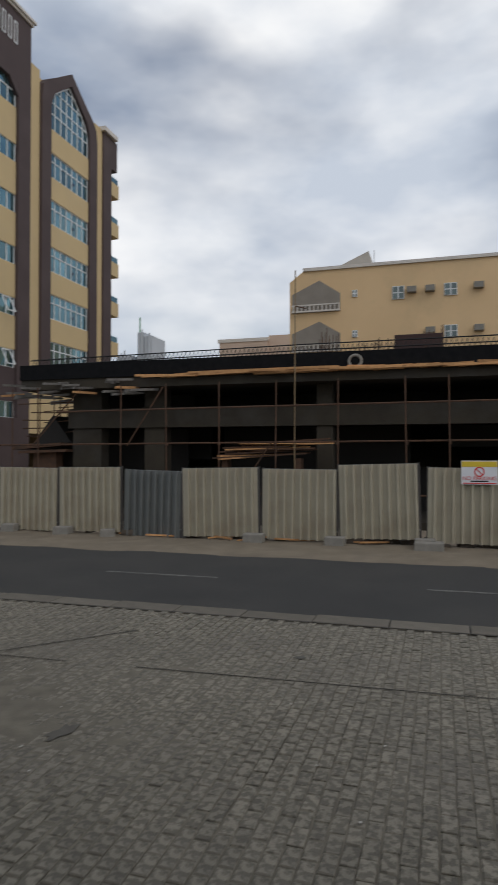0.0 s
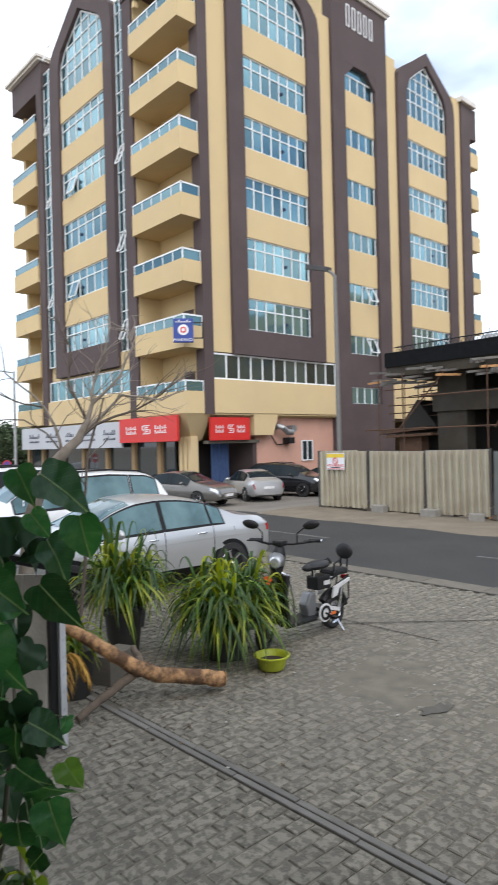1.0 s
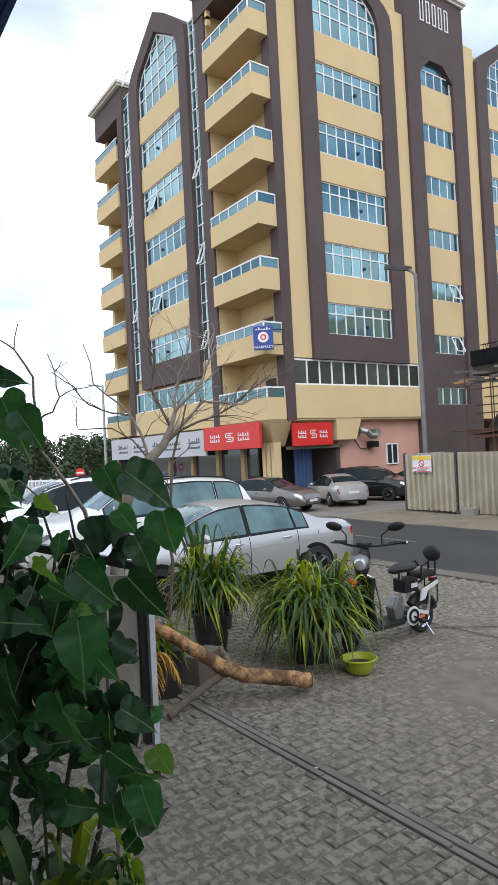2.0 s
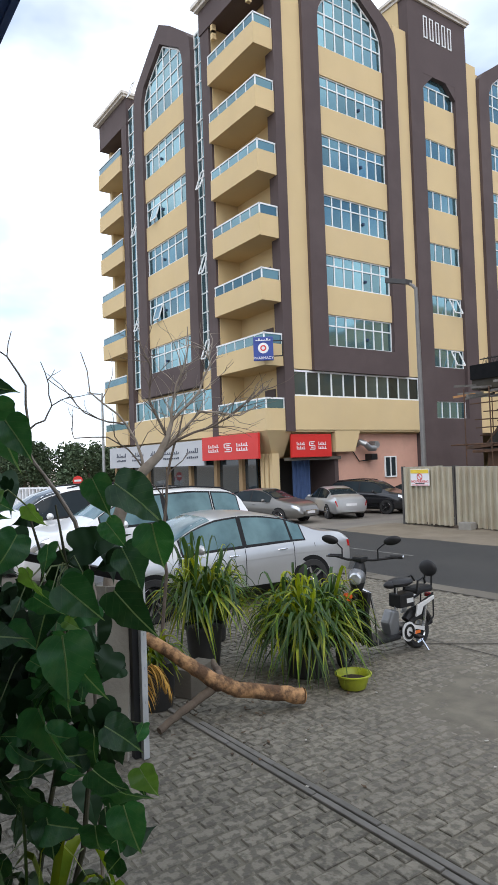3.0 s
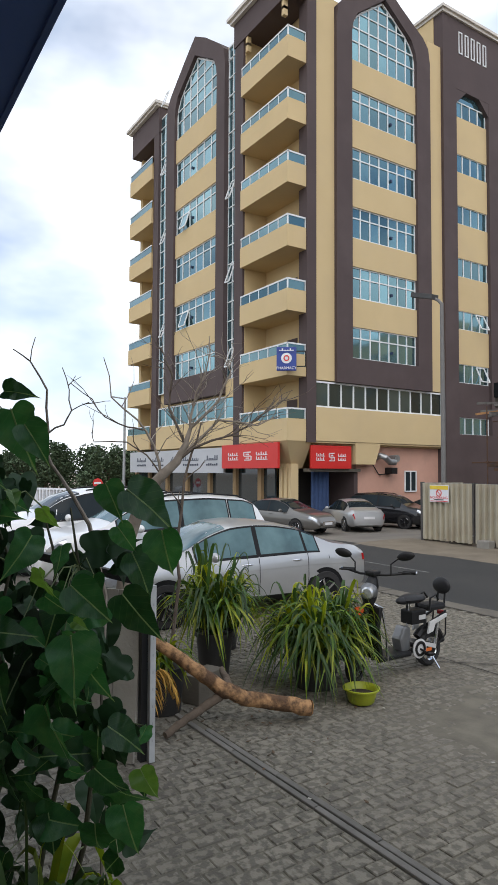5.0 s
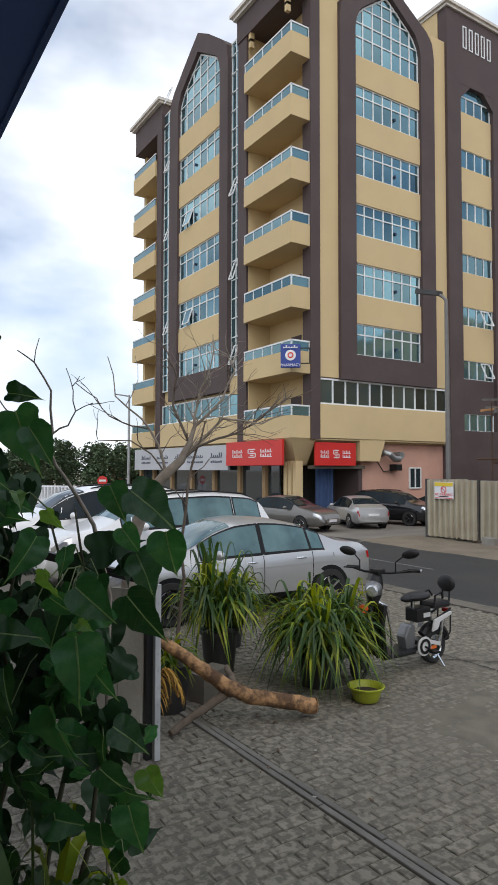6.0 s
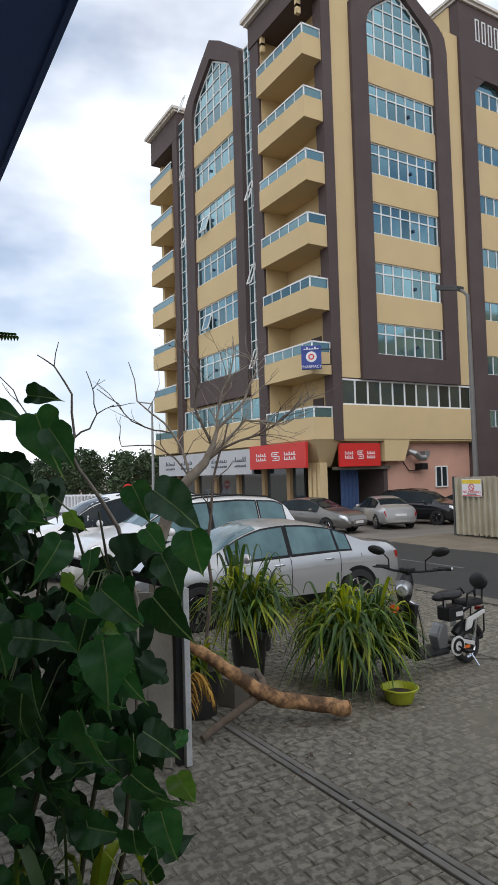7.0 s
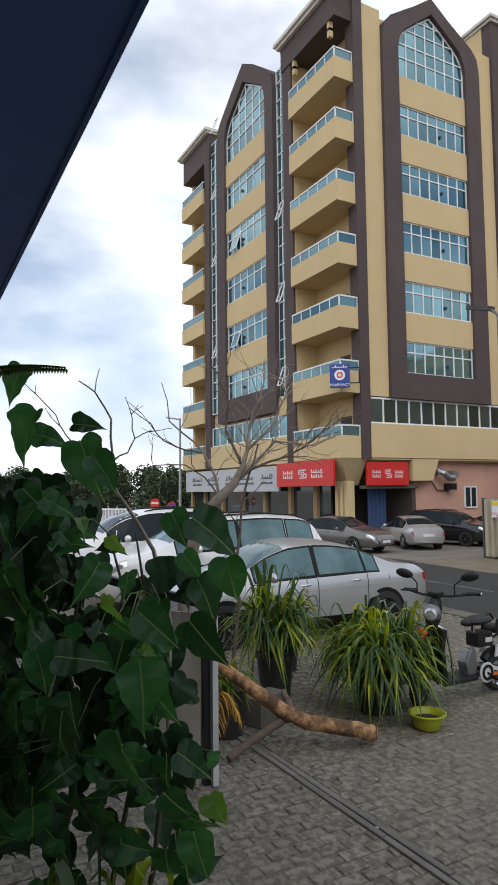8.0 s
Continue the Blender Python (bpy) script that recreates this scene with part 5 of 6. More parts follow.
def scooter_wheel(x, steer=0.0):
    a = Vector((math.sin(radians(steer)), math.cos(radians(steer)), 0))
    w = part("wheel", Shape().lathe([(.135, -.04), (.175, -.045), (.20, -.02), (.20, .02), (.175, .045), (.135, .04)], (x, 0, .20), a, 28), RUBBER, sc, smooth=True)
    part("rim", Shape().lathe([(.14, -.03), (.145, .0), (.14, .03), (.12, .02), (.12, -.02), (.14, -.03)], (x, 0, .20), a, 24), CHROME, w, smooth=True)
    part("hub", Shape().lathe([(0, -.05), (.075, -.045), (.075, .045), (0, .05)], (x, 0, .20), a, 18), BLACK, w, smooth=True)
    c = a.orthogonal().normalized()
    u = a.cross(c)
    for i in range(5):
        d = c * math.cos(i * 1.2566) + u * math.sin(i * 1.2566)
        part("spoke", Shape().beam(Vector((x, 0, .2)) + d * .05, Vector((x, 0, .2)) + d * .14, .02, .035, a), GREY_BODY, w)


scooter_wheel(0.0)
scooter_wheel(1.16, -24)
part("frame", Shape().tube([(0, .07, .2), (.25, .07, .26), (.5, .06, .2), (.85, .05, .2), (.98, 0, .42), (.93, 0, .78)], .028, 8).tube([(0, -.07, .2), (.25, -.07, .26), (.5, -.06, .2), (.85, -.05, .2)], .028, 8), BLACK, sc, smooth=True)
part("footboard", Shape().box((.42, -.14, .20), (.88, .14, .25)), BLACK, sc, bevel=.02)
part("leg_shield", Shape().prism([(.86, -.15, .22), (.92, -.15, .22), (1.0, -.14, .55), (.96, -.12, .80), (.90, -.12, .80), (.93, -.14, .55)], (0, .29, 0)), BLACK, sc, bevel=.025)
part("shield_rail", Shape().tube([(.80, -.13, .2), (.82, -.13, .5), (.88, -.12, .78), (.97, -.06, .84)], .014, 8).tube([(.80, .13, .2), (.82, .13, .5), (.88, .12, .78), (.97, .06, .84)], .014, 8), CHROME, sc, smooth=True)
part("fork", Shape().tube([(1.16, .07, .2), (1.10, .06, .45), (1.02, .02, .72)], .02, 8).tube([(1.16, -.07, .2), (1.10, -.06, .45), (1.02, -.02, .72)], .02, 8), STEEL, sc, smooth=True)
part("front_mudguard", Shape().tube([(1.16 + .235 * math.cos(a), 0, .2 + .235 * math.sin(a)) for a in [radians(20 + i * 16) for i in range(9)]], .05, 8), BLACK, sc, smooth=True)
part("column", Shape().tube([(1.03, 0, .66), (.97, 0, .87), (.89, 0, 1.14)], [.045, .04, .03], 10), BLACK, sc, smooth=True)
st_ = radians(-30)
hx = Vector((math.sin(st_), math.cos(st_), 0))
hc = Vector((.89, 0, 1.13))
part("handlebar", Shape().tube([hc - hx * .37 + Vector((-.09, 0, .03)), hc - hx * .14, hc, hc + hx * .14, hc + hx * .37 + Vector((-.09, 0, .03))], .014, 8), BLACK, sc, smooth=True)
for s in (1, -1):
    e = hc + hx * s * .37 + Vector((-.09, 0, .03))
    part("grip", Shape().tube([e - hx * s * .1, e + hx * s * .04], .02, 10), BLACK, sc, smooth=True)
    part("grip_end", Shape().tube([e + hx * s * .04, e + hx * s * .055], .021, 10), CHROME, sc)
    part("brake_lever", Shape().tube([e - hx * s * .13 + Vector((.03, 0, 0)), e + hx * s * .03 + Vector((.07, 0, 0))], .008, 6), BLACK, sc)
    mb = hc + hx * s * .20
    part("mirror_stem", Shape().tube([mb, mb + Vector((.0, 0, .12)), mb + hx * s * .09 + Vector((-.02, 0, .20))], .009, 6), BLACK, sc, smooth=True)
    mr = part("mirror", Shape().ball((0, 0, 0), (.028, .10, .05), 14, 8), BLACK, sc, smooth=True)
    mr.matrix_basis = Matrix.Translation(mb + hx * s * .15 + Vector((-.02, 0, .215))) @ pose(0, 0, 0, 12 * s, 0, 30)
part("headlight", Shape().ball((.985, .035, .96), (.085, .105, .095), 16, 12), GREY_BODY, sc, smooth=True)
part("headlight_shroud", Shape().tube([(.99, .03, .80), (.985, .035, .90), (.93, .02, 1.02), (.89, 0, 1.10)], [.055, .085, .08, .05], 12), BLACK, sc, smooth=True)
part("headlight_lens", Shape().lathe([(0, .03), (.05, .022), (.068, 0)], (1.05, .075, .95), (0.87, .5, 0), 18), LIGHT_CLEAR, sc, smooth=True)
part("display", Shape().box((.83, -.07, 1.11), (.95, .07, 1.17)), BLACK, sc, bevel=.02)
part("battery_case", Shape().prism([(.36, -.07, .22), (.50, -.07, .22), (.54, -.07, .38), (.46, -.07, .52), (.36, -.07, .50)], (0, .14, 0)), GREY_BODY, sc, "silver battery case", bevel=.03)
for s in (1, -1):
    part("chain_cover", Shape().lathe([(0, 0), (.10, 0), (.11, .02), (0, .025)], (.28, s * .11, .26), (0, s, 0), 22), WHITE_BODY, sc, smooth=True)
    part("cover_ring", Shape().lathe([(.055, 0), (.085, 0), (.085, .008), (.055, .008)], (.28, s * .136, .26), (0, s, 0), 22), BLACK, sc)
    part("swing_cover", Shape().beam((-.02, s * .10, .24), (.30, s * .10, .33), .02, .045), WHITE_BODY, sc)
    part("decal", Shape().box((.06, s * .106, .205), (.17, s * .112, .24)), ORANGE, sc)
    part("rear_panel", Shape().prism([(-.20, s * .10, .60), (.10, s * .10, .53), (.13, s * .10, .40), (.04, s * .10, .42), (.0, s * .10, .50), (-.20, s * .10, .56)], (0, s * .025, 0)), WHITE_BODY, sc, "white rear side panel", bevel=.006)
    part("pedal", Shape().beam((.28, s * .13, .26), (.20, s * .20, .20), .02, .02).box((.15, s * .16, .19), (.24, s * .24, .215)), BLACK, sc)
part("tool_box", Shape().box((.12, -.09, .52), (.36, .09, .68)), BLACK, sc, "black tool box", bevel=.02)
part("tool_box_label", Shape().box((.14, -.095, .57), (.25, .095, .62)), WHITE_BODY, sc)
part("seat_post", Shape().tube([(.34, 0, .5), (.33, 0, .76)], .022, 8), CHROME, sc)
part("seat", Shape().ball((.26, 0, .80), (.20, .115, .055), 18, 8).ball((.40, 0, .79), (.12, .06, .045), 14, 8), SEAT, sc, smooth=True)
for s in (1, -1):
    part("grab_rail", Shape().tube([(.08, s * .10, .66), (.06, s * .10, .80), (-.05, s * .09, .83), (-.10, s * .08, .76)], .013, 8), BLACK, sc, smooth=True)
part("rear_seat", Shape().box((-.22, -.10, .64), (.08, .10, .72)), SEAT, sc, bevel=.035)
part("rear_frame", Shape().tube([(.10, .08, .5), (-.20, .08, .60), (-.23, .08, .62)], .014, 6).tube([(.10, -.08, .5), (-.20, -.08, .60), (-.23, -.08, .62)], .014, 6), BLACK, sc)
part("backrest", Shape().ball((-.26, 0, .90), (.045, .13, .10), 16, 10), SEAT, sc, "round black backrest pad", smooth=True)
part("backrest_post", Shape().tube([(-.24, .05, .66), (-.26, .05, .86)], .012, 6).tube([(-.24, -.05, .66), (-.26, -.05, .86)], .012, 6), BLACK, sc)
part("rear_mudguard", Shape().tube([(.24 * math.cos(a), 0, .2 + .24 * math.sin(a)) for a in [radians(40 + i * 16) for i in range(9)]], .05, 8), BLACK, sc, smooth=True)
part("shock_absorber", Shape().tube([(-.02, .09, .24), (-.08, .09, .52)], .022, 8).tube([(-.02, -.09, .24), (-.08, -.09, .52)], .022, 8), CHROME, sc)
part("tail_light", Shape().box((-.27, -.05, .56), (-.23, .05, .61)), LIGHT_RED, sc, bevel=.01)
part("rack_stay", Shape().tube([(-.22, .09, .60), (-.20, .10, .35), (-.03, .10, .22)], .01, 6).tube([(-.22, -.09, .60), (-.20, -.10, .35), (-.03, -.10, .22)], .01, 6), BLACK, sc)
for s in (1, -1):
    part("kick_stand", Shape().tube([(.05, s * .10, .15), (.0, s * .17, .005)], .012, 6), CHROME, sc)
# ---- shop front with canopy behind and above the viewer ----
CANOPY = material("dark_navy_canopy", (0.075, 0.125, 0.30), 0.7, other=(0.09, 0.145, 0.33), scale=2, spec=0.3)
can = thing("canopy", "dark navy shop canopy with a straight edge", "canopy")
part("roof", Shape().box((-9, -3.0, 4.22), (9, 2.35, 4.26)), CANOPY, can)
part("fascia", Shape().box((-9, 2.35, 4.20), (9, 2.382, 4.36)), CANOPY, can)
for x in (-8.8, 8.8):
    part("bracket", Shape().beam((x, -3.0, 3.1), (x, 0.9, 4.2), 0.06, 0.06), CANOPY, can)
tagged(part("wall_south", Shape().box((-12, -3.4, -0.1), (12, -3.0, 5.5)), CREAM), "plain rendered shop wall", "wall", kind="structure")

# ---- plants ----
BLADE = material("strap_leaf", (0.06, 0.14, 0.014), 0.38, other=(0.27, 0.30, 0.025), scale=3.5, spread=0.3, vary=0.5, spec=0.4)
BLADE_DARK = material("strap_leaf_dark", (0.022, 0.06, 0.012), 0.42, other=(0.05, 0.10, 0.02), scale=5, vary=0.4, spec=0.4)
BLADE_DRY = material("dry_frond", (0.52, 0.30, 0.04), 0.7, other=(0.30, 0.16, 0.035), scale=5, vary=0.3)
POT = material("black_nursery_pot", (0.016, 0.016, 0.017), 0.6, other=(0.03, 0.028, 0.025), scale=5)
SOIL = material("potting_soil", (0.05, 0.035, 0.024), 0.95, scale=20, bump=0.6)
BIG_LEAF = material("heart_leaf", (0.017, 0.072, 0.024), 0.40, other=(0.034, 0.120, 0.034), scale=3, vary=0.55, spec=0.30, bump=0.25, bump_scale=9, stain=(0.07, 0.12, 0.03), stain_scale=1.6, stain_amount=0.4)
# darker copy of the heart leaf: the crown's inner shade is in its colour
BIG_LEAF_SHADED = material("shade_dark_heart_leaf", (0.010, 0.030, 0.011), 0.55, other=(0.017, 0.050, 0.016), scale=6, vary=0.5, island=True, spec=0.4)
PETIOLE = material("pale_petiole", (0.13, 0.17, 0.06), 0.6, scale=8)
BIG_LEAF_NEW = material("young_heart_leaf", (0.06, 0.15, 0.025), 0.4, other=(0.10, 0.20, 0.04), scale=4, vary=0.2)
VEIN = material("pale_midrib", (0.16, 0.24, 0.08), 0.5, scale=9)
STEM = material("green_stem", (0.05, 0.058, 0.028), 0.8, other=(0.075, 0.06, 0.038), scale=8, bump=0.4)
TWIG = material("grey_twig", (0.33, 0.285, 0.235), 0.9, other=(0.19, 0.16, 0.125), scale=12, bump=0.4)
TWIG_DARK = material("brown_twig", (0.15, 0.12, 0.095), 0.9, other=(0.10, 0.078, 0.06), scale=12, bump=0.4)
LOG = material("peeled_log", (0.115, 0.062, 0.030), 0.88, other=(0.42, 0.235, 0.105), scale=7, spread=0.12, bump=1.0, bump_scale=34, stain=(0.05, 0.03, 0.02), stain_scale=13, stain_amount=0.9)


def blade_mesh(reach, rise, end, width, mat, bend=0.0):
    s, v = Shape(), []
    n = 8
    for i in range(n + 1):
        t = i / n
        x = 2 * (1 - t) * t * reach * 0.48 + t * t * reach
        z = 2 * (1 - t) * t * rise * 1.75 + t * t * end
        y = bend * t * t
        w = width * (0.60 + 0.40 * math.sin(math.pi * min(1, t * 1.1))) * (1 - t ** 4 * 0.95) / 2
        v += [(x, y - w, z + w * 0.5), (x, y, z), (x, y + w, z + w * 0.5)]
    f = []
    for i in range(n):
        f += [(3 * i, 3 * i + 1, 3 * i + 4, 3 * i + 3), (3 * i + 1, 3 * i + 2, 3 * i + 5, 3 * i + 4)]
    return s.add(v, f).mesh("blade", mat, smooth=True)


def strap_plant(x, y, z, pot_r, pot_h, spread, height, count, label, seed, droop=0.9, broad=1.0, crowns=0, name="potted_strap_plant"):
    r = random.Random(seed)
    t = thing(name, label, "plant", "potted plants", at=pose(x, y, z))
    part("pot", Shape().lathe([(0, 0), (pot_r * 0.78, 0), (pot_r, pot_h), (pot_r * 1.08, pot_h), (pot_r * 1.08, pot_h - 0.04), (pot_r * 0.9, pot_h - 0.03), (0, pot_h - 0.05)], n=26), POT, t, "black plastic nursery pot", smooth=True)
    part("soil", Shape().lathe([(0, pot_h - 0.03), (pot_r * 0.9, pot_h - 0.04)], n=20), SOIL, t)
    kinds = []
    for k in range(16):
        f = k / 15
        reach = spread * (0.25 + 0.8 * f)
        rise = (height - pot_h) * (1.05 - 0.55 * f) * r.uniform(0.85, 1.1)
        end = rise * (1.0 - 1.1 * f) - droop * f * f * (pot_h + rise * 0.5)
        kinds.append(blade_mesh(reach, rise, max(end, 0.06 - pot_h), r.uniform(0.030, 0.048) * broad, BLADE if k % 2 else BLADE_DARK, r.uniform(-0.25, 0.25)))
    tufts = [(0.0, 0.0, pot_h - 0.03)] + [(pot_r * (0.5 + 0.75 * r.random()) * math.cos(a), pot_r * (0.5 + 0.75 * r.random()) * math.sin(a), pot_h + r.uniform(-0.04, 0.10) * crowns / 6) for a in [k * 6.283 / max(1, crowns) for k in range(crowns)]]
    for i in range(count):
        x0, y0, z0 = tufts[i % len(tufts)]
        out = math.degrees(math.atan2(y0, x0)) + r.gauss(0, 75) if x0 else r.uniform(0, 360)
        m = pose(x0 + r.uniform(-0.05, 0.05), y0 + r.uniform(-0.05, 0.05), z0 - r.uniform(0, 0.03), r.uniform(-18, 18), r.uniform(-18, 18), out)
        size = r.uniform(0.8, 1.06) if not crowns or i % len(tufts) == 0 else r.uniform(0.58, 0.95)
        piece("blade", kinds[min(15, int(16 * r.random() ** 0.62))], t, m @ Matrix.Scale(size, 4))
    return t


strap_plant(-4.47, 5.76, 0, 0.24, 0.32, 0.74, 1.03, 700, "bushy arching strap-leaved plant in a black pot", 5, 0.55, 1.08, 9)
strap_plant(-5.34, 5.08, 0, 0.20, 0.46, 0.72, 1.28, 250, "upright strap-leaved plant in a black pot", 8, 0.24, 1.25, 4)
strap_plant(-4.66, 4.16, 0, 0.20, 0.42, 0.36, 0.72, 50, "half-withered strap-leaved plant in a black pot behind the post", 15, 0.5)
strap_plant(-6.2, 5.7, 0, 0.20, 0.40, 0.6, 1.0, 60, "dark strap-leaved plant in a black pot", 9, 0.5)
strap_plant(-1.66, 2.24, 0, 0.14, 0.24, 0.46, 0.95, 70, "strap-leaved plant in a pot under the big shrub", 12, 0.4, 1.25)
strap_plant(-1.54, 2.46, 0, 0.11, 0.22, 0.26, 0.74, 50, "small strap-leaved plant in a pot under the big shrub", 13, 0.4, 1.2)

basin = thing("plastic_basin", "lime green plastic basin standing on the paving", "basin", at=pose(-3.87, 5.83, 0) @ Matrix.Scale(0.70, 4))
LIME = material("lime_plastic", (0.36, 0.40, 0.02), 0.4, other=(0.31, 0.35, 0.02), scale=5, stain=(0.22, 0.23, 0.03), stain_scale=6)
part("bowl", Shape().lathe([(0, 0.005), (0.155, 0.005), (0.17, 0.02), (0.215, 0.17), (0.25, 0.185), (0.252, 0.20), (0.235, 0.205), (0.205, 0.185), (0.16, 0.035), (0, 0.03)], n=36), LIME, basin, smooth=True)
part("water", Shape().lathe([(0, 0.12), (0.186, 0.12)], n=30), SOIL, basin)

log = thing("fallen_log", "rough peeled log with a forked branch on the paving", "log")


def knotty(points, radii, seed, n=14):
    r = random.Random(seed)
    pts, rad = [], []
    for i in range(len(points) - 1):
        a, b = Vector(points[i]), Vector(points[i + 1])
        for k in range(8):
            f = k / 8
            pts.append(a.lerp(b, f) + Vector((r.uniform(-1, 1), r.uniform(-1, 1), r.uniform(-1, 1))) * 0.008)
            rad.append((radii[i] * (1 - f) + radii[i + 1] * f) * r.uniform(0.97, 1.03))
    pts.append(Vector(points[-1]))
    rad.append(radii[-1])
    return Shape().tube(pts, rad, n)


part("trunk", knotty([(-3.80, 5.16, 0.10), (-4.03, 4.66, 0.20), (-4.12, 4.46, 0.29), (-4.35, 4.12, 0.58), (-4.62, 3.75, 0.86)], [0.068, 0.064, 0.066, 0.052, 0.044], 3), LOG, log, smooth=True)
part("branch", knotty([(-4.12, 4.50, 0.26), (-4.13, 4.24, 0.15), (-4.07, 3.90, 0.035)], [0.042, 0.035, 0.03], 4), BARK, log, "dark forked branch", smooth=True)
part("knot", Shape().ball((-4.10, 4.49, 0.28), (0.075, 0.09, 0.07), 12, 8), LOG, log, smooth=True)
part("stub", knotty([(-4.10, 4.50, 0.28), (-4.28, 4.60, 0.30), (-4.50, 4.68, 0.33)], [0.040, 0.032, 0.026], 6), BARK, log, smooth=True)
part("cut_end", Shape().lathe([(0, 0.012), (0.058, 0.008), (0.066, 0)], (-3.795, 5.17, 0.098), (0.42, 0.9, -0.13), 18), material("cut_wood", (0.55, 0.30, 0.12), 0.9, other=(0.38, 0.19, 0.07), scale=14), log)
fr = thing("dry_palm_frond", "yellow drying palm frond behind the steel post", "frond")
part("rib", Shape().tube([(-4.30, 3.80, 0.0), (-4.32, 3.84, 0.35), (-4.22, 3.92, 0.52), (-4.10, 3.99, 0.30)], 0.012, 6), BLADE_DRY, fr)
FM = blade_mesh(0.24, 0.035, -0.06, 0.020, BLADE_DRY)
for i in range(54):
    f = i / 53
    p = Vector((-4.33, 3.83, 0.3)).lerp(Vector((-4.10, 4.0, 0.34)), f) + Vector((0, 0, 0.20 * math.sin(f * 3.1)))
    piece("leaflet", FM, fr, Matrix.Translation(p) @ pose(0, 0, 0, 0, 28 + 30 * f, (20 if i % 2 else 80) + random.uniform(-14, 14)) @ Matrix.Scale(1.0 - 0.45 * f, 4))
blk = part("concrete_block", Shape().box((-0.1, -0.2, 0), (0.1, 0.2, 0.26)), CONCRETE, None, bevel=0.01)
blk.matrix_basis = pose(-4.75, 4.62, 0, 0, 0, 25)
tagged(blk, "grey hollow concrete block behind the log", "block")

# steel post and old board beside the shrub
post = thing("steel_post", "white-edged slotted steel angle post with a dark frame", "post")
part("flange", Shape().box((-3.80, 3.62, 0.0), (-3.755, 3.665, 1.30)), material("white_post_paint", (0.52, 0.53, 0.53), 0.5, other=(0.38, 0.39, 0.39), scale=5), post)
part("web", Shape().box((-3.86, 3.57, 0.0), (-3.80, 3.63, 1.32)), BLACK, post)
for i in range(9):
    part("slot", Shape().box((-3.756, 3.639, 0.15 + i * 0.125), (-3.7545, 3.646, 0.168 + i * 0.125)), STEEL, post)
part("top_bar", Shape().beam((-3.82, 3.6, 1.32), (-4.4, 2.9, 1.52), 0.06, 0.06), BLACK, post)
bo = thing("wooden_board", "weathered pale painted wooden board leaning on the frame", "board")
WB = material("weathered_board", (0.40, 0.37, 0.31), 0.85, other=(0.30, 0.275, 0.23), scale=5, bump=0.4)
for i in range(2):
    part("plank", Shape().box((-0.10 + i * 0.21, -0.015, 0), (0.10 + i * 0.21, 0.015, 1.25)), WB, bo).matrix_basis = pose(-4.05, 3.32, 0, -6, 0, 40)

# orange bag in the front basket of the scooter
bagm = material("orange_bag", (0.80, 0.13, 0.015), 0.55, other=(0.65, 0.09, 0.01), scale=6, bump=0.4, bump_scale=18)
part("basket", Shape().box((1.06, -0.14, 0.50), (1.30, 0.14, 0.66)), BLACK, sc, bevel=0.02)
bag = part("shopping_bag", Shape().ball((0, 0, 0), (0.09, 0.10, 0.065), 16, 10).ball((0.04, 0.04, 0.04), (0.05, 0.06, 0.04), 12, 8), bagm, None, smooth=True)
bag.matrix_basis = pose(-4.36, 6.17, 0.69)
tagged(bag, "crumpled orange bag in the basket of the scooter", "bag")


# ---- bare tree and twigs ----
def crooked(p, d, length, rng, n=4):
    """A twig that kinks as it grows."""
    out, d = [Vector(p)], Vector(d).normalized()
    for _ in range(n):
        d = (d + Vector((rng.uniform(-1, 1), rng.uniform(-1, 1), rng.uniform(-0.6, 0.8))) * 0.42).normalized()
        out.append(out[-1] + d * length / n * rng.uniform(0.7, 1.3))
    return out


def limb(s, pts, r0, r1, rng, twigs=3, length=0.5):
    line = [Vector(pts[0])]
    for a, b in zip(pts, pts[1:]):
        a, b = Vector(a), Vector(b)
        k = (b - a).length * 0.07
        line += [a.lerp(b, 0.5) + Vector((rng.uniform(-k, k), rng.uniform(-k, k), rng.uniform(-k, k))), b]
    n = len(line)
    s.tube(line, [r0 + (r1 - r0) * i / (n - 1) for i in range(n)], 7)
    for _ in range(twigs):
        k = rng.randrange(1, n)
        p = line[k - 1].lerp(line[k], rng.random())
        d = (line[k] - line[k - 1]).normalized() + Vector((rng.uniform(-0.9, 0.9), rng.uniform(-0.9, 0.9), rng.uniform(-0.5, 0.7)))
        tw = crooked(p, d, length * rng.uniform(0.4, 1.15), rng)
        w = r1 + 0.0012
        s.tube(tw, [w, w * 0.8, w * 0.62, w * 0.5, 0.0016], 5)
        if rng.random() < 0.6:
            j = rng.randrange(1, 4)
            s.tube(crooked(tw[j], tw[j + 1] - tw[j] + Vector((rng.uniform(-0.1, 0.1), rng.uniform(-0.1, 0.1), 0.04)), length * 0.35, rng, 3), [w * 0.55, w * 0.45, w * 0.35, 0.0014], 4)


rng = random.Random(4)
bare = thing("bare_tree", "leafless grey tree with crooked limbs among the cars", "tree")
tk = Shape().tube([(-5.40, 4.02, 0), (-5.38, 4.04, 0.8), (-5.33, 4.09, 1.5), (-5.24, 4.20, 1.92), (-5.14, 4.34, 2.11), (-5.05, 4.47, 2.26), (-5.01, 4.54, 2.43), (-4.98, 4.58, 2.59)], [0.085, 0.078, 0.07, 0.062, 0.054, 0.044, 0.03, 0.02], 10)
part("trunk", tk, TWIG, bare, smooth=True)
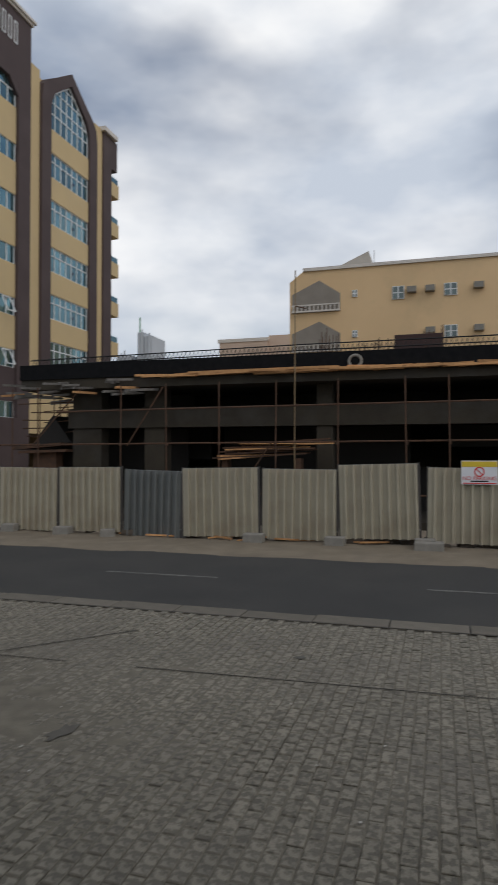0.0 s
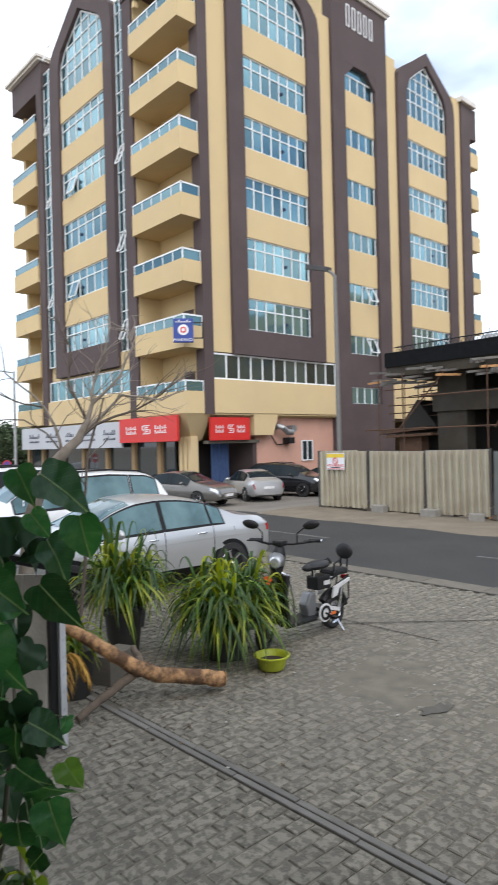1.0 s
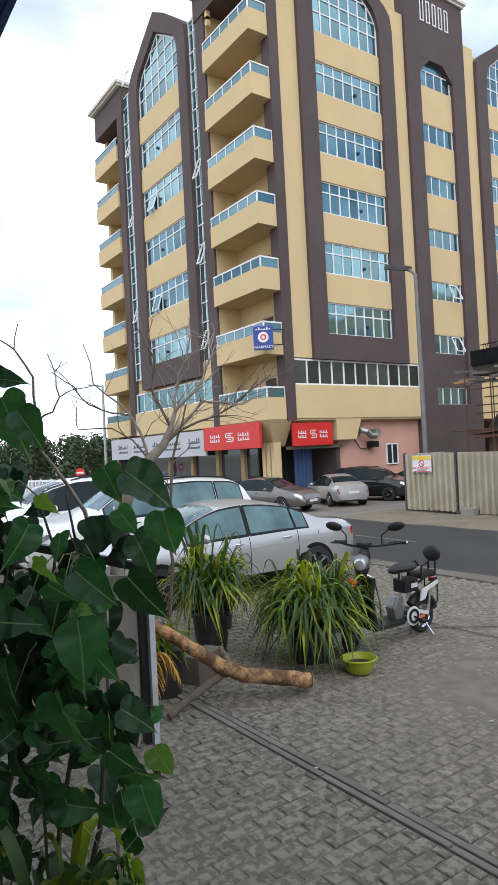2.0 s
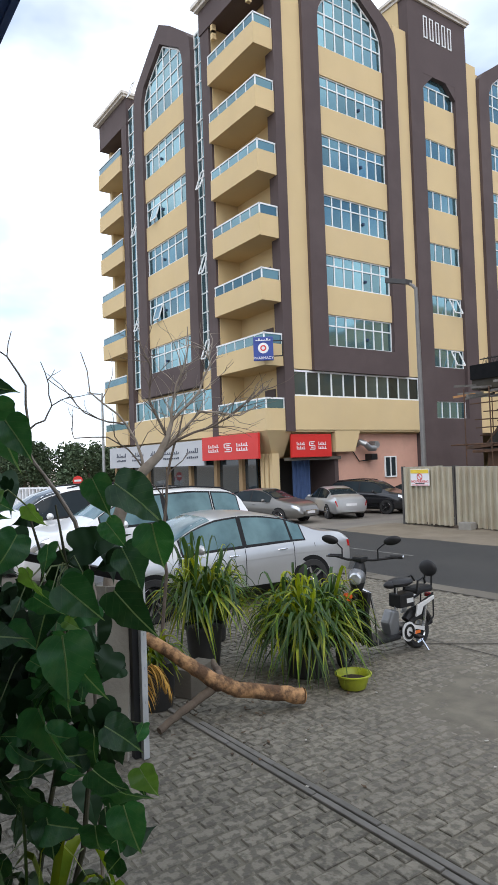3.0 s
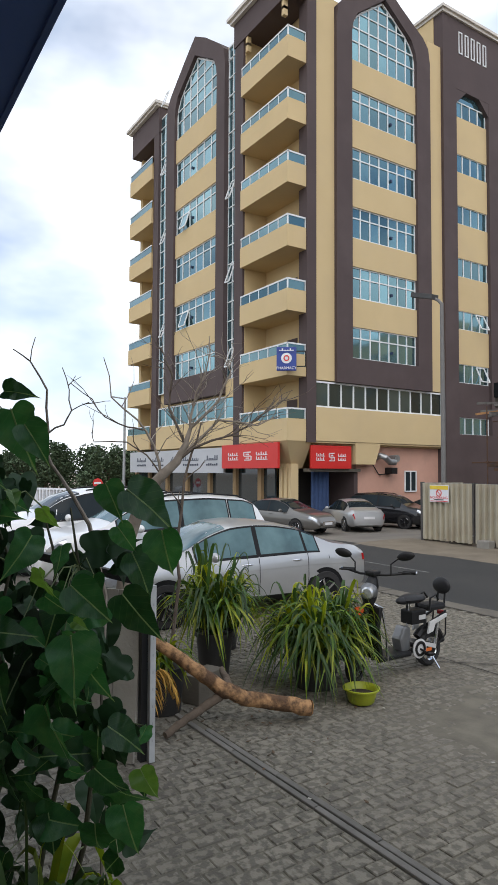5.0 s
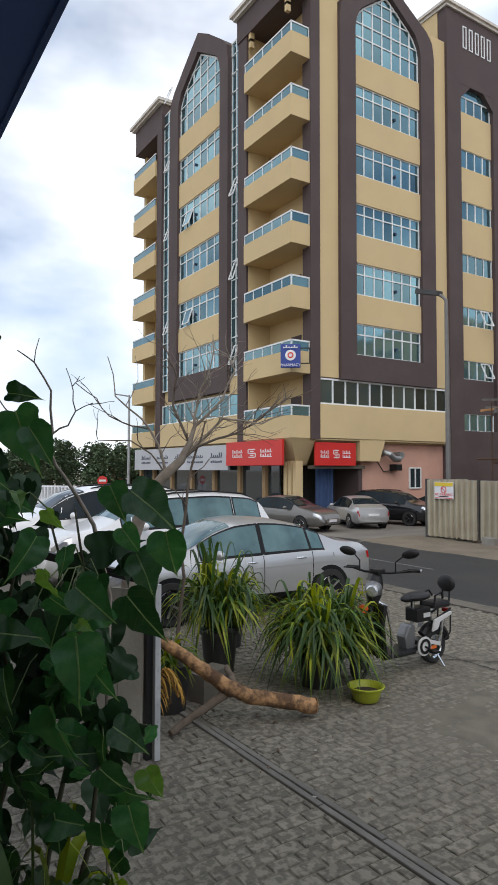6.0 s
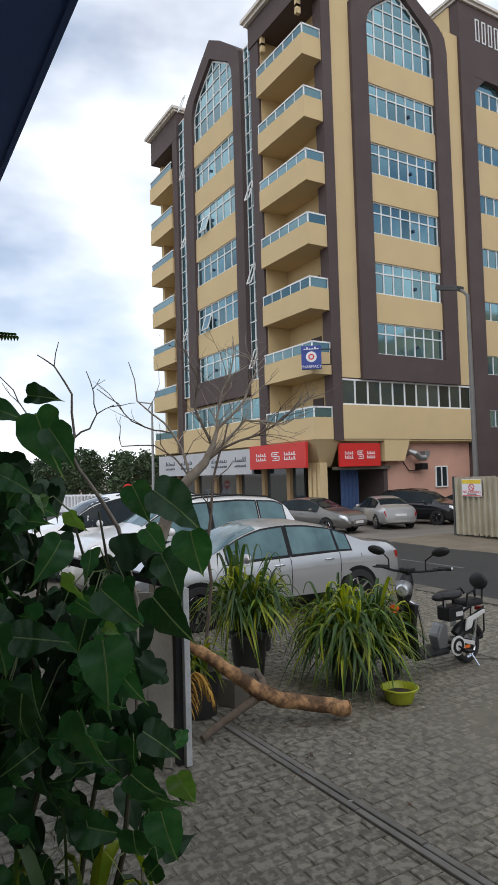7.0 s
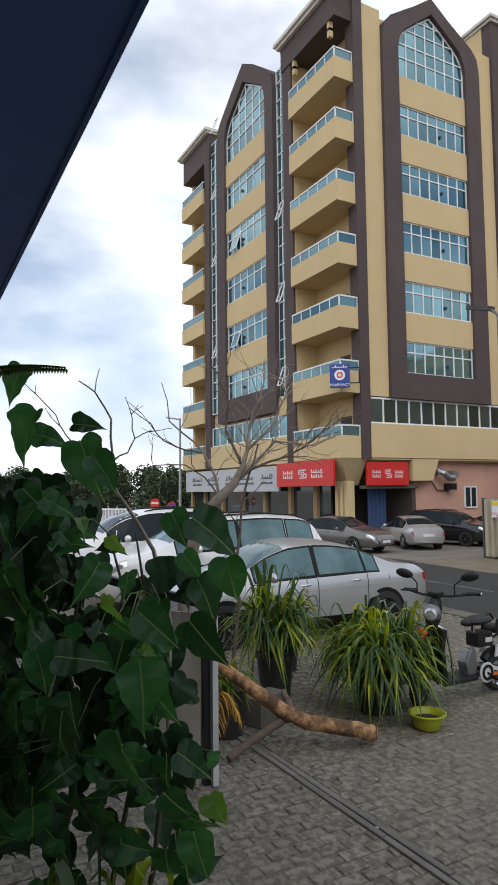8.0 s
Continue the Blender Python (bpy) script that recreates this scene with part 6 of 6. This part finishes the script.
BOUGHS = [[(-4.98, 4.58, 2.59), (-4.97, 4.60, 2.79), (-4.90, 4.70, 3.13), (-4.88, 4.73, 3.52)],
         [(-5.05, 4.47, 2.26), (-4.86, 4.76, 2.47), (-4.65, 5.06, 2.62), (-4.44, 5.38, 2.90)],
         [(-5.14, 4.34, 2.11), (-5.18, 4.28, 2.41), (-5.27, 4.14, 2.67), (-5.43, 3.92, 2.90), (-5.47, 3.85, 3.30)],
         [(-5.24, 4.19, 2.57), (-5.33, 4.06, 2.60), (-5.46, 3.87, 2.70), (-5.53, 3.76, 2.88), (-5.66, 3.58, 3.04)],
         [(-5.03, 4.50, 2.32), (-4.82, 4.81, 2.67), (-4.60, 5.13, 2.62), (-4.48, 5.32, 2.71)],
         [(-5.01, 4.54, 2.43), (-5.10, 4.40, 2.80), (-5.08, 4.42, 3.14), (-5.15, 4.33, 3.40)],
         [(-4.98, 4.58, 2.59), (-4.82, 4.81, 2.87), (-4.75, 4.91, 3.15), (-4.80, 4.85, 3.32)]]
BOUGHS.append([(-5.14, 4.34, 2.12), (-5.22, 4.22, 2.32), (-5.33, 4.05, 2.45), (-5.52, 3.78, 2.45), (-5.53, 3.76, 2.55)])
for i, pts in enumerate(BOUGHS):
    s = Shape()
    limb(s, pts, 0.009 if i in (3, 7) else 0.016, 0.0042, rng, 2 if i in (3, 7) else (4 if i == 2 else 19), 0.5)
    part("limb", s, TWIG_DARK if i % 2 else TWIG, bare, smooth=True)
s = Shape()
limb(s, [(-5.04, 4.46, 0.0), (-5.03, 4.5, 1.1), (-5.02, 4.51, 1.76), (-4.97, 4.59, 2.34), (-4.92, 4.67, 2.65)], 0.02, 0.008, rng, 3, 0.4)
part("limb", s, TWIG_DARK, bare)
sap = thing("bare_sapling", "thin leafless sapling rising out of the shrub", "sapling")
SHOOTS = [([(-2.26, 2.72, 0.0), (-2.27, 2.70, 1.2), (-2.29, 2.63, 1.90), (-2.37, 2.51, 2.13), (-2.41, 2.45, 2.25), (-2.41, 2.46, 2.35), (-2.41, 2.45, 2.55), (-2.46, 2.38, 2.69), (-2.51, 2.31, 2.75)], 0.013, 0.0028, 2),
          ([(-2.46, 2.38, 2.69), (-2.45, 2.40, 2.81)], 0.003, 0.002, 0), ([(-2.34, 2.55, 2.45), (-2.29, 2.62, 2.49)], 0.003, 0.002, 1),
          ([(-2.41, 2.46, 2.34), (-2.36, 2.52, 2.38), (-2.34, 2.55, 2.45), (-2.35, 2.54, 2.55), (-2.37, 2.51, 2.66)], 0.005, 0.002, 1)]
SHOOTS.append(([(-2.40, 2.47, 2.2), (-2.47, 2.37, 2.34), (-2.50, 2.31, 2.42), (-2.54, 2.26, 2.47), (-2.57, 2.21, 2.58), (-2.63, 2.12, 2.69), (-2.63, 2.12, 2.73)], 0.005, 0.002, 2))
for pts, r0, r1, tw in SHOOTS:
    s = Shape()
    limb(s, pts, r0, r1, rng, tw, 0.13)
    part("limb", s, TWIG, sap, smooth=True)


# ---- large heart-leaved shrub close by ----
def veined(m):
    """Pale midrib and side veins drawn along the leaf's own axes."""
    n, l = m.node_tree.nodes, m.node_tree.links
    b = n["Principled BSDF"]
    src = b.inputs["Base Color"].links[0].from_socket
    co = n.new("ShaderNodeTexCoord")
    sx = n.new("ShaderNodeSeparateXYZ")
    l.new(co.outputs["Object"], sx.inputs[0])

    def op(kind, a, c):
        o = n.new("ShaderNodeMath")
        o.operation = kind
        for i, q in enumerate((a, c)):
            if isinstance(q, (int, float)):
                o.inputs[i].default_value = q
            elif q is not None:
                l.new(q, o.inputs[i])
        return o.outputs[0]

    ax = op("ABSOLUTE", sx.outputs["X"], None)
    side = op("LESS_THAN", op("FRACT", op("MULTIPLY", op("SUBTRACT", sx.outputs["Y"], op("MULTIPLY", ax, 0.85)), 6.5), None), 0.075)
    rib = op("LESS_THAN", ax, 0.014)
    fac = op("ADD", op("MULTIPLY", side, 0.06), op("MULTIPLY", rib, 0.6))
    mx = n.new("ShaderNodeMix")
    mx.data_type = "RGBA"
    mx.inputs["B"].default_value = (0.20, 0.30, 0.10, 1)
    l.new(fac, mx.inputs["Factor"])
    l.new(src, mx.inputs["A"])
    l.new(mx.outputs["Result"], b.inputs["Base Color"])


def translucent(m, share):
    """Lets part of the light that falls on the far side of a leaf shine through it."""
    n, l = m.node_tree.nodes, m.node_tree.links
    b = n["Principled BSDF"]
    out = next(x for x in n if x.type == "OUTPUT_MATERIAL")
    hs = n.new("ShaderNodeHueSaturation")
    hs.inputs["Hue"].default_value, hs.inputs["Saturation"].default_value, hs.inputs["Value"].default_value = 0.475, 1.1, 2.2
    tr = n.new("ShaderNodeBsdfTranslucent")
    mix = n.new("ShaderNodeMixShader")
    mix.inputs["Fac"].default_value = share
    l.new(b.inputs["Base Color"].links[0].from_socket, hs.inputs["Color"])
    l.new(hs.outputs["Color"], tr.inputs["Color"])
    l.new(b.outputs[0], mix.inputs[1])
    l.new(tr.outputs[0], mix.inputs[2])
    l.new(mix.outputs[0], out.inputs["Surface"])


veined(BIG_LEAF)
veined(BIG_LEAF_NEW)
for m, share in ((BIG_LEAF, 0.28), (BIG_LEAF_NEW, 0.35), (BLADE, 0.3), (BLADE_DARK, 0.2), (BIG_LEAF_SHADED, 0.15), (CANOPY, 0.12)):
    translucent(m, share)


def heart(curl, fold, mat):
    """A heart-shaped leaf with a pointed tip along +y, length 1, folded along the midrib."""
    key = [(0.0, 0.0), (0.10, -0.07), (0.23, -0.085), (0.345, 0.0), (0.385, 0.17), (0.355, 0.36), (0.275, 0.56), (0.165, 0.75), (0.06, 0.91), (0.018, 1.02), (0.0, 1.14)]
    steps = np.linspace(0, 1, 23)
    at = np.linspace(0, 1, len(key))
    sm = [np.convolve(np.pad(np.interp(np.linspace(-0.02, 1.02, 27), at, [k[c] for k in key]), 0), [0.25, 0.5, 0.25], "same")[2:-2] for c in (0, 1)]
    half = [(max(0.0, float(x) * (1 + 0.018 * math.sin(34 * t + 40 * curl))) if 0 < i < 22 else 0.0, float(y)) for i, (t, x, y) in enumerate(zip(steps, sm[0], sm[1]))]
    half[0], half[-1] = (0.0, 0.0), (0.0, 1.14)
    s = Shape()

    def lift(x, y):
        return fold * abs(x) - curl * (y - 0.2) ** 2 + (0.19 * math.sin(9 * y + curl * 20) + 0.08 * math.sin(22 * y + fold * 30)) * abs(x) + 0.05 * math.sin(6 * y + 9 * fold) * x

    mid = [1.10 * t ** 1.35 for t in steps]
    for sd in (1, -1):
        v = []
        for (x, y), my in zip(half, mid):
            v += [(0, my, lift(0, my)), (sd * x * 0.55, my + (y - my) * 0.55, lift(x * 0.55, my + (y - my) * 0.55)), (sd * x, y, lift(x, y))]
        s.add(v, [(3 * i + j, 3 * i + j + 1, 3 * i + j + 4, 3 * i + j + 3) for i in range(len(half) - 1) for j in range(2)])
    me = s.mesh("leaf", mat, smooth=True)
    return me


HEARTS = [heart(0.22, 0.30, BIG_LEAF), heart(0.45, 0.16, BIG_LEAF), heart(0.32, 0.50, BIG_LEAF), heart(0.14, 0.12, BIG_LEAF), heart(0.25, 0.3, BIG_LEAF_NEW)]
RIBM = Shape().tube([(0, -0.02, 0.004), (0, 0.4, 0.0), (0, 0.98, -0.06)], [0.012, 0.008, 0.002], 5).mesh("midrib", VEIN)
shrub = thing("heart_leaved_shrub", "large dark green heart-leaved shrub in shade beside the viewer", "shrub")
RIGHT, AHEAD = Vector((0.565, 0.825, 0)), Vector((-0.825, 0.565, 0))
FOOT = Vector((0.68, 1.60, 0))


def spot(d, s, z):
    """A place d metres ahead of the doorway, s to the right, at height z."""
    return FOOT + AHEAD * d + RIGHT * s + Vector((0, 0, z))


def leaf(centre, length, angle, tip_back, yaw, mesh):
    a = radians(angle)
    tip = (-Vector((0, 0, 1)) * math.cos(a) + RIGHT * math.sin(a) + AHEAD * tip_back).normalized()
    nrm = (-AHEAD * math.cos(radians(yaw)) + RIGHT * math.sin(radians(yaw)) + Vector((0, 0, 0.35)))
    x = tip.cross(nrm).normalized()
    nrm = x.cross(tip)
    m = Matrix((x, tip, nrm)).transposed().to_4x4()
    m.translation = Vector(centre) - tip * length * 0.42
    ob = piece("leaf", mesh, shrub, m @ Matrix.Scale(length, 4))
    return ob, m.translation


main_stems = [(2.65, -0.78, 0.45), (2.7, -0.92, 0.5), (2.7, -1.15, 0.4), (2.6, -1.4, 0.5)]
tops = []
for i, (d, s0, lean) in enumerate(main_stems):
    pts = [spot(d + 0.3, s0 - 0.15, 0), spot(d + 0.2, s0 - 0.05 * i, 0.5), spot(d + 0.12, s0 + 0.07, 1.0), spot(d + 0.15, s0 - 0.05, 1.4), spot(d + 0.05, s0 + 0.03 * i, 1.75), spot(d + 0.05, s0 - 0.04, 2.0)]
    part("stem", Shape().tube(pts, [0.014, 0.013, 0.011, 0.009, 0.007, 0.004], 8), STEM, shrub, smooth=True)
    tops.append(pts)
UPPER_LEAVES = [  # ahead, to the right, height, length, turn, mesh
    (2.12, -1.1, 2.59, 0.17, -20, 0), (2.2, -1.09, 2.41, 0.25, -20, 2), (2.28, -1.05, 2.4, 0.17, 75, 1), (2.16, -0.85, 2.43, 0.13, 85, 2), (2.24, -0.87, 2.29, 0.27, 22, 0), (2.12, -0.77, 2.26, 0.18, 30, 2), (2.2, -0.97, 2.14, 0.16, 60, 1), (2.28, -1.16, 1.78, 0.3, 28, 0), (2.16, -0.88, 1.6, 0.2, 80, 3), (2.24, -0.66, 1.47, 0.3, 3, 0), (2.12, -0.92, 1.35, 0.24, -10, 1), (2.2, -0.71, 1.25, 0.27, 22, 2)]
LOWER_LEAVES = [
    (2.12, -0.38, 2.04, 0.25, 50, 0), (2.2, -0.33, 1.88, 0.22, 8, 2), (2.28, -0.43, 1.79, 0.23, 22, 0), (2.16, -0.51, 2.06, 0.17, 20, 3), (2.24, -0.48, 1.92, 0.14, 35, 1), (2.12, -0.41, 1.68, 0.23, 40, 3), (2.2, -0.47, 1.24, 0.19, 50, 0), (2.28, -0.4, 1.05, 0.16, 25, 4), (2.16, -0.44, 0.96, 0.21, 14, 0), (2.24, -0.57, 0.87, 0.19, 0, 1), (2.12, -0.72, 2.0, 0.11, 30, 4), (2.2, -0.63, 1.62, 0.07, 60, 4), (2.28, -0.74, 0.87, 0.2, 8, 0), (2.16, -1.03, 1.02, 0.23, -8, 1), (2.24, -0.77, 1.76, 0.15, 20, 4), (2.12, -0.58, 1.72, 0.21, 45, 2), (2.2, -0.52, 1.09, 0.18, 45, 1), (2.28, -1.06, 1.53, 0.23, 10, 2)]
for d, s0, z, L, a, k in UPPER_LEAVES + LOWER_LEAVES:
    ob, base = leaf(spot(d, s0, z), L * 0.84, a, random.uniform(-0.1, 0.45), random.uniform(-45, 45), HEARTS[k])
    piece("midrib", RIBM, ob)
r = random.Random(77)


def crown_top(s0):
    """Height of the crown's upper outline, s0 metres to the right."""
    return 1.84 if s0 > -0.85 else (1.84 + (-0.85 - s0) * 1.5 if s0 > -1.1 else 2.22)


def leaf_pose(centre, length, angle, tip_back, yaw):
    a = radians(angle)
    tip = (-Vector((0, 0, 1)) * math.cos(a) + RIGHT * math.sin(a) + AHEAD * tip_back).normalized()
    nrm = (-AHEAD * math.cos(radians(yaw)) + RIGHT * math.sin(radians(yaw)) + Vector((0, 0, 0.35)))
    x = tip.cross(nrm).normalized()
    m = Matrix((x, tip, x.cross(tip))).transposed().to_4x4()
    m.translation = Vector(centre) - tip * length * 0.42
    return m @ Matrix.Scale(length, 4)


def crown_spot(near, far):
    s0 = -0.46 - 1.7 * r.random() ** 1.25
    z = 0.35 + (crown_top(s0) - 0.35) * r.random() ** 0.8
    if 1.22 < z < 1.75 and s0 > -0.62:
        s0 -= 0.2
    if z < 1.3 and s0 > -0.92 and r.random() < 0.62:
        s0 -= r.uniform(0.35, 0.9)
    return spot(r.uniform(near, far), s0, z), s0


for i in range(270):
    c, s0 = crown_spot(2.25, 2.6)
    if (c.z > 1.45 and s0 > -0.95 and i % 3) or (c.z < 0.85 and i % 3):
        continue
    L = 0.08 + 0.12 * r.random() ** 1.3
    mesh = HEARTS[r.randrange(4)] if r.random() > 0.015 else HEARTS[4]
    ob, base = leaf(c, L, r.gauss(8, 48), r.uniform(-0.6, 0.7), r.uniform(-75, 75), mesh)
    if i % 3 == 0:
        st0 = tops[min(range(len(tops)), key=lambda k: abs(main_stems[k][1] - s0))]
        hub = min((Vector(p) for p in st0), key=lambda p: (p - base).length)
        if (hub - base).length < 0.5:
            part("petiole", Shape().tube([hub, hub.lerp(base, 0.5) + Vector((0, 0, 0.05)), base], [0.004, 0.003, 0.002], 5), PETIOLE, shrub)
# leaves deep in the crown, with their shade put into the colour
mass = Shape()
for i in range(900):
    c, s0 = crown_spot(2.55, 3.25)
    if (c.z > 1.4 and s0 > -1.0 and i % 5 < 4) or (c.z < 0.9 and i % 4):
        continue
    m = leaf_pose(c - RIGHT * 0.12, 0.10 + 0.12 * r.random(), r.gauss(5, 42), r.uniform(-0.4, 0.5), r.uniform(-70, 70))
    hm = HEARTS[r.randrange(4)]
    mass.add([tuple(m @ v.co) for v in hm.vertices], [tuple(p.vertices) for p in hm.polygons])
tagged(part("inner_leaves", mass, BIG_LEAF_SHADED, shrub, "dense inner foliage coloured dark for shade", smooth=True), kind="stuff")
# a small fern tip reaching in from the side
fern = thing("fern_tip", "small toothed fern tip reaching over the shrub", "fern")
fp = [spot(1.9, -1.35, 2.52), spot(1.9, -1.08, 2.585), spot(1.9, -0.93, 2.595), spot(1.9, -0.825, 2.585)]
part("rib", Shape().tube([spot(1.9, -2.1, 0.0), spot(1.9, -2.0, 1.6)] + fp, [0.006, 0.005, 0.003, 0.002, 0.0015, 0.001], 5), STEM, fern)
FL = blade_mesh(0.026, 0.003, -0.005, 0.021, BLADE_DARK)
for i in range(26):
    f = i / 25
    p = fp[1].lerp(fp[3], f) + Vector((0, 0, 0.008 * math.sin(3.1 * f)))
    for sd in (65, 255):
        piece("leaflet", FL, fern, Matrix.Translation(p) @ pose(0, 0, 0, 0, 50 if sd == 65 else -30, 55 + sd) @ Matrix.Scale(1.15 - 0.5 * f, 4))

# ---- marks on the paving ----
TAR = material("dark_oily_stain", (0.10, 0.092, 0.076), 0.8, other=(0.075, 0.07, 0.058), scale=12)
mk = random.Random(9)
for x, y, w in ((-2.25, 6.10, 0.12), (-0.82, 8.5, 0.06)):
    ang = mk.uniform(0, 3)
    pts = []
    for i in range(14):
        a = i * 2 * math.pi / 14
        rr = w * mk.uniform(0.55, 1.15)
        px, py = rr * math.cos(a) * 1.7, rr * math.sin(a) * 0.75
        pts.append((x + px * math.cos(ang) - py * math.sin(ang), y + px * math.sin(ang) + py * math.cos(ang), 0.0035))
    tagged(part("oil_stain", Shape().prism(pts, (0, 0, 0.001)), TAR), "small dark oil stain on the paving", "stain", "paving stains")
CRACK = material("open_joint", (0.04, 0.036, 0.03), 0.9, other=(0.085, 0.078, 0.064), scale=3, spread=0.3)
GAP = part("movement_joint", Shape().beam((-5.2, 7.60, 0.006), (-3.2, 7.66, 0.006), 0.011, 0.004).beam((-2.4, 7.70, 0.006), (1.9, 7.86, 0.006), 0.012, 0.004).beam((-4.4, 7.45, 0.006), (-3.0, 9.0, 0.006), 0.014, 0.004).beam((-9.0, 9.99, 0.004), (2.2, 10.01, 0.004), 0.03, 0.004), CRACK)
tagged(GAP, "dark open movement joint across the paving", "joint", kind="structure")
leafm = material("litter", (0.45, 0.43, 0.38), 0.9, scale=9)
for i in range(26):
    x, y = mk.uniform(-5, 1.5), mk.uniform(3.4, 9.8)
    o = part("litter_scrap", Shape().box((-0.02, -0.012, 0.006), (mk.uniform(-0.005, 0.01), 0.004, 0.010)), leafm)
    o.matrix_basis = pose(x, y, 0.0, 0, 0, mk.uniform(0, 180))
    tagged(o, "small pale scrap of litter on the paving", "litter", "litter")

DRY_LEAF = material("dry_leaf_litter", (0.07, 0.045, 0.028), 0.9, other=(0.13, 0.085, 0.045), scale=20, vary=0.4)
for i in range(46):
    a, d = mk.uniform(0, 6.28), abs(mk.gauss(0, 0.5))
    cx, cy = ((-4.0, 4.75), (-4.45, 5.3), (-3.5, 4.45))[i % 3]
    k = mk.uniform(0.012, 0.032)
    o = part("dry_leaf", Shape().prism([(-k, 0, 0.005), (-k * 0.3, -k * 0.5, 0.007), (k, 0, 0.012), (-k * 0.2, k * 0.45, 0.006)], (0, 0, 0.003)), DRY_LEAF)
    o.matrix_basis = pose(cx + d * math.cos(a), cy + d * math.sin(a) * 0.7, 0.001, 0, 0, mk.uniform(0, 360))
    tagged(o, "small curled brown dry leaf on the paving", "dry leaf", "dry leaves")

# ---- dust and sand that fill the joints of the paving ----
DUST = material("paving_dust", (0.178, 0.161, 0.124), 0.95, other=(0.11, 0.099, 0.075), scale=5, spread=0.4, bump=0.5, bump_scale=50, stain=(0.13, 0.115, 0.09), stain_scale=1.1, stain_amount=0.5)
NX, NY, GS = 235, 205, 0.05


def dust_height(x, y):
    trodden = max(0.0, 1 - math.hypot((x + 2.2) / 2.1, (y - 6.9) / 1.7))
    patch = max(0.0, noise.noise((x * 0.7, y * 0.7, 2.0)))
    return -0.0115 + 0.0075 * min(1.0, trodden * 2.4) + 0.005 * patch + 0.003 * noise.noise((x * 4, y * 4, 1.0)) + 0.002 * noise.noise((x * 11, y * 11, 3.0))


dv = [(-7.0 + i * GS, -0.3 + j * GS, dust_height(-7.0 + i * GS, -0.3 + j * GS)) for j in range(NY) for i in range(NX)]
dm = bpy.data.meshes.new("joint_dust")
dm.from_pydata(dv, [], [(j * NX + i, j * NX + i + 1, (j + 1) * NX + i + 1, (j + 1) * NX + i) for j in range(NY - 1) for i in range(NX - 1)])
dm.materials.append(DUST)
dm.shade_smooth()
tagged(new("joint_dust", dm), "pale dust and sand filling the joints of the paving", "dust", kind="stuff")

# ---- paving blocks ----
PW, PL = 0.105, 0.194


def paver_geometry(x, y, dz, rot, tilt, gap=0.005, ch=0.008, w=PW, l=PL):
    a, b = w / 2 - gap, l / 2 - gap
    c, s = math.cos(rot), math.sin(rot)
    v = []
    for k, (u, q, z) in enumerate([(-a, -b, -0.03), (a, -b, -0.03), (a, b, -0.03), (-a, b, -0.03), (-a, -b, -ch), (a, -b, -ch), (a, b, -ch), (-a, b, -ch),
                                   (-a + ch, -b + ch, 0), (a - ch, -b + ch, 0), (a - ch, b - ch, 0), (-a + ch, b - ch, 0)]):
        v.append((x + u * c - q * s, y + u * s + q * c, z + dz + tilt * q))
    f = [(8, 9, 10, 11)] + [(i, (i + 1) % 4, 4 + (i + 1) % 4, 4 + i) for i in range(4)] + [(4 + i, 4 + (i + 1) % 4, 8 + (i + 1) % 4, 8 + i) for i in range(4)]
    return v, f


base_v, base_f = paver_geometry(0, 0, 0, 0, 0)
pm = bpy.data.meshes.new("paver")
pm.from_pydata(base_v, [], base_f)
pm.materials.append(PAVER)
rest = Shape()
pr = random.Random(31)
count = 0
for i in range(int(14.6 / PW)):
    x = -9.8 + i * PW
    for j in range(int(10.8 / PL)):
        y = -0.56 + j * PL + (PL / 2 if i % 2 else 0)
        line = 4.235 + 0.022 * (x + 3)
        if -4.7 < x and line - PL * 0.5 < y < line + 0.12 + PL * 0.5:
            for lo, hi in ((y - PL / 2, line - 0.006), (line + 0.122, y + PL / 2)):
                if 0.035 < hi - lo < PL:
                    rest.add(*paver_geometry(x, (lo + hi) / 2, pr.uniform(-0.004, 0.001), 0, 0, 0.004, 0.006, PW, hi - lo))
            continue
        if y > 9.95:
            continue
        sag = 0.006 * noise.noise((x * 0.8, y * 0.8, 5.0)) + pr.uniform(-0.002, 0.002)
        rot, tilt = radians(pr.gauss(0.0, 0.9)), pr.gauss(0, 0.012)
        if -1.5 < x < 0.25 and 3.2 < y < 5.1 and count < 300 and abs(y - line) > 0.3:
            count += 1
            piece("paver", pm, pavement, pose(x, y, sag, math.degrees(tilt), 0, math.degrees(rot)))
        else:
            worn = max(0.0, min(1.0, 0.5 + 1.6 * noise.noise((x * 0.45, y * 0.45, 9.0))))
            sag -= 0.004 * worn
            rest.add(*paver_geometry(x + pr.uniform(-0.004, 0.004), y + pr.uniform(-0.008, 0.008), sag, rot, tilt, 0.003 + 0.003 * pr.random(), 0.004 + 0.007 * pr.random()))
rm = bpy.data.meshes.new("paver_field")
rm.from_pydata(rest.v, [], rest.f)
rm.materials.append(PAVER_LOOSE)
pf = new("paver_field", rm)
pf.parent = pavement
tagged(pf, "worn grey paving blocks in running bond", kind="stuff")
